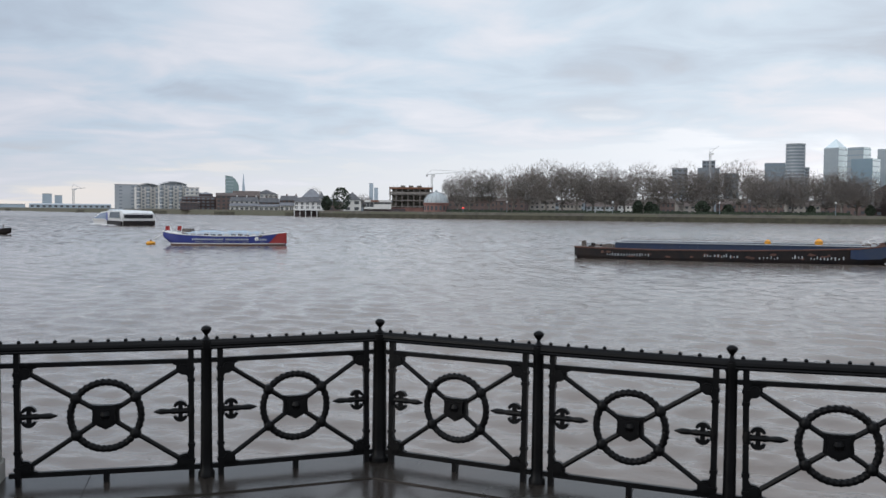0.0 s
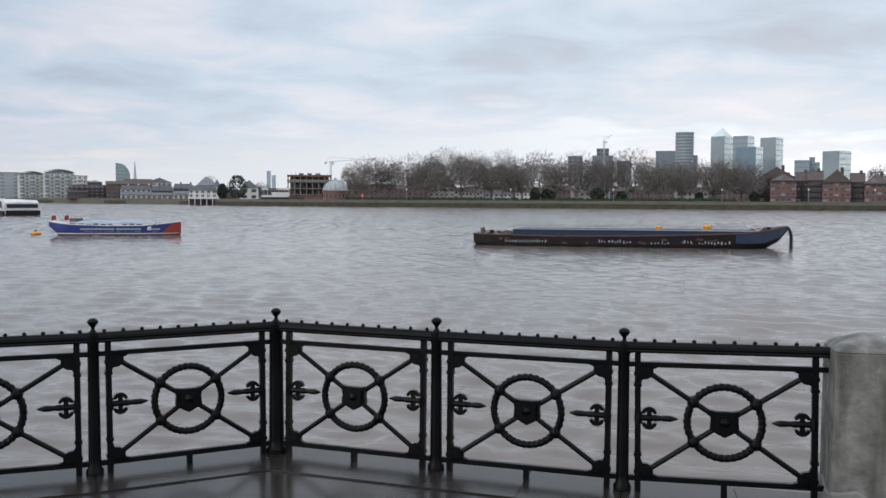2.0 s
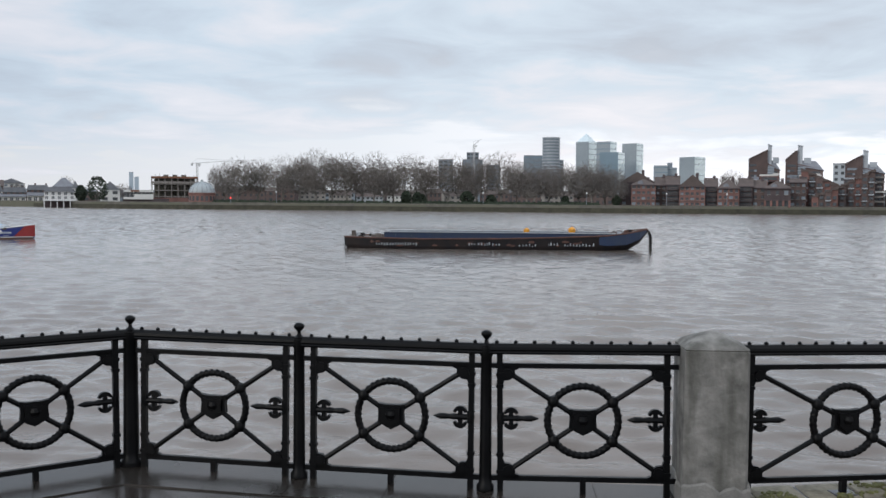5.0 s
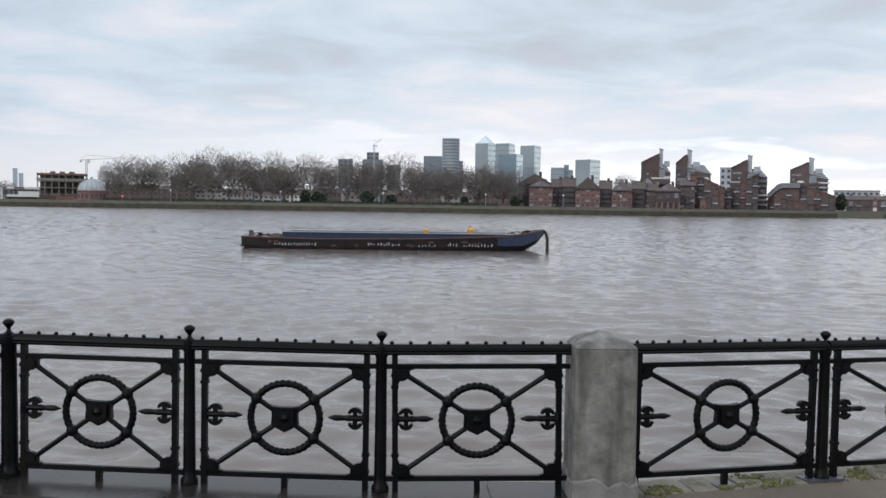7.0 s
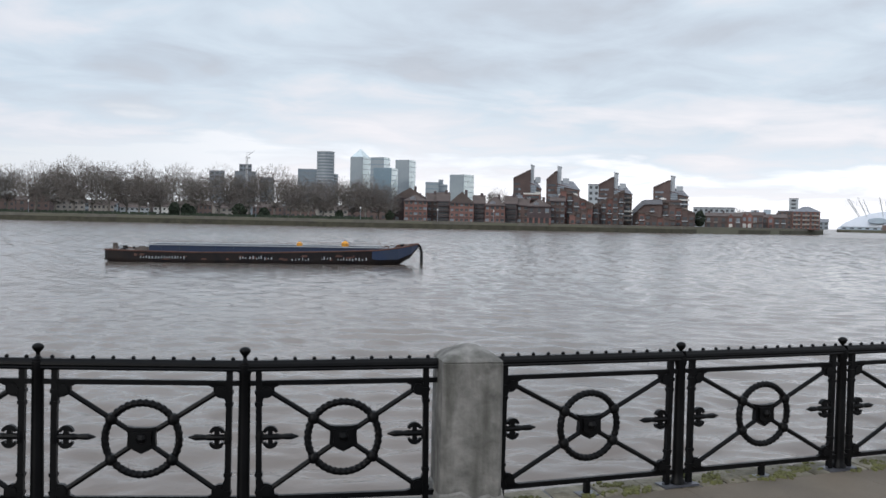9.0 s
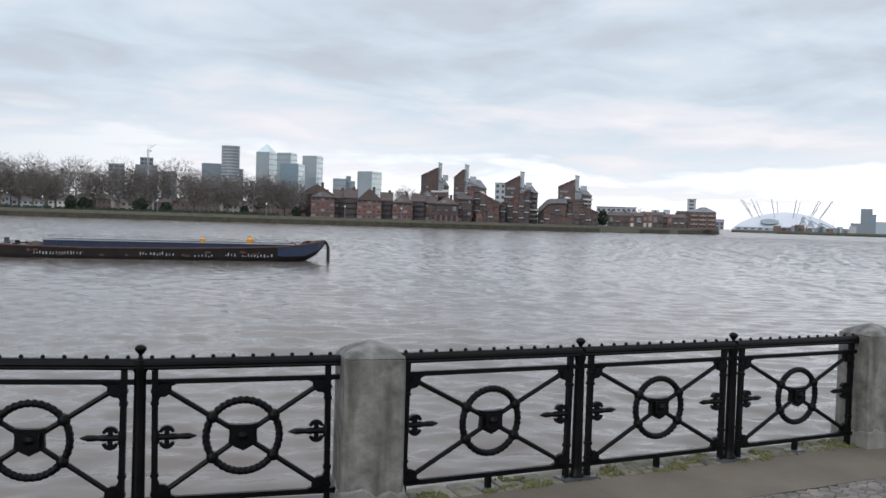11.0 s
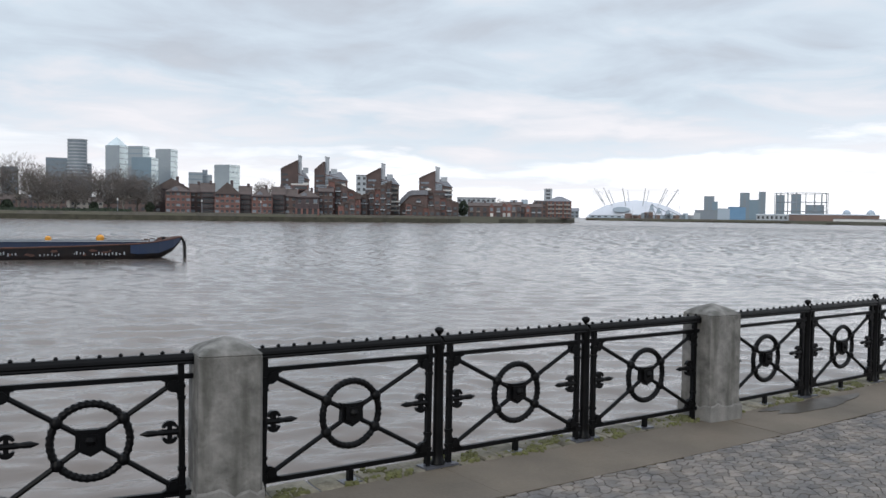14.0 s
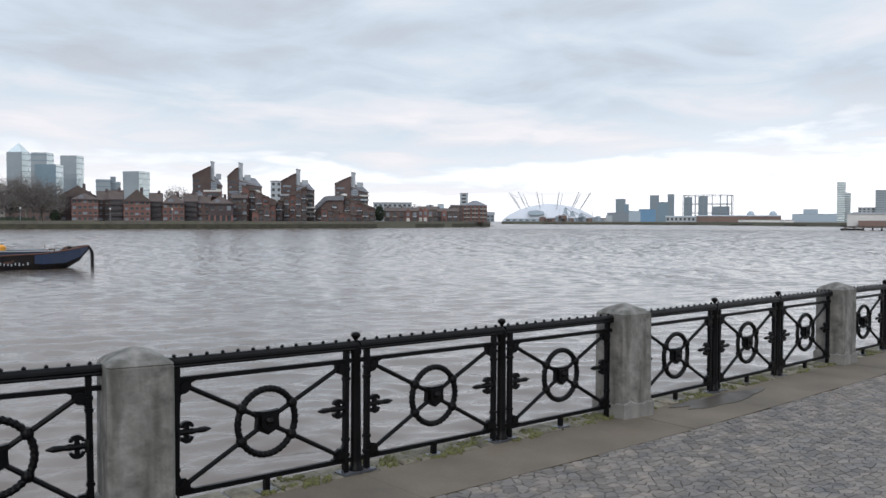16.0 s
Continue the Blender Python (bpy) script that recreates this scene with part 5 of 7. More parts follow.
def banded_tower(name, h0, h1, dist, z1, front, side, label, bands, turn, round_=False, band_mat=None):
    """An office tower whose floors show as thin ledges."""
    head, w = mid(h0, h1, dist)
    t = radians(abs(turn))
    a = w / (math.cos(t) + math.sin(t)) if not round_ else w
    ob = thing(name, facing(head, dist, 0, turn), label, "tower")
    if round_:
        part("shaft", Shape().lathe([(a / 2, 0), (a / 2, z1)], 32), front, ob)
        for i in range(bands):
            z = z1 * (i + 1) / bands
            part("floor_ledge", Shape().lathe([(a / 2, z - 2.3), (a / 2 * 1.05, z - 2.3), (a / 2 * 1.05, z), (a / 2, z)], 32), band_mat, ob)
        return ob
    part("shaft", Shape().box(-a / 2, a / 2, -a / 2, a / 2, 0, z1), front, ob)
    # a paler side material paints the brighter light on this flank
    part("flank", Shape().box(a / 2, a / 2 + 0.6, -a / 2 + 0.3, a / 2 - 0.3, 0, z1 - 0.5), side, ob, "flank in a set tone, light painted in where paler")
    for i in range(bands):
        z = z1 * (i + 0.6) / bands
        part("floor_ledge", Shape().box(-a / 2 - 0.5, a / 2 + 0.8, -a / 2 - 0.5, a / 2 + 0.5, z - 0.7, z + 0.7), band_mat or side, ob)
    return ob


banded_tower("office_tower", -22.3, -23.5, 2000, 105, TOWER_DARK, TOWER_GLASS, "dark glass office tower", 10, 0, band_mat=TOWER_GLASS)
banded_tower("round_tower", -23.45, -24.5, 1900, 137, TOWER_DARK, None, "cylindrical blue-grey tower ringed by balconies", 22, 0, True, PALE_GREY)
banded_tower("round_tower", -24.35, -24.75, 1910, 92, TOWER_DARK, None, "lower cylindrical annex ringed by balconies", 15, 0, True, PALE_GREY)
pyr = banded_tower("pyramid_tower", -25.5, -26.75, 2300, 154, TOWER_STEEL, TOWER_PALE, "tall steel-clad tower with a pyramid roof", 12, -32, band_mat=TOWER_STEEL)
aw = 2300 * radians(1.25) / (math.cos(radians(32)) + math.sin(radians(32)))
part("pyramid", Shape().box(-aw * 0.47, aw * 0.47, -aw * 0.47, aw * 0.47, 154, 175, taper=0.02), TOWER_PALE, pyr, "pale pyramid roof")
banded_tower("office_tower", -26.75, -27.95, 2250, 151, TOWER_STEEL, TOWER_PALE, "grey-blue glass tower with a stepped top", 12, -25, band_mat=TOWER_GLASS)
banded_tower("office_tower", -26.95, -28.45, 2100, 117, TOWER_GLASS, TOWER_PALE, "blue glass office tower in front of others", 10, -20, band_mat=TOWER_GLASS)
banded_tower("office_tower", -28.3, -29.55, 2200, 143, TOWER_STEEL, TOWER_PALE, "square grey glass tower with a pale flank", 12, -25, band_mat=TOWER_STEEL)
banded_tower("office_tower", -30.2, -31.0, 2200, 92, TOWER_STEEL, TOWER_STEEL, "squat grey office block", 8, 0, band_mat=TOWER_GLASS)
banded_tower("office_tower", -30.9, -31.55, 2220, 88, TOWER_STEEL, TOWER_DARK, "grey office block with rooftop plant", 7, 0, band_mat=TOWER_DARK)
span("rooftop_plant", -31.0, -31.3, 2215, 10, 99, TOWER_DARK, "dark rooftop plant housing on an office block", storeys=0, category="tower")
banded_tower("office_tower", -31.7, -33.2, 2100, 106, TOWER_STEEL, TOWER_PALE, "wide grey glass tower with a pale flank", 9, -35, band_mat=TOWER_STEEL)

# brick wharf flats
def gabled_flats(h0, h1, dist, eaves, ridge, material, label, storeys=3, bays=4, roof="gable", recess=False):
    """Brick flats with deep eaves; recessed ones have stacked dark balconies between brick piers."""
    head, w = mid(h0, h1, dist)
    ob = block("brick_flats", head, dist, w, 11, eaves, material, label, storeys=0, bays=0, roof=roof, roof_mat=TILE, roof_h=ridge - eaves, group="brick riverside flats")
    h = eaves - SHORE
    sh, bw = h / storeys, w / bays
    part("eaves_board", Shape().box(-w / 2 - 0.5, w / 2 + 0.5, -0.9, 0.0, h - 0.45, h - 0.05), BRICK_DARK, ob, "dark timber eaves")
    for i in range(storeys):
        z = i * sh
        if recess:
            # no real hollow: a dark sheet on the front paints the recess's shade
            part("recess", Shape().box(-w / 2 + 0.7, w / 2 - 0.7, -0.08, 0.3, z + 0.3, z + sh - 0.4), GLASS_DARK, ob, "dark sheet painting a shaded balcony recess")
            part("balcony", Shape().box(-w / 2 + 0.5, w / 2 - 0.5, -1.4, 0, z - 0.05, z + 0.22), BRICK_DARK, ob)
            for j in range(max(3, int(w / 0.9))):
                x = -w / 2 + 0.6 + j * (w - 1.2) / max(2, int(w / 0.9) - 1)
                part("baluster", Shape().box(x - 0.06, x + 0.06, -1.4, -1.28, z + 0.22, z + 1.1), BRICK_BROWN, ob)
            part("balcony_rail", Shape().box(-w / 2 + 0.5, w / 2 - 0.5, -1.45, -1.25, z + 1.05, z + 1.2), BRICK_BROWN, ob)
            continue
        for j in range(bays):
            x = -w / 2 + (j + 0.5) * bw
            ww = 0.62 if (i + j) % 3 else 0.85
            o = part("window", Shape().box(x - ww, x + ww, -0.10, 0.15, z + sh * 0.32, z + sh * 0.74), GLASS_DARK if (i * 2 + j) % 4 else GLASS_SKY, ob)
            part("sill", Shape().box(x - ww - 0.15, x + ww + 0.15, -0.28, 0.0, z + sh * 0.26, z + sh * 0.32), CONC_FAR, o)
            part("lintel", Shape().box(x - ww - 0.15, x + ww + 0.15, -0.16, 0.0, z + sh * 0.74, z + sh * 0.80), BRICK_DARK, o)
    part("string_course", Shape().box(-w / 2 - 0.08, w / 2 + 0.08, -0.12, 0, sh - 0.15, sh + 0.1), BRICK_DARK, ob)
    part("chimney", Shape().box(w * 0.12, w * 0.12 + 1.3, 4.5, 6, h + 1, h + ridge - eaves + 1.0), BRICK_DARK, ob)
    if w > 9 and not recess:
        part("dormer", Shape().prism([(-w * 0.25, h - 0.2), (-w * 0.25 + 2.6, h - 0.2), (-w * 0.25 + 2.6, h + 1.3), (-w * 0.25 + 1.3, h + 2.2), (-w * 0.25, h + 1.3)], 0.5, 4.5), SLATE, ob)
    return ob


RED_LABEL = "red brick flats with brown tiled roof and small windows"
DARK_LABEL = "dark brick stair bay with stacked recessed balconies"
gabled_flats(-28.2, -30.3, 446, 12.5, 17.4, BRICK_DARK, "dark brick flats with a tall brown roof", 4, 4, "front")
gabled_flats(-28.9, -30.35, 432, 11.0, 13.6, BRICK_RED, RED_LABEL, 4, 5, "hip")
gabled_flats(-30.3, -31.0, 440, 11.0, 15.0, BRICK_BROWN, RED_LABEL, 4, 2)
gabled_flats(-30.95, -31.75, 436, 11.2, 15.4, BRICK_DARK, DARK_LABEL, 4, 2, "gable", True)
gabled_flats(-31.75, -33.25, 432, 10.4, 15.6, BRICK_RED, RED_LABEL, 4, 5, "front")
gabled_flats(-33.2, -33.95, 437, 10.4, 14.4, BRICK_DARK, DARK_LABEL, 4, 2, "gable", True)
gabled_flats(-33.95, -35.2, 434, 9.6, 13.8, BRICK_RED, RED_LABEL, 3, 4, "hip")
gabled_flats(-35.15, -35.95, 440, 10.6, 14.4, BRICK_DARK, DARK_LABEL, 4, 2, "gable", True)
gabled_flats(-35.9, -36.7, 442, 10.0, 13.6, BRICK_BROWN, "brown brick flats with a stair window", 3, 2, "gable")
gabled_flats(-36.6, -38.05, 434, 9.6, 13.0, BRICK_DARK, "dark purple-brown brick flats above arched bays", 2, 3, "hip")
gabled_flats(-38.0, -38.9, 445, 12.5, 14.4, BRICK_BROWN, "brown brick stepped flats", 4, 3)


def river_arches():
    """Red brick piers and dark openings at the foot of the flats."""
    head, w = mid(-36.65, -38.0, 431)
    ob = thing("brick_arcade", facing(head, 431, SHORE), "low red-brick arcade at the foot of the flats", "arcade")
    part("dark_back", Shape().box(-w / 2, w / 2, 1.2, 1.5, 0, 3.4), GLASS_DARK, ob)
    part("beam", Shape().box(-w / 2, w / 2, 0, 1.5, 3.0, 3.6), BRICK_DARK, ob)
    for i in range(5):
        x = -w / 2 + i * w / 4
        part("pier", Shape().box(x - 0.45, x + 0.45, 0, 1.2, 0, 3.0), BRICK_RED, ob)


river_arches()


def wharf_tower(head, dist, w, top, label, shaft=-0.22, seed=1):
    """A stepped brick tower: a shed-roofed blade climbing to a pale lift shaft, a lower slated half and terraces of balconies."""
    rnd = random.Random(seed)
    ob = thing("wharf_tower", facing(head, dist, SHORE), label, "tower", "stepped brick wharf towers")
    h = top - SHORE
    k = w / 2
    sx = shaft * k
    part("wall", Shape().prism([(-k, 0), (sx, 0), (sx, h * 0.895), (sx - k * 0.12, h * 0.885), (-k * 0.96, h * 0.755), (-k, h * 0.74)], 0, 12), BRICK_BROWN, ob)
    part("roof", Shape().prism([(-k * 1.02, h * 0.74), (-k * 0.97, h * 0.755), (sx - k * 0.10, h * 0.887), (sx, h * 0.897), (sx, h * 0.91), (sx - k * 0.13, h * 0.90), (-k * 1.0, h * 0.77)], -0.3, 12.3), TILE, ob, "brown coping slope")
    part("lift_shaft", Shape().box(sx, sx + k * 0.26, 1.5, 6, h * 0.66, h * 0.985, taper=0.96), PALE_GREY, ob, "pale metal lift shaft")
    part("shaft_head", Shape().prism([(sx - 0.1, h * 0.985), (sx + k * 0.28, h * 0.965), (sx + k * 0.28, h * 0.98), (sx - 0.1, h)], 1.3, 6.2), PALE_GREY, ob)
    part("right_wall", Shape().prism([(sx, 0), (k, 0), (k, h * 0.60), (sx, h * 0.70)], 0.8, 12), BRICK_BROWN, ob)
    part("lower_roof", Shape().add([(sx, 0.3, h * 0.66), (k * 1.05, 0.3, h * 0.585), (k * 1.05, 12, h * 0.585), (sx, 12, h * 0.66), (sx, 4, h * 0.76), (k * 0.62, 4, h * 0.74), (k * 0.62, 9, h * 0.74), (sx, 9, h * 0.76)],
                                   [(0, 1, 5, 4), (1, 2, 6, 5), (2, 3, 7, 6), (4, 5, 6, 7), (3, 0, 4, 7), (0, 3, 2, 1)]), SLATE, ob, "grey slated half-hip")
    part("dormer", Shape().box(sx + k * 0.34, sx + k * 0.72, 2.4, 6, h * 0.70, h * 0.79), PALE_GREY, ob, "pale boxed dormer")
    part("stair_glazing", Shape().box(sx + k * 0.02, sx + k * 0.42, 0.1, 0.9, h * 0.40, h * 0.645), GLASS_SKY, ob, "pale glazed stair bay")
    for i in range(6):
        z = h * (0.415 + 0.043 * i)
        part("glazing_bar", Shape().box(sx, sx + k * 0.44, 0.0, 0.1, z, z + 0.16), PALE_GREY, ob)
    small = window_mesh(1.1, 1.0, GLASS_SKY)
    wide = window_mesh(1.9, 1.1, GLASS_DARK)
    for i in range(8):
        z = h * (0.05 + 0.085 * i)
        for x in (-0.82, -0.55):
            if rnd.random() < 0.75:
                part("window", small if rnd.random() < 0.5 else wide, GLASS_DARK, ob, at=pose(x * k, -0.02, z))
        for x in (sx / k + 0.60, 0.82):
            if i < 6 and rnd.random() < 0.8:
                part("window", small if rnd.random() < 0.6 else wide, GLASS_DARK, ob, at=pose(x * k, 0.78, z))
    # terraces that step out towards the river, each with a pale parapet and a lean-to roof
    out = 0.0
    for i in range(6):
        z = h * (0.50 - 0.083 * i)
        out += rnd.uniform(0.7, 1.6)
        a = rnd.uniform(-1.05, -0.2)
        c = min(1.12, a + rnd.uniform(0.7, 1.3))
        part("terrace", Shape().box(a * k, c * k, -out, 0.9, max(0, z - h * 0.09), z), rnd.choice((BRICK_BROWN, BRICK_DARK, BRICK_RED)), ob, "stepped brick terrace")
        part("parapet", Shape().box(a * k - 0.1, c * k * 0.96, -out - 0.15, -out, z - 0.25, z + 0.55), rnd.choice((PALE_GREY, RENDER_CREAM, BRICK_BROWN, CONC_FAR)), ob, "pale balcony parapet")
        # shade below each parapet, painted as a dark sheet on the terrace front
        part("recess", Shape().box(a * k + 0.6, c * k - 0.8, -out - 0.06, -out + 0.1, z - h * 0.075, z - 0.8), GLASS_DARK, ob)
        if i % 2:
            x0, x1 = a * k, (a + (c - a) * 0.45) * k
            part("pent_roof", Shape().add([(x0, -out - 0.4, z + 0.2), (x1, -out - 0.4, z + 0.2), (x1, 0.2, z + 2.0), (x0, 0.2, z + 2.0), (x0, 0.2, z), (x1, 0.2, z)], [(0, 1, 2, 3), (0, 3, 4), (1, 5, 2), (0, 4, 5, 1)]), SLATE, ob, "grey lean-to roof")
    for i in range(6):
        z = h * (0.10 + 0.083 * i)
        x0 = sx + k * rnd.uniform(0.30, 0.5)
        part("balcony", Shape().box(x0, k * rnd.uniform(0.85, 1.08), -0.9 - 0.15 * (5 - i), 0.8, z - 0.2, z + 0.65), rnd.choice((PALE_GREY, RENDER_CREAM, CONC_FAR, BRICK_DARK)), ob, "stacked balcony front")
        part("opening", Shape().box(x0 + 0.3, k * 0.85, 0.68, 0.85, z + 0.65, z + 1.7), GLASS_DARK, ob)
        if i < 5:
            part("window_band", Shape().box(-k * 0.9, -k * rnd.uniform(0.35, 0.6), -0.08, 0.1, z + h * 0.22, z + h * 0.22 + 0.9), rnd.choice((GLASS_SKY, GLASS_DARK, GLASS_DARK)), ob)
    if seed == 12:
        part("round_hood", Shape().lathe([(2.0, 0), (1.9, 0.5), (1.4, 0.9), (0.7, 1.2), (0.1, 1.25)], 12, (-k * 0.45, 0, h * 0.52)), RENDER_CREAM, ob, "pale rounded window hood")
    return ob


wharf_tower(-36.55, 462, 14.0, 31.0, "slim stepped brown-brick wharf tower with a pale lift shaft", 0.22, 3)
wharf_tower(-38.75, 462, 16.5, 30.5, "stepped brown-brick wharf tower with a pale lift shaft", -0.36, 8)
wharf_tower(-41.95, 478, 17.0, 28.6, "stepped brown-brick wharf tower above white balconies", -0.10, 5)
wharf_tower(-45.25, 500, 18.0, 28.4, "stepped brown-brick wharf tower beside a sweeping slate roof", -0.02, 12)


def sweeping_roof():
    """A low wing whose slate roof sweeps up from the ground to the tower beside it."""
    head, w = mid(-42.55, -44.75, 482)
    ob = thing("sweep_roofed_flats", facing(head, 482, SHORE), "brick flats under a long sweeping grey slate roof", "building")
    k = w / 2
    prof = [(-k, 4.0), (-k * 0.1, 12.5), (k * 0.1, 13.2), (k, 13.4)]
    part("wall", Shape().prism([(-k, 0), (k, 0), (k, 13.1), (k * 0.1, 12.9), (-k * 0.1, 12.2), (-k, 3.7)], 0.6, 12), BRICK_BROWN, ob)
    part("roof", Shape().prism([(x + 0.5, z - 1.9) for x, z in prof] + [(x, z + 0.5) for x, z in prof[::-1]], -0.6, 12), SLATE, ob, "sweeping slate roof")
    for x, z in ((-k * 0.3, 2), (0.2 * k, 2), (0.6 * k, 2), (0.2 * k, 5), (0.6 * k, 5), (0.5 * k, 8), (-0.1 * k, 5)):
        o = part("window", Shape().box(x - 0.9, x + 0.9, 0.5, 0.7, z, z + 1.4), GLASS_DARK, ob)
        part("balcony", Shape().box(x - 1.2, x + 1.2, -0.6, 0.6, z - 0.6, z + 0.1), PALE_GREY, o, "pale balcony front")


sweeping_roof()
span("tower_block", -40.3, -41.3, 650, 14, 29, PALE_GREY, "plain white slab block behind the wharf", storeys=7, bays=3, category="tower")


def stepped_flats(h0, h1, dist, z1, steps, label, rise):
    """Terraces of flats that step up to one side, with white balcony fronts."""
    head, w = mid(h0, h1, dist)
    ob = thing("terraced_flats", facing(head, dist, SHORE), label, "building", "stepped terraces")
    for i in range(steps):
        x0, x1 = -w / 2 + w * i / steps, -w / 2 + w * (i + 1) / steps
        h = (z1 - SHORE) * (0.45 + 0.55 * ((i + 1) / steps if rise > 0 else (steps - i) / steps))
        part("wall", Shape().box(x0, x1, 0.4 * (i % 2), 12, 0, h), BRICK_BROWN if i % 3 else BRICK_RED, ob)
        part("roof", Shape().prism([(x0 - 0.2, h), (x1 + 0.2, h), (x1 + 0.2, h + (1.6 if rise > 0 else 0.3)), (x0 - 0.2, h + (0.3 if rise > 0 else 1.6))], -0.3, 12), TILE, ob)
        for f in range(max(1, int(h // 2.9))):
            part("window", Shape().box(x0 + 0.6, x1 - 0.6, -0.12, 0.3, f * 2.9 + 0.9, f * 2.9 + 2.3), GLASS_DARK, ob)
            if (f + i) % 2:
                part("balcony", Shape().box(x0 + 0.2, x1 - 0.2, -1.2, 0, f * 2.9, f * 2.9 + 0.5), PALE_GREY if (f * 3 + i) % 4 else RENDER_WHITE, ob, "pale balcony front")


stepped_flats(-38.6, -41.0, 452, 17.5, 6, "brown brick terraced flats with white balconies", -1)
stepped_flats(-40.4, -42.5, 466, 17.5, 6, "brown brick terraced flats with white balconies", 1)
stepped_flats(-44.4, -46.7, 486, 14.5, 6, "brown brick terraced flats with white balconies", -1)
stepped_flats(-39.2, -40.6, 444, 9.0, 4, "low brick terrace with pale balcony fronts by the river", 1)
stepped_flats(-43.4, -45.6, 474, 7.5, 6, "low brick terrace with pale balcony fronts by the river", -1)
span("brick_flats", -46.6, -49.0, 560, 12, 12.5, PALE_GREY, "grey-green flats behind a low brick terrace", storeys=4, bays=8, win=(0.5, 0.45))


def low_terrace(h0, h1, dist, z1, seed, label):
    """A low brick terrace: gabled bays, garages, sills and small balconies under one tiled roof."""
    rnd = random.Random(seed)
    head, w = mid(h0, h1, dist)
    ob = block("brick_flats", head, dist, w, 12, z1, BRICK_BROWN, label, storeys=0, bays=0, roof="gable", roof_mat=TILE, roof_h=2.0, group="brick riverside flats")
    h = z1 - SHORE
    n = max(4, int(w / 3.4))
    for i in range(n):
        x = -w / 2 + (i + 0.5) * w / n
        kind = rnd.random()
        if kind < 0.35:
            bay = part("gabled_bay", Shape().prism([(x - 1.5, 0), (x + 1.5, 0), (x + 1.5, h * 0.95), (x, h + 1.2), (x - 1.5, h * 0.95)], -0.9, 2), BRICK_RED, ob, "red brick gabled bay")
            part("window", Shape().box(x - 0.8, x + 0.8, -1.0, -0.85, h * 0.55, h * 0.82), GLASS_SKY, bay)
            part("door", Shape().box(x - 0.9, x + 0.9, -1.0, -0.85, 0, h * 0.36), RENDER_CREAM if rnd.random() < 0.3 else BRICK_DARK, bay)
        else:
            part("window", Shape().box(x - 0.9, x + 0.9, -0.1, 0.1, h * 0.56, h * 0.84), GLASS_DARK if kind < 0.8 else GLASS_SKY, ob)
            part("balcony", Shape().box(x - 1.2, x + 1.2, -0.9, 0, h * 0.44, h * 0.54), rnd.choice((CONC_FAR, BRICK_DARK, PALE_GREY)), ob)
            part("window", Shape().box(x - 0.9, x + 0.9, -0.1, 0.1, h * 0.08, h * 0.36), GLASS_DARK, ob)
        if rnd.random() < 0.3:
            part("chimney", Shape().box(x - 0.5, x + 0.5, 5, 6, h + 1, h + 3.0), BRICK_DARK, ob)


low_terrace(-47.3, -49.4, 530, 7.6, 2, "low red-brown brick riverside terrace with gabled bays")
low_terrace(-49.4, -50.6, 552, 8.6, 4, "low brown brick riverside terrace with small balconies")
low_terrace(-50.5, -51.9, 575, 7.8, 9, "low red-brown brick riverside terrace with garages")
span("brick_flats", -51.4, -52.4, 612, 14, 12.0, BRICK_BROWN, "brown brick flats beside the corner block", storeys=4, bays=4)
span("brick_flats", -52.2, -53.7, 606, 14, 12.0, BRICK_RED, "red brick corner flats with a pyramid roof", storeys=4, bays=6, roof="hip", roof_mat=SLATE, roof_h=3.2, balcony=3, frame_mat=CONC_FAR)
span("tower_block", -52.0, -52.5, 900, 10, 28.5, PALE_GREY, "pale slab tower behind the corner flats", storeys=8, bays=1, category="tower")
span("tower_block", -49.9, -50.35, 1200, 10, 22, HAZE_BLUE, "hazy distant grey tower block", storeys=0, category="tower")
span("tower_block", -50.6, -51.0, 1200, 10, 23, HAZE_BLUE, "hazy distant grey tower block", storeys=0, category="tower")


# peninsula
def fabric_dome():
    head, w = mid(-54.6, -60.6, 1700)
    ob = thing("fabric_dome", facing(head, 1700, SHORE), "vast white fabric dome hung from raking masts", "dome")
    r = w / 2
    prof = [(r, 0), (r * 0.98, 3), (r * 0.85, 12), (r * 0.65, 21), (r * 0.42, 27.5), (r * 0.2, 31), (2, 32.5)]
    part("membrane", Shape().lathe(prof, 36, (0, 0, 0), 1, 0.9), FABRIC, ob, smooth=True)
    oval = [(-r * 0.28 + 15 * math.cos(a * 0.393), 15 + 4.5 * math.sin(a * 0.393)) for a in range(16)]
    part("dark_opening", Shape().prism(oval, -r * 0.83, -r * 0.55), HAZE_BLUE, ob, "dark oval opening in the skin")
    for i in range(12):
        a = 2 * math.pi * (i + 0.4) / 12
        c, s = math.cos(a), math.sin(a)
        lo, hi = Vector((r * 0.62 * c, r * 0.55 * s, 20)), Vector((r * 0.86 * c, r * 0.78 * s, 53))
        mast = Shape().tube(lo, lo.lerp(hi, 0.5), 0.5, 0.95, 6).tube(lo.lerp(hi, 0.5), hi, 0.95, 0.35, 6)
        m_ = part("mast", mast, MAST, ob, "raking lattice mast")
        for q in (0.35, 0.9):
            part("stay", Shape().tube(hi, (r * q * c, r * q * 0.9 * s, 30 - 22 * q), 0.10, 0.10, 4), PALE_GREY, m_)


fabric_dome()


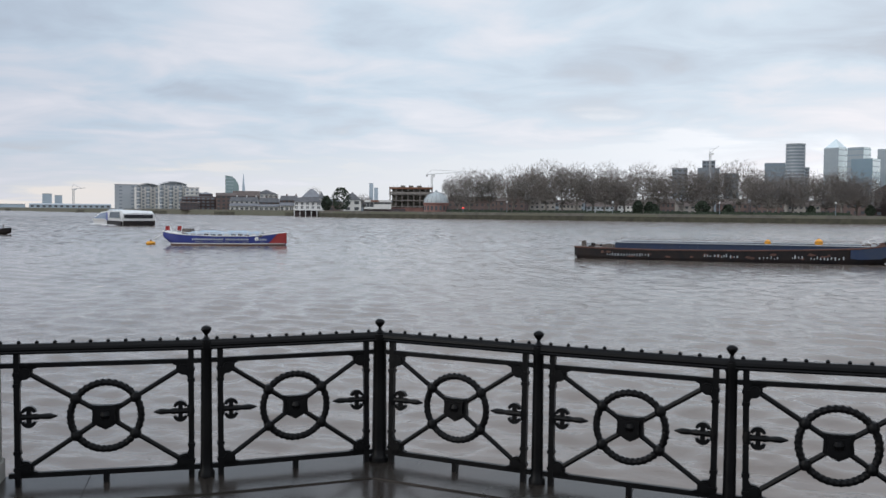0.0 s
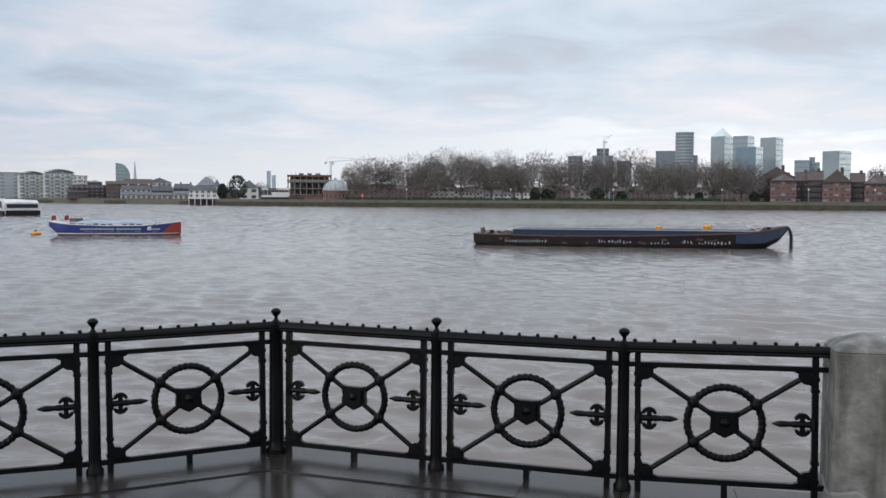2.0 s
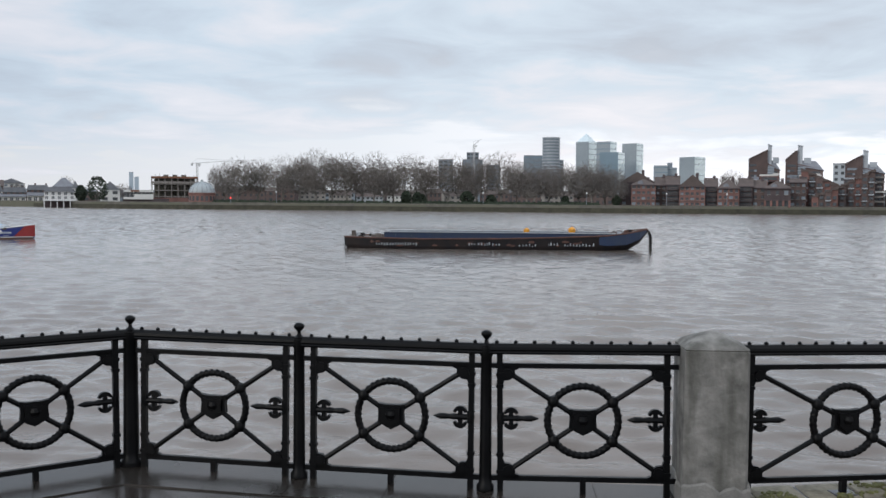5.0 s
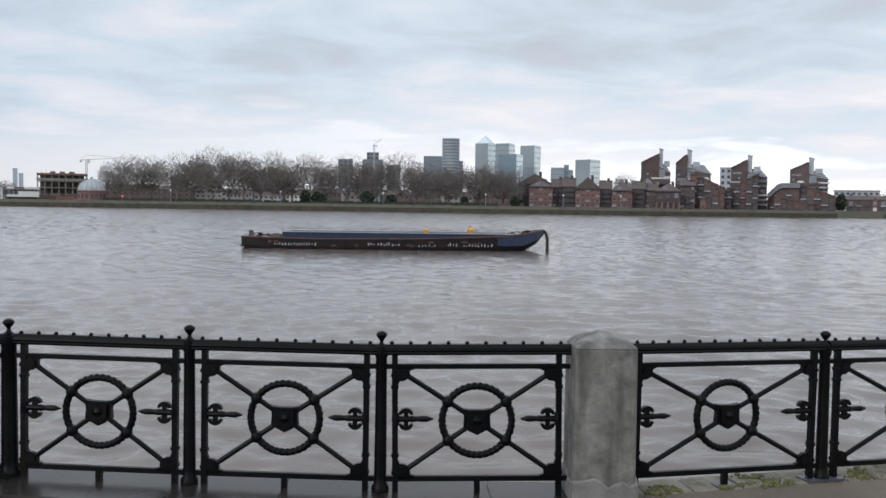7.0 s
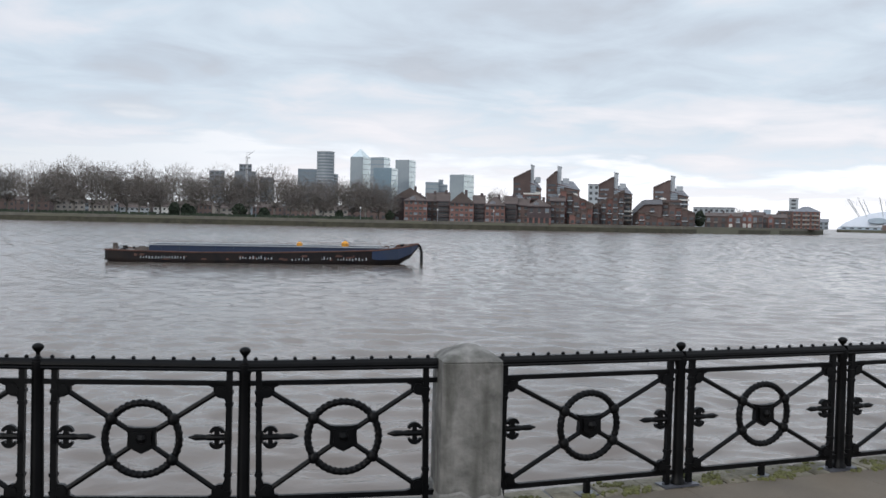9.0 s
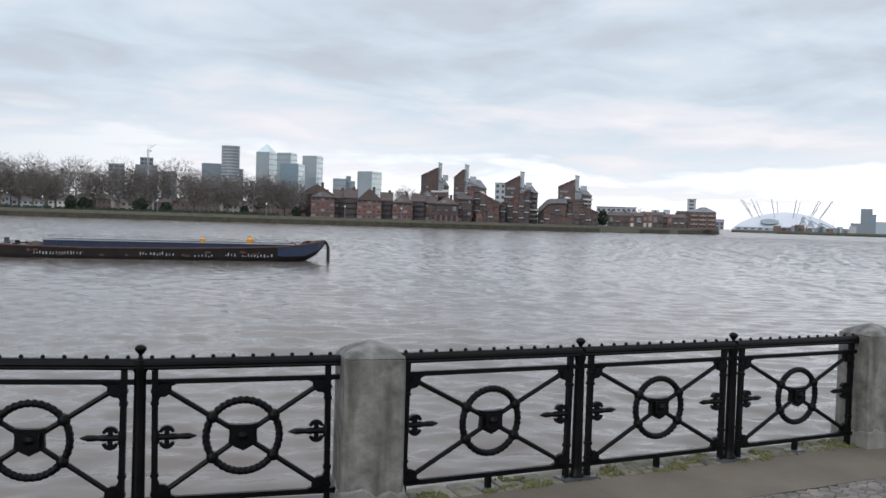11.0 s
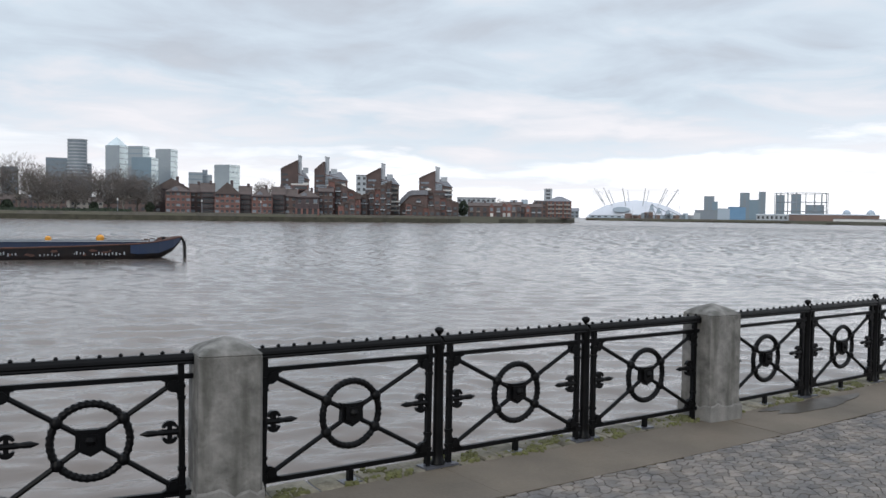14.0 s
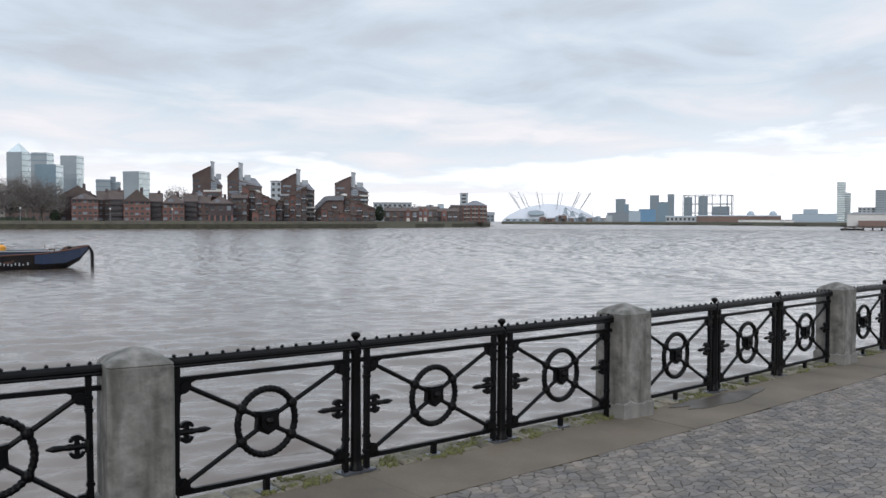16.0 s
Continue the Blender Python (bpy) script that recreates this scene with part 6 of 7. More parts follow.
def riverside_works():
    """A jumble of frames, hoppers and sheds on the peninsula's edge."""
    rnd = random.Random(77)
    head, w = mid(-57.2, -61.4, 1300)
    ob = thing("riverside_works", facing(head, 1300, SHORE), "hazy jumble of industrial frames, hoppers and sheds", "works")
    for i in range(16):
        x = rnd.uniform(-w / 2, w / 2)
        part("shed", Shape().box(x - rnd.uniform(2, 7), x + rnd.uniform(2, 7), 0, 10, 0, rnd.uniform(3, 9)), rnd.choice((HAZE_BLUE, PALE_GREY, SHED_BROWN, TOWER_DARK)), ob)
    for x, z in ((-w * 0.18, 20), (-w * 0.08, 15), (w * 0.05, 12)):
        f = Shape()
        for a, b in (((x - 7, 0), (x, z)), ((x + 7, 0), (x, z)), ((x - 3.5, z / 2), (x + 3.5, z / 2)), ((x, z), (x + 14, z * 0.45))):
            f.tube((a[0], -2, a[1]), (b[0], -2, b[1]), 0.45, 0.45, 5)
        part("hopper_frame", f, TOWER_DARK, ob, "dark conveyor frame")
        part("hopper", Shape().box(x - 2, x + 2, -4, 0, z * 0.55, z * 0.9, taper=1.2), HAZE_BLUE, ob)
    for x in (-w * 0.45, w * 0.22, w * 0.42):
        part("lamp_mast", Shape().tube((x, 0, 0), (x, 0, 17), 0.2, 0.12, 5), MAST, ob)


riverside_works()
span("apartment_tower", -61.6, -62.2, 1800, 18, 44, TOWER_DARK, "dark stepped apartment tower beyond the bend", glass=TOWER_GLASS, storeys=10, bays=3, category="tower")
span("apartment_tower", -62.1, -62.4, 1800, 18, 34, TOWER_GLASS, "lower step of a dark tower", storeys=0, category="tower")
span("apartment_block", -61.1, -62.6, 1700, 18, 17, TOWER_DARK, "low dark flats beyond the bend", storeys=0)
span("apartment_tower", -63.65, -64.2, 1800, 18, 51, TOWER_DARK, "dark apartment tower beyond the bend", glass=TOWER_GLASS, storeys=12, bays=2, category="tower")
span("apartment_tower", -64.1, -64.8, 1800, 18, 38, TOWER_GLASS, "teal glass apartment tower", glass=TOWER_GLASS, storeys=8, bays=4, category="tower")
span("apartment_tower", -64.7, -65.1, 1800, 18, 53, TOWER_DARK, "dark apartment tower beyond the bend", glass=TOWER_GLASS, storeys=12, bays=2, category="tower")
span("warehouse", -63.0, -64.0, 1600, 18, 22, BLUE_SHED, "blue-clad riverside works beyond the bend", storeys=0)
span("warehouse", -62.4, -63.1, 1600, 18, 19, HAZE_BLUE, "grey riverside works beyond the bend", storeys=0)
span("warehouse", -57.8, -61.2, 1350, 18, 6, SHED_BROWN, "low jumble of riverside sheds", storeys=1, bays=9)
span("warehouse", -54.8, -57.6, 1350, 18, 4.5, HAZE_BLUE, "low grey riverside sheds beyond the bend", storeys=1, bays=7)


def gas_holder():
    head, w = mid(-65.6, -68.5, 1500)
    ob = thing("gas_holder", facing(head, 1500, SHORE), "skeletal iron gas holder frame", "gas holder")
    r = w / 2
    n = 18
    for i in range(n):
        a = 2 * math.pi * i / n
        b = 2 * math.pi * (i + 1) / n
        p, q = (r * math.cos(a), r * math.sin(a)), (r * math.cos(b), r * math.sin(b))
        part("column", Shape().tube((*p, 0), (*p, 42), 0.5, 0.5, 5), TOWER_DARK, ob)
        for z in (14, 28, 41.5):
            part("girder", Shape().tube((*p, z), (*q, z), 0.4, 0.4, 4), TOWER_DARK, ob)


gas_holder()
for h0, h1, z1 in ((-65.65, -66.15, 40), (-66.5, -67.05, 41), (-67.3, -68.3, 25)):
    span("apartment_tower", h0, h1, 1800, 18, z1 * 1.18, TOWER_DARK, "grey apartment tower seen through the gas holder", glass=TOWER_GLASS, storeys=8, bays=2, category="tower")
span("warehouse", -64.6, -66.6, 1250, 25, 8.0, PALE_GREY, "long pale-roofed riverside warehouse", storeys=1, bays=8, roof="gable", roof_mat=PALE_GREY, roof_h=1.2)
span("warehouse", -66.4, -71.2, 1200, 25, 8.5, SHED_BROWN, "long rusty-brown riverside warehouse", storeys=0, roof="gable", roof_mat=PALE_GREY, roof_h=1.2)
span("warehouse", -68.8, -71.9, 1050, 12, 3.5, RENDER_WHITE, "low white riverside shed by the bend", storeys=0)
span("apartment_block", -72.4, -73.2, 2200, 18, 29, HAZE_BLUE, "hazy grey block beyond the river bend", storeys=0)
span("apartment_block", -71.8, -74.4, 2100, 18, 18, HAZE_BLUE, "hazy low blocks beyond the river bend", storeys=0)
for h in (-69.5, -70.75):
    d = thing("storage_dome", facing(h, 2200, SHORE), "hazy grey domed storage tank", "tank")
    part("shell", Shape().lathe([(9, 0), (9, 14), (8, 19), (5, 23), (1, 25)], 16), HAZE_BLUE, d, smooth=True)
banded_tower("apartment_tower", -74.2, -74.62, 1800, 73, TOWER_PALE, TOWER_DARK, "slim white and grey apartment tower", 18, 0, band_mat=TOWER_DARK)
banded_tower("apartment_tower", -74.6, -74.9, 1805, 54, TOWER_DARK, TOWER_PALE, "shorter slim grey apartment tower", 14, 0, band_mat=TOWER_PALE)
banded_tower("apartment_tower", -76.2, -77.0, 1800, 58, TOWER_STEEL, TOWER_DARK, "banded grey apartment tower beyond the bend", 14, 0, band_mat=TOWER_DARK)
span("apartment_block", -75.3, -76.4, 1800, 18, 27, PALE_GREY, "pale grey flats beyond the bend", storeys=5, bays=5)


def jetty():
    head, w = mid(-74.6, -78.5, 470)
    ob = thing("river_jetty", facing(head, 470, WATER), "working jetty with white sheds and dark piles", "jetty")
    part("deck", Shape().box(-w / 2, w / 2, 0, 14, 1.2, 2.0), DECK, ob)
    for x in np.linspace(-w / 2 + 0.5, w / 2 - 0.5, 9):
        part("pile", Shape().tube((x, 0.4, -4), (x, 0.4, 2.2), 0.35, 0.35, 8), HULL_BLACK, ob)
    part("shed", Shape().box(-w / 2 + 1, w / 2, 5, 13, 2.0, 7.6), RENDER_WHITE, ob, "white shed")
    part("shed_roof", Shape().prism([(-w / 2 + 0.5, 7.6), (w / 2, 7.6), (w / 2, 8.4), (-w / 2 + 4, 8.6)], 4.6, 13.4), PALE_GREY, ob)
    part("dark_plant", Shape().box(-w / 2 + 6, w / 2 - 4, 1, 4.5, 2.0, 4.6), SHED_BROWN, ob)
    part("pontoon", Shape().box(-w / 2 - 1.5, -w / 2 + 8, -4, 0, -0.3, 0.9), HULL_BLACK, ob)


jetty()


# a thick belt of roofs behind the park and the wharves
rnd = random.Random(31)
h = 13.0
while h > -54.0:
    step = rnd.uniform(1.0, 2.2)
    far_ = 690 + rnd.uniform(0, 60) if h > -47 else 760
    m_ = rnd.choice((BRICK_BROWN, BRICK_BROWN, CONC_FAR, BRICK_DARK, TOWER_DARK))
    span("terraced_house", h, h - step - 0.1, far_, 12, rnd.uniform(9.0, 13.0) if -28 < h < -3 else rnd.uniform(5.5, 9.0), m_, "row of distant houses behind the riverside", storeys=2, bays=6, roof="gable", roof_mat=rnd.choice((TILE, SLATE)), roof_h=rnd.uniform(1.5, 3.0))
    h -= step


def park_edge():
    """A clipped dark hedge and iron fence along the promenade."""
    rnd = random.Random(17)
    hedge = Shape()
    for (h0, d0), (h1, d1) in zip(BANK, BANK[1:]):
        if h0 > -2 or h1 < -29:
            continue
        for i in range(220):
            t = rnd.random()
            p = polar(h0 + (h1 - h0) * t, d0 + (d1 - d0) * t + 8 + rnd.uniform(-1, 1))
            s = rnd.uniform(0.4, 1.0)
            hedge.box(p.x - s, p.x + s, p.y - s, p.y + s, SHORE - 0.1, SHORE + rnd.uniform(0.5, 1.9), taper=0.6)
    setting("hedge", hedge, EVERGREEN, "dark straggling hedge along the park edge", "hedge", kind="stuff")


park_edge()


def park_lamp(head, dist):
    ob = thing("street_lamp", facing(head, dist, SHORE), "slim lamp post on the far promenade", "street lamp", "promenade lamps")
    part("post", Shape().tube((0, 0, 0), (0, 0, 5.2), 0.14, 0.09, 6), TOWER_DARK, ob)
    part("lantern", Shape().lathe([(0.12, 5.2), (0.34, 5.5), (0.34, 5.9), (0.05, 6.2)], 8), FRAME_WHITE, ob)


for h, d in ((-7.0, 453), (-13.5, 437), (-19.8, 426), (-26.2, 419), (-31.0, 421), (-34.5, 425), (-38.0, 436), (-43.0, 458)):
    park_lamp(h, d)


# ---------------------------------------------------------------- trees
def bare_tree(seed, height, wide):
    """A winter plane tree: trunk, limbs that fan out to fill the crown, and a haze of twigs. Gives two shapes."""
    rng = np.random.default_rng(seed)
    base, mid_z = height * 0.18, height * 0.57
    lobes = [(0, 0, mid_z, wide * 0.45, height * 0.41)]
    for i in range(7):
        a = 6.283 * (i + rng.random()) / 7
        lobes.append((math.cos(a) * wide * 0.26, math.sin(a) * wide * 0.26, height * rng.uniform(0.34, 0.70), wide * 0.24, height * rng.uniform(0.17, 0.25)))
    goals = []
    while len(goals) < 760:
        x, y, z, r, h = lobes[rng.integers(len(lobes))]
        u = rng.normal(size=3)
        u /= np.linalg.norm(u)
        k = 0.95 * rng.random() ** 0.42
        p = np.array([x + u[0] * r * k, y + u[1] * r * k, z + u[2] * h * k])
        if base < p[2] < height:
            goals.append(p)
    goals.sort(key=lambda p: np.linalg.norm(p - np.array([0, 0, base])))
    nodes = [np.array([0.15 * math.sin(i), 0.1 * math.cos(i * 2), height * 0.05 * i]) for i in range(7)]
    parent, weight = [max(0, i - 1) for i in range(7)], [0.0] * 7
    for g in goals:
        a = np.array(nodes)
        d = a - g
        cost = np.sqrt((d ** 2).sum(1)) + np.maximum(0, a[:, 2] - g[2]) * 1.5 + np.where(np.arange(len(a)) < 3, 50, 0)
        k = int(cost.argmin())
        dist = np.linalg.norm(nodes[k] - g)
        steps = max(1, int(dist / 1.6))
        start = nodes[k]
        for i in range(1, steps + 1):
            t = i / steps
            q = start + (g - start) * t
            q = q + np.array([0, 0, 0.5 * math.sin(t * math.pi) * dist * 0.15]) + rng.normal(size=3) * 0.12
            nodes.append(q)
            parent.append(k)
            weight.append(0.0)
            k = len(nodes) - 1
        weight[k] += 1
    for i in range(len(nodes) - 1, 0, -1):
        weight[parent[i]] += weight[i]
    wood, twigs = Shape(), Shape()
    for i in range(1, len(nodes)):
        r0, r1 = (0.034 + 0.0165 * weight[j] ** 0.52 for j in (parent[i], i))
        if i < 7:
            r0, r1 = height * 0.023 - 0.022 * (i - 1), height * 0.023 - 0.022 * i
        s, n = (wood, 6) if weight[i] > 6 else (twigs, 3)
        s.tube(nodes[parent[i]], nodes[i], min(r0, r1 * 1.3), r1, n, False)
        if weight[i] <= 4:
            for _ in range(7):
                out = rng.normal(size=3) * 1.1 + (nodes[i] - nodes[parent[i]]) / 1.6
                out[2] += 0.25
                tip = nodes[i] + out / np.linalg.norm(out) * rng.uniform(0.6, 1.4)
                side = np.cross(out, rng.normal(size=3))
                side *= 0.034 / np.linalg.norm(side)
                twigs.add([nodes[i] - side, nodes[i] + side, tip + side * 0.5, tip - side * 0.5], [(0, 1, 2, 3)])
    # the finest twigs fill the crown evenly to a rounded outline
    for _ in range(2600):
        x, y, z, r, h = lobes[0] if rng.random() < 0.55 else lobes[rng.integers(1, len(lobes))]
        u = rng.normal(size=3)
        u /= np.linalg.norm(u)
        k = rng.random() ** 0.42
        p = np.array([x + u[0] * r * k, y + u[1] * r * k, z + u[2] * h * k])
        if p[2] < base * 1.15:
            continue
        out = u + rng.normal(size=3) * 0.7 + np.array([0, 0, 0.35])
        out *= rng.uniform(0.8, 1.9) / np.linalg.norm(out)
        side = np.cross(out, rng.normal(size=3))
        side *= 0.050 / np.linalg.norm(side)
        twigs.add([p - side, p + side, p + out + side * 0.5, p + out - side * 0.5], [(0, 1, 2, 3)])
    return wood, twigs


KINDS = []
for seed, wide in ((1, 19), (5, 22), (9, 17), (14, 21), (21, 18)):
    wood, twigs = bare_tree(seed, 22.0, wide)
    KINDS.append((wood.mesh("trunk", BARK), twigs.mesh("crown", TWIG)))


def plant_tree(i, head, dist, height):
    m = facing(head, dist, SHORE - 0.1, (i * 67) % 360) @ Matrix.Diagonal((height / 19.6, height / 19.6, height / 19.6, 1))
    ob = thing("bare_tree", m, "tall bare winter plane tree in the riverside park", "tree", "bare park trees")
    w, t = KINDS[i % len(KINDS)]
    part("trunk", w, BARK, ob)
    part("crown", t, TWIG, ob, "grey-brown leafless twigs")


TREES = [(-3.9, 480, 19), (-4.7, 500, 22), (-5.9, 505, 22), (-7.4, 470, 22.5), (-8.4, 500, 23), (-9.4, 462, 25.0), (-10.4, 480, 23), (-11.3, 460, 23), (-12.3, 490, 22), (-13.0, 456, 23.5), (-14.2, 480, 21), (-15.3, 452, 22.8), (-16.3, 470, 20),
         (-17.6, 450, 23.0), (-18.6, 480, 20), (-19.4, 448, 21.5), (-20.9, 444, 23.4), (-21.9, 470, 20), (-23.0, 442, 19.8), (-23.9, 465, 19), (-24.8, 440, 18.8), (-25.7, 455, 18), (-26.5, 436, 19.6), (-27.3, 445, 18.5), (-27.9, 436, 16),
         (-13.6, 530, 20), (-22.5, 530, 18), (-34.8, 490, 17), (-49.2, 620, 12), (5.0, 640, 15), (7.6, 700, 12), (1.9, 560, 10)]
for i, (h, d, z) in enumerate(TREES):
    plant_tree(i, h, d, z)


def evergreen(head, dist, height, wide):
    """A dark leafy tree or bush: a stem and a crown of small leaf clumps."""
    rnd = random.Random(int(head * 100))
    ob = thing("evergreen_tree", facing(head, dist, SHORE - 0.1), "dark green leafy tree among bare ones", "tree", "evergreens")
    part("trunk", Shape().tube((0, 0, 0), (0, 0, height * 0.5), 0.3, 0.15, 6), BARK, ob)
    crown = Shape()
    for i in range(900):
        z = rnd.random()
        r = wide / 2 * (1 - abs(z - 0.45) ** 1.6 * 1.7) * (0.55 + 0.5 * rnd.random())
        a = rnd.random() * 6.283
        c = Vector((r * math.cos(a), r * math.sin(a), height * (0.12 + 0.88 * z)))
        s = 0.25 + 0.35 * rnd.random()
        u = Vector((rnd.uniform(-1, 1), rnd.uniform(-1, 1), rnd.uniform(-1, 1))).normalized() * s
        w = u.orthogonal().normalized() * s
        crown.add([c - u, c + w, c + u, c - w], [(0, 1, 2, 3)])
    part("crown", crown, EVERGREEN, ob)


for h, d, z, w in ((3.35, 520, 13.5, 11.5), (4.25, 530, 9, 6), (-15.0, 440, 6.5, 5), (-15.7, 442, 6, 5), (-16.0, 445, 5, 4), (-18.8, 440, 6.5, 7), (-20.3, 440, 5, 5), (-24.9, 438, 4.5, 4), (-47.0, 515, 9, 6), (-28.0, 434, 5, 4)):
    evergreen(h, d, z, w)


# ---------------------------------------------------------------- paving
def inside_bay(x, y, edge):
    """Whether a point lies on the land side of the railing by at least edge."""
    pts = [Vector(POSTS[k]) for k in LINE]
    for p, q in zip(pts, pts[1:]):
        if p.x <= x <= q.x:
            d = (q - p).normalized()
            return (x - p.x) * -d.y + (y - p.y) * d.x < -edge
    return True


def coping_stones():
    """Old rough stones under the railing, worn and mossy outside the bay, wet and smooth within it."""
    line_out, line_in = offset_line(0.24), offset_line(-0.40)
    mossy_out, mossy_in = offset_line(0.23), offset_line(-0.085)
    rnd = random.Random(2)
    for i in range(len(LINE) - 1):
        if i < LINE.index("b"):
            a0, a1, b0, b1 = line_out[i], line_out[i + 1], line_in[i], line_in[i + 1]
            for j in range(2):
                t0, t1 = (j + 0.004) / 2, (j + 1 - 0.004) / 2
                lift = rnd.uniform(0, 0.006)
                s = Shape().slab([tuple(a0.lerp(a1, t0)), tuple(a0.lerp(a1, t1)), tuple(b0.lerp(b1, t1)), tuple(b0.lerp(b1, t0))][::-1], lambda x, y: lie(x, y) - 0.34, lambda x, y: lie(x, y) - 0.004 + lift)
                part("coping_stone", s, FLAG, floor_ob)
            continue
        a0, a1, b0, b1 = mossy_out[i], mossy_out[i + 1], mossy_in[i], mossy_in[i + 1]
        t = 0.0
        length = (a1 - a0).length
        while t < 1:
            t1 = min(1.0, t + rnd.uniform(0.16, 0.42) / length)
            top = rnd.uniform(-0.006, 0.012)
            ring = []
            for k in range(12):
                u, v = ((k / 4, 0), (1, (k - 4) / 2), ((10 - k) / 4, 1), (0, (12 - k) / 2))[0 if k < 4 else 1 if k < 6 else 2 if k < 10 else 3]
                f = t + (t1 - t) * (0.03 + 0.94 * u) + rnd.uniform(-0.008, 0.008) / length
                p = a0.lerp(a1, f).lerp(b0.lerp(b1, f), 0.02 + 0.95 * v + rnd.uniform(-0.03, 0.03))
                ring.append(p)
            c = sum(ring, Vector((0, 0))) / 12
            s = Shape().loft([[(p.x, p.y, lie(p.x, p.y) + z) for p in (r.lerp(c, shrink) for r in ring)] for shrink, z in ((0.0, -0.05), (0.02, top - 0.010), (0.10, top), (0.55, top + rnd.uniform(0, 0.006)))], close=True)
            s.f.append(tuple(range(36, 48)))
            part("coping_stone", s, MOSSY, floor_ob, smooth=True)
            t = t1
    moss = Shape()
    lo, li = offset_line(0.20), offset_line(-0.09)
    for i in range(LINE.index("b"), len(LINE) - 1):
        for j in range(26):
            t = rnd.random()
            t = t if rnd.random() < 0.6 else (0.16 + 0.12 * rnd.random() if rnd.random() < 0.5 else 0.84 - 0.1 * rnd.random())
            c = lo[i].lerp(lo[i + 1], t).lerp(li[i].lerp(li[i + 1], t), rnd.random() ** 0.6)
            for _ in range(rnd.randint(4, 13)):
                w = rnd.uniform(0.008, 0.026)
                x, y = c.x + rnd.gauss(0, 0.045), c.y + rnd.gauss(0, 0.022)
                turn = rnd.random() * 6.28
                out = [(x + w * rnd.uniform(0.7, 1.25) * math.cos(k * 0.785 + turn), y + w * rnd.uniform(0.7, 1.25) * math.sin(k * 0.785 + turn)) for k in range(8)]
                z = lie(x, y)
                moss.loft([[(px, py, z - 0.012) for px, py in out], [(x + (px - x) * 0.8, y + (py - y) * 0.8, z + w * 0.30 + 0.006) for px, py in out], [(x + (px - x) * 0.15, y + (py - y) * 0.15, z + w * 0.48 + 0.009) for px, py in out]], close=True)
    setting("moss", moss, MOSS, "clumps of yellow-green moss along the quay edge", "moss", smooth=True, kind="stuff")


coping_stones()


def strip_and_flags():
    rnd = random.Random(6)
    li, le = offset_line(-0.088), offset_line(-0.86)
    for i in range(LINE.index("b"), len(LINE) - 1):
        t0, t1 = 0.0015, 0.9985
        lift = rnd.uniform(0, 0.003)
        near, far_ = [], []
        for k in range(13):
            f = t0 + (t1 - t0) * k / 12
            near.append(tuple(le[i].lerp(le[i + 1], f)))
            far_.append(tuple(li[i].lerp(li[i + 1], f) + Vector((0, rnd.uniform(-0.018, 0.012)))))
        s = Shape().slab(near + far_[::-1], lambda x, y: lie(x, y) - 0.06, lambda x, y: lie(x, y) - 0.004 + lift)
        part("paving_strip", s, COPING, floor_ob)
    row = 0
    y = 2.6
    while y < 6.9:
        deep = 0.62
        x = -6.0 + 0.35 * (row % 2)
        while x < 3.6:
            w = rnd.choice((0.75, 0.9, 1.05))
            c = [(x + 0.006, y + 0.006), (x + w - 0.006, y + 0.006), (x + w - 0.006, y + deep - 0.006), (x + 0.006, y + deep - 0.006)]
            if all(inside_bay(px, py, 0.41) for px, py in c) and x + w < 3.4 + (5.4 - y) * 0.1:
                lift = rnd.uniform(0, 0.004)
                part("flagstone", Shape().slab(c, lambda x, y: lie(x, y) - 0.06, lambda x, y: lie(x, y) - 0.006 + lift), FLAG, floor_ob)
            x += w
        y += deep
        row += 1


strip_and_flags()


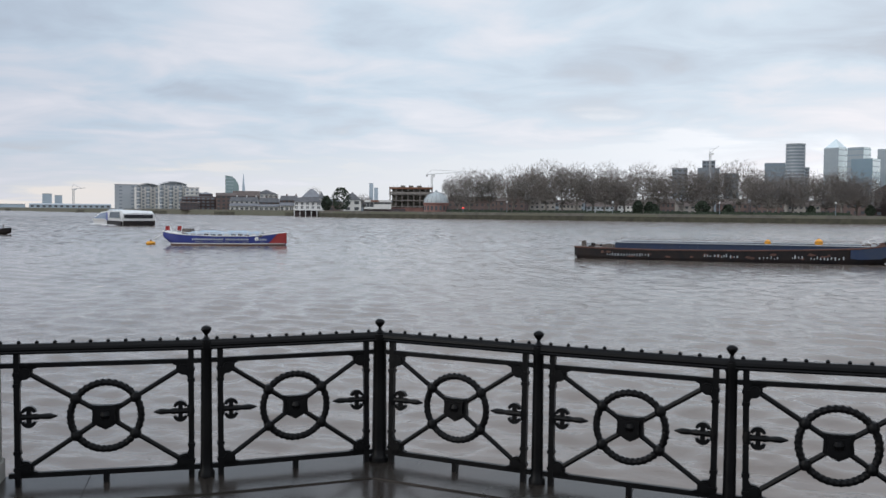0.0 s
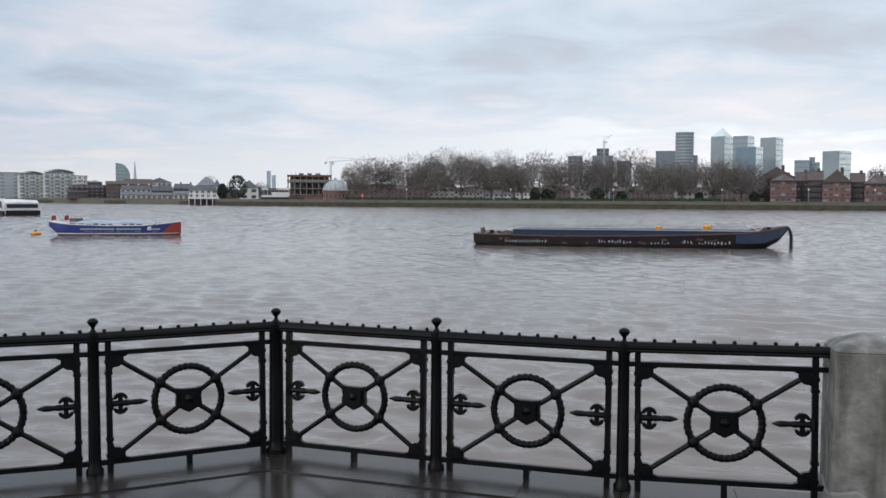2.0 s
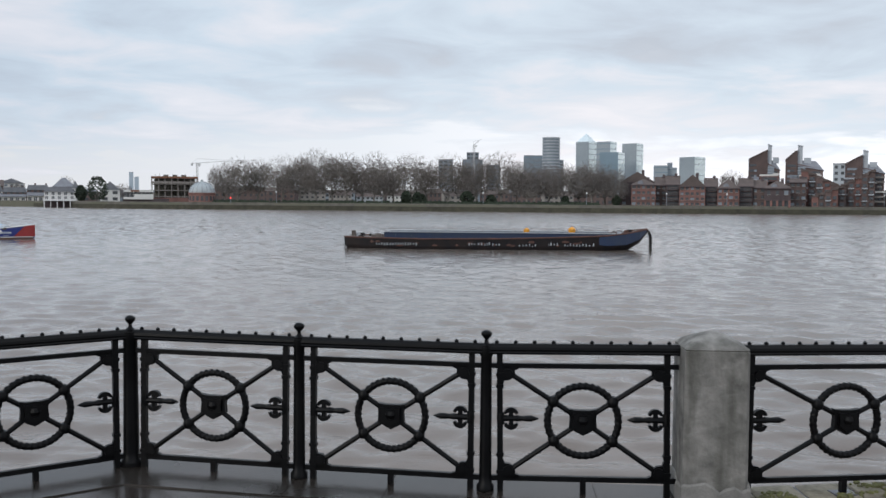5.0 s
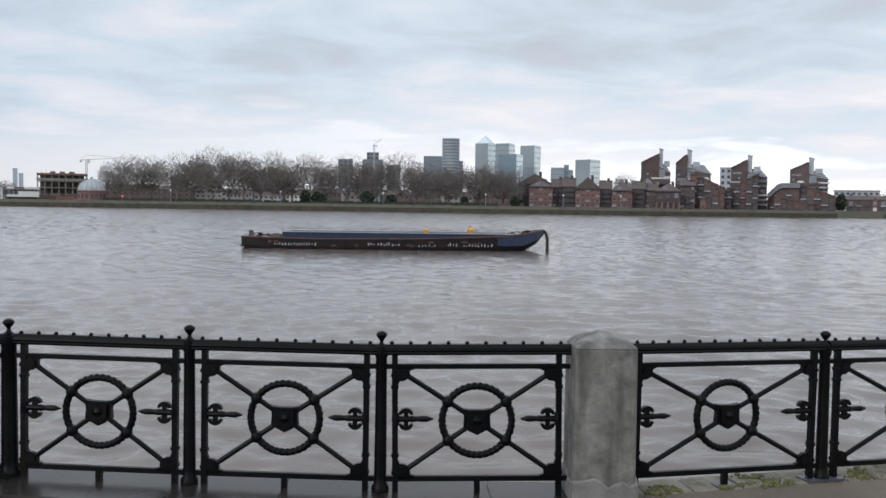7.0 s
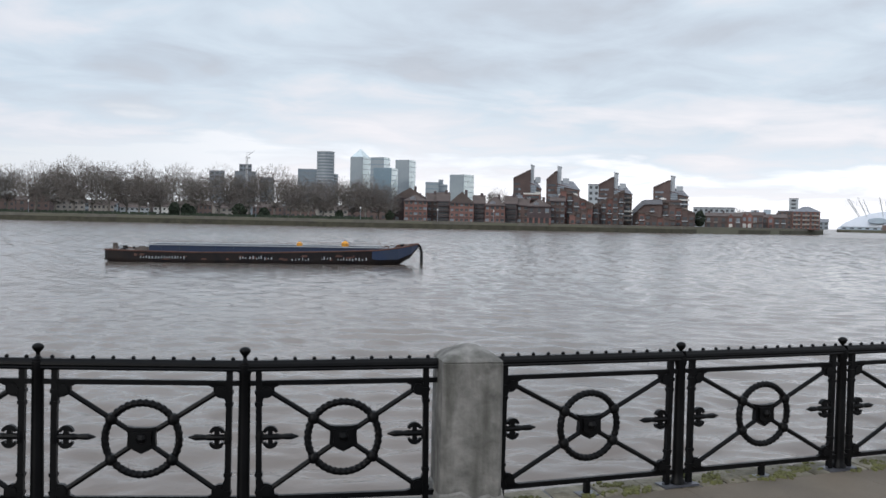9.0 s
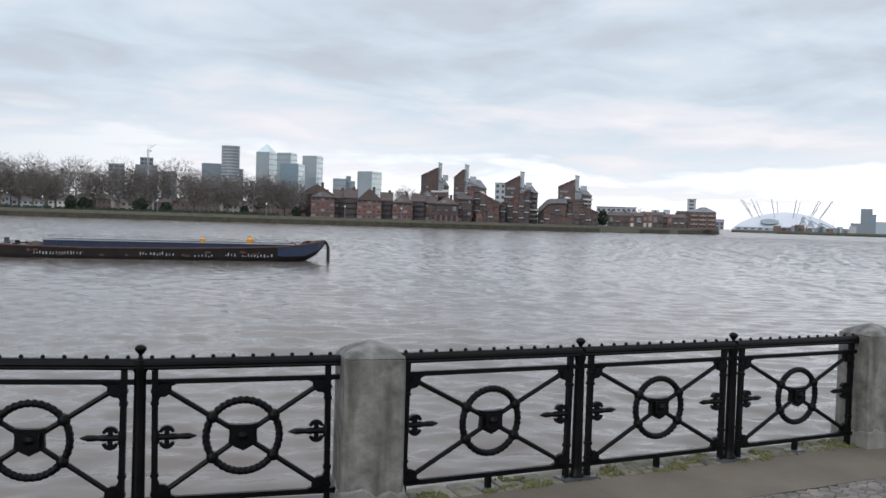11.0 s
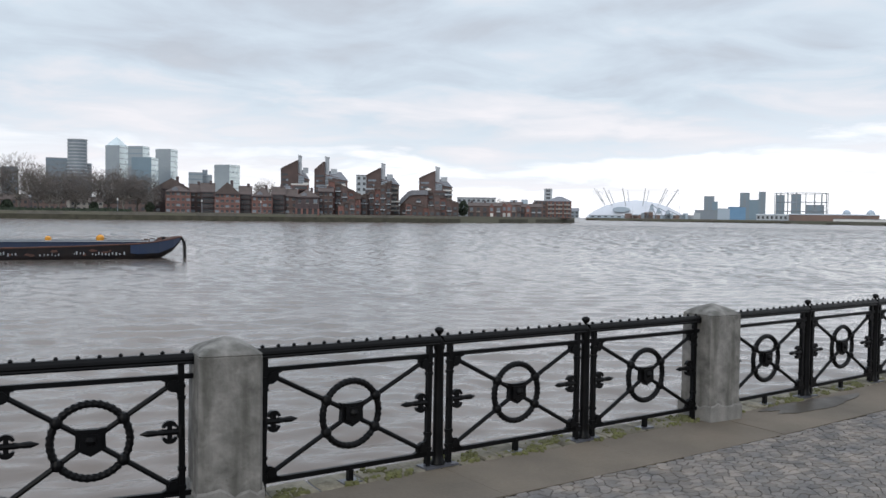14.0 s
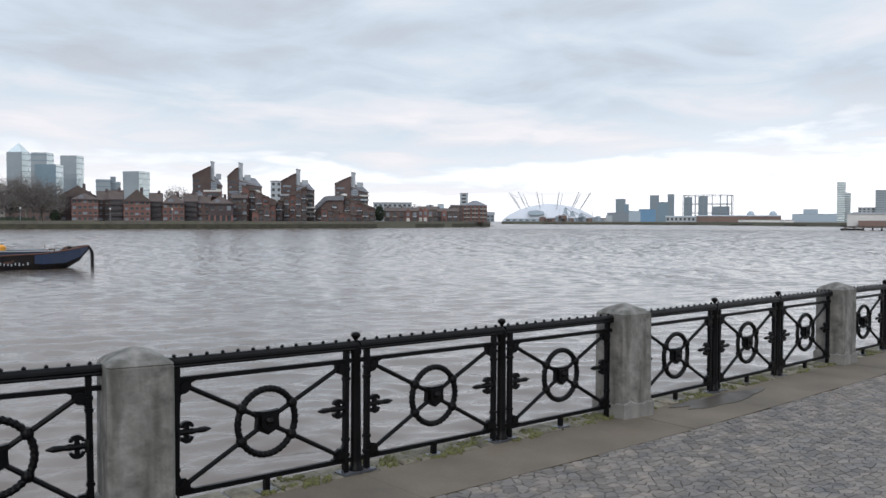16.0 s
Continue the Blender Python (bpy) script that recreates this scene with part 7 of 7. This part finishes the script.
def setts():
    """Worn many-sided granite setts along the walk."""
    rnd = random.Random(12)
    edge = offset_line(-0.88)
    path = edge[LINE.index("b"):]
    cum = [0.0]
    for p, q in zip(path, path[1:]):
        cum.append(cum[-1] + (q - p).length)

    def along(s, v):
        k = 0
        while k < len(path) - 2 and cum[k + 1] < s:
            k += 1
        d = (path[k + 1] - path[k]).normalized()
        return path[k] + d * (s - cum[k]) + Vector((d.y, -d.x)) * v

    w, h = 0.118, 0.074
    corner = {}

    def vertex(a, c):
        """A corner of the net in half widths and third heights, shifted by chance but shared by its stones."""
        if (a, c) not in corner:
            corner[(a, c)] = along(a * w / 2 + rnd.uniform(-0.030, 0.030), max(0.0, c * h / 3 + rnd.uniform(-0.018, 0.018) + 0.02 * math.sin(a * 0.23)))
        return corner[(a, c)]

    bed = Shape()
    for p, q in zip(path, path[1:]):
        bed.slab([tuple(p), (p.x, 2.5), (q.x, 2.5), tuple(q)], lambda x, y: lie(x, y) - 0.05, lambda x, y: lie(x, y) - 0.0085)
    bed.slab([(2.9, 2.5), (2.9, -1.4), (path[-1].x, -1.4), (path[-1].x, 2.5)], lie(0, 0) - 0.05, lie(0, 0) - 0.0085)
    part("sett_bed", bed, JOINT, floor_ob, "grey-brown sandy jointing")
    joined, near = Shape(), 0
    for row in range(int(5.0 / h)):
        for col in range(-10, int(cum[-1] / w) - 1):
            a, c = 2 * col + row % 2, 3 * row + 1
            pts = [vertex(a, c + 2), vertex(a + 1, c + 1), vertex(a + 1, c - 1), vertex(a, c - 2), vertex(a - 1, c - 1), vertex(a - 1, c + 1)]
            mid_ = sum(pts, Vector((0, 0))) / 6
            if mid_.y < -1.2 or mid_.x < 3.0:
                continue
            top = rnd.uniform(-0.003, 0.004)
            vs = []
            for shrink, z in ((0.05, -0.03), (0.05, -0.007 + top), (0.13, 0.001 + top)):
                for p in pts:
                    q = p.lerp(mid_, shrink)
                    vs.append((q.x, q.y, lie(q.x, q.y) + z))
            fs = [(i + 6 * k, (i + 1) % 6 + 6 * k, (i + 1) % 6 + 6 * k + 6, i + 6 * k + 6) for k in range(2) for i in range(6)] + [tuple(range(12, 18))]
            if near < 300 and 5.4 < mid_.x < 9.5 and row < 9:
                part("sett", Shape().add(vs, fs), SETT, floor_ob)
                near += 1
            else:
                joined.add(vs, fs)
    tagged(part("setts", joined, SETT, floor_ob, "grey and brown granite setts"), kind="stuff")


setts()


def puddle():
    rnd = random.Random(5)
    pts = []
    for i in range(48):
        a = i * 0.1309
        r = 1 + 0.16 * math.sin(3 * a + 1) + 0.10 * math.sin(5 * a + 2) + 0.05 * math.sin(11 * a) + rnd.uniform(-0.03, 0.03)
        pts.append((10.35 + 0.85 * r * math.cos(a), 4.10 - 0.12 * math.cos(a) + 0.17 * r * math.sin(a)))
    setting("puddle", Shape().slab(pts, lambda x, y: lie(x, y) - 0.003, lambda x, y: lie(x, y) + 0.005), WET_STONE, "dark wet patch on the paving", "puddle")


puddle()
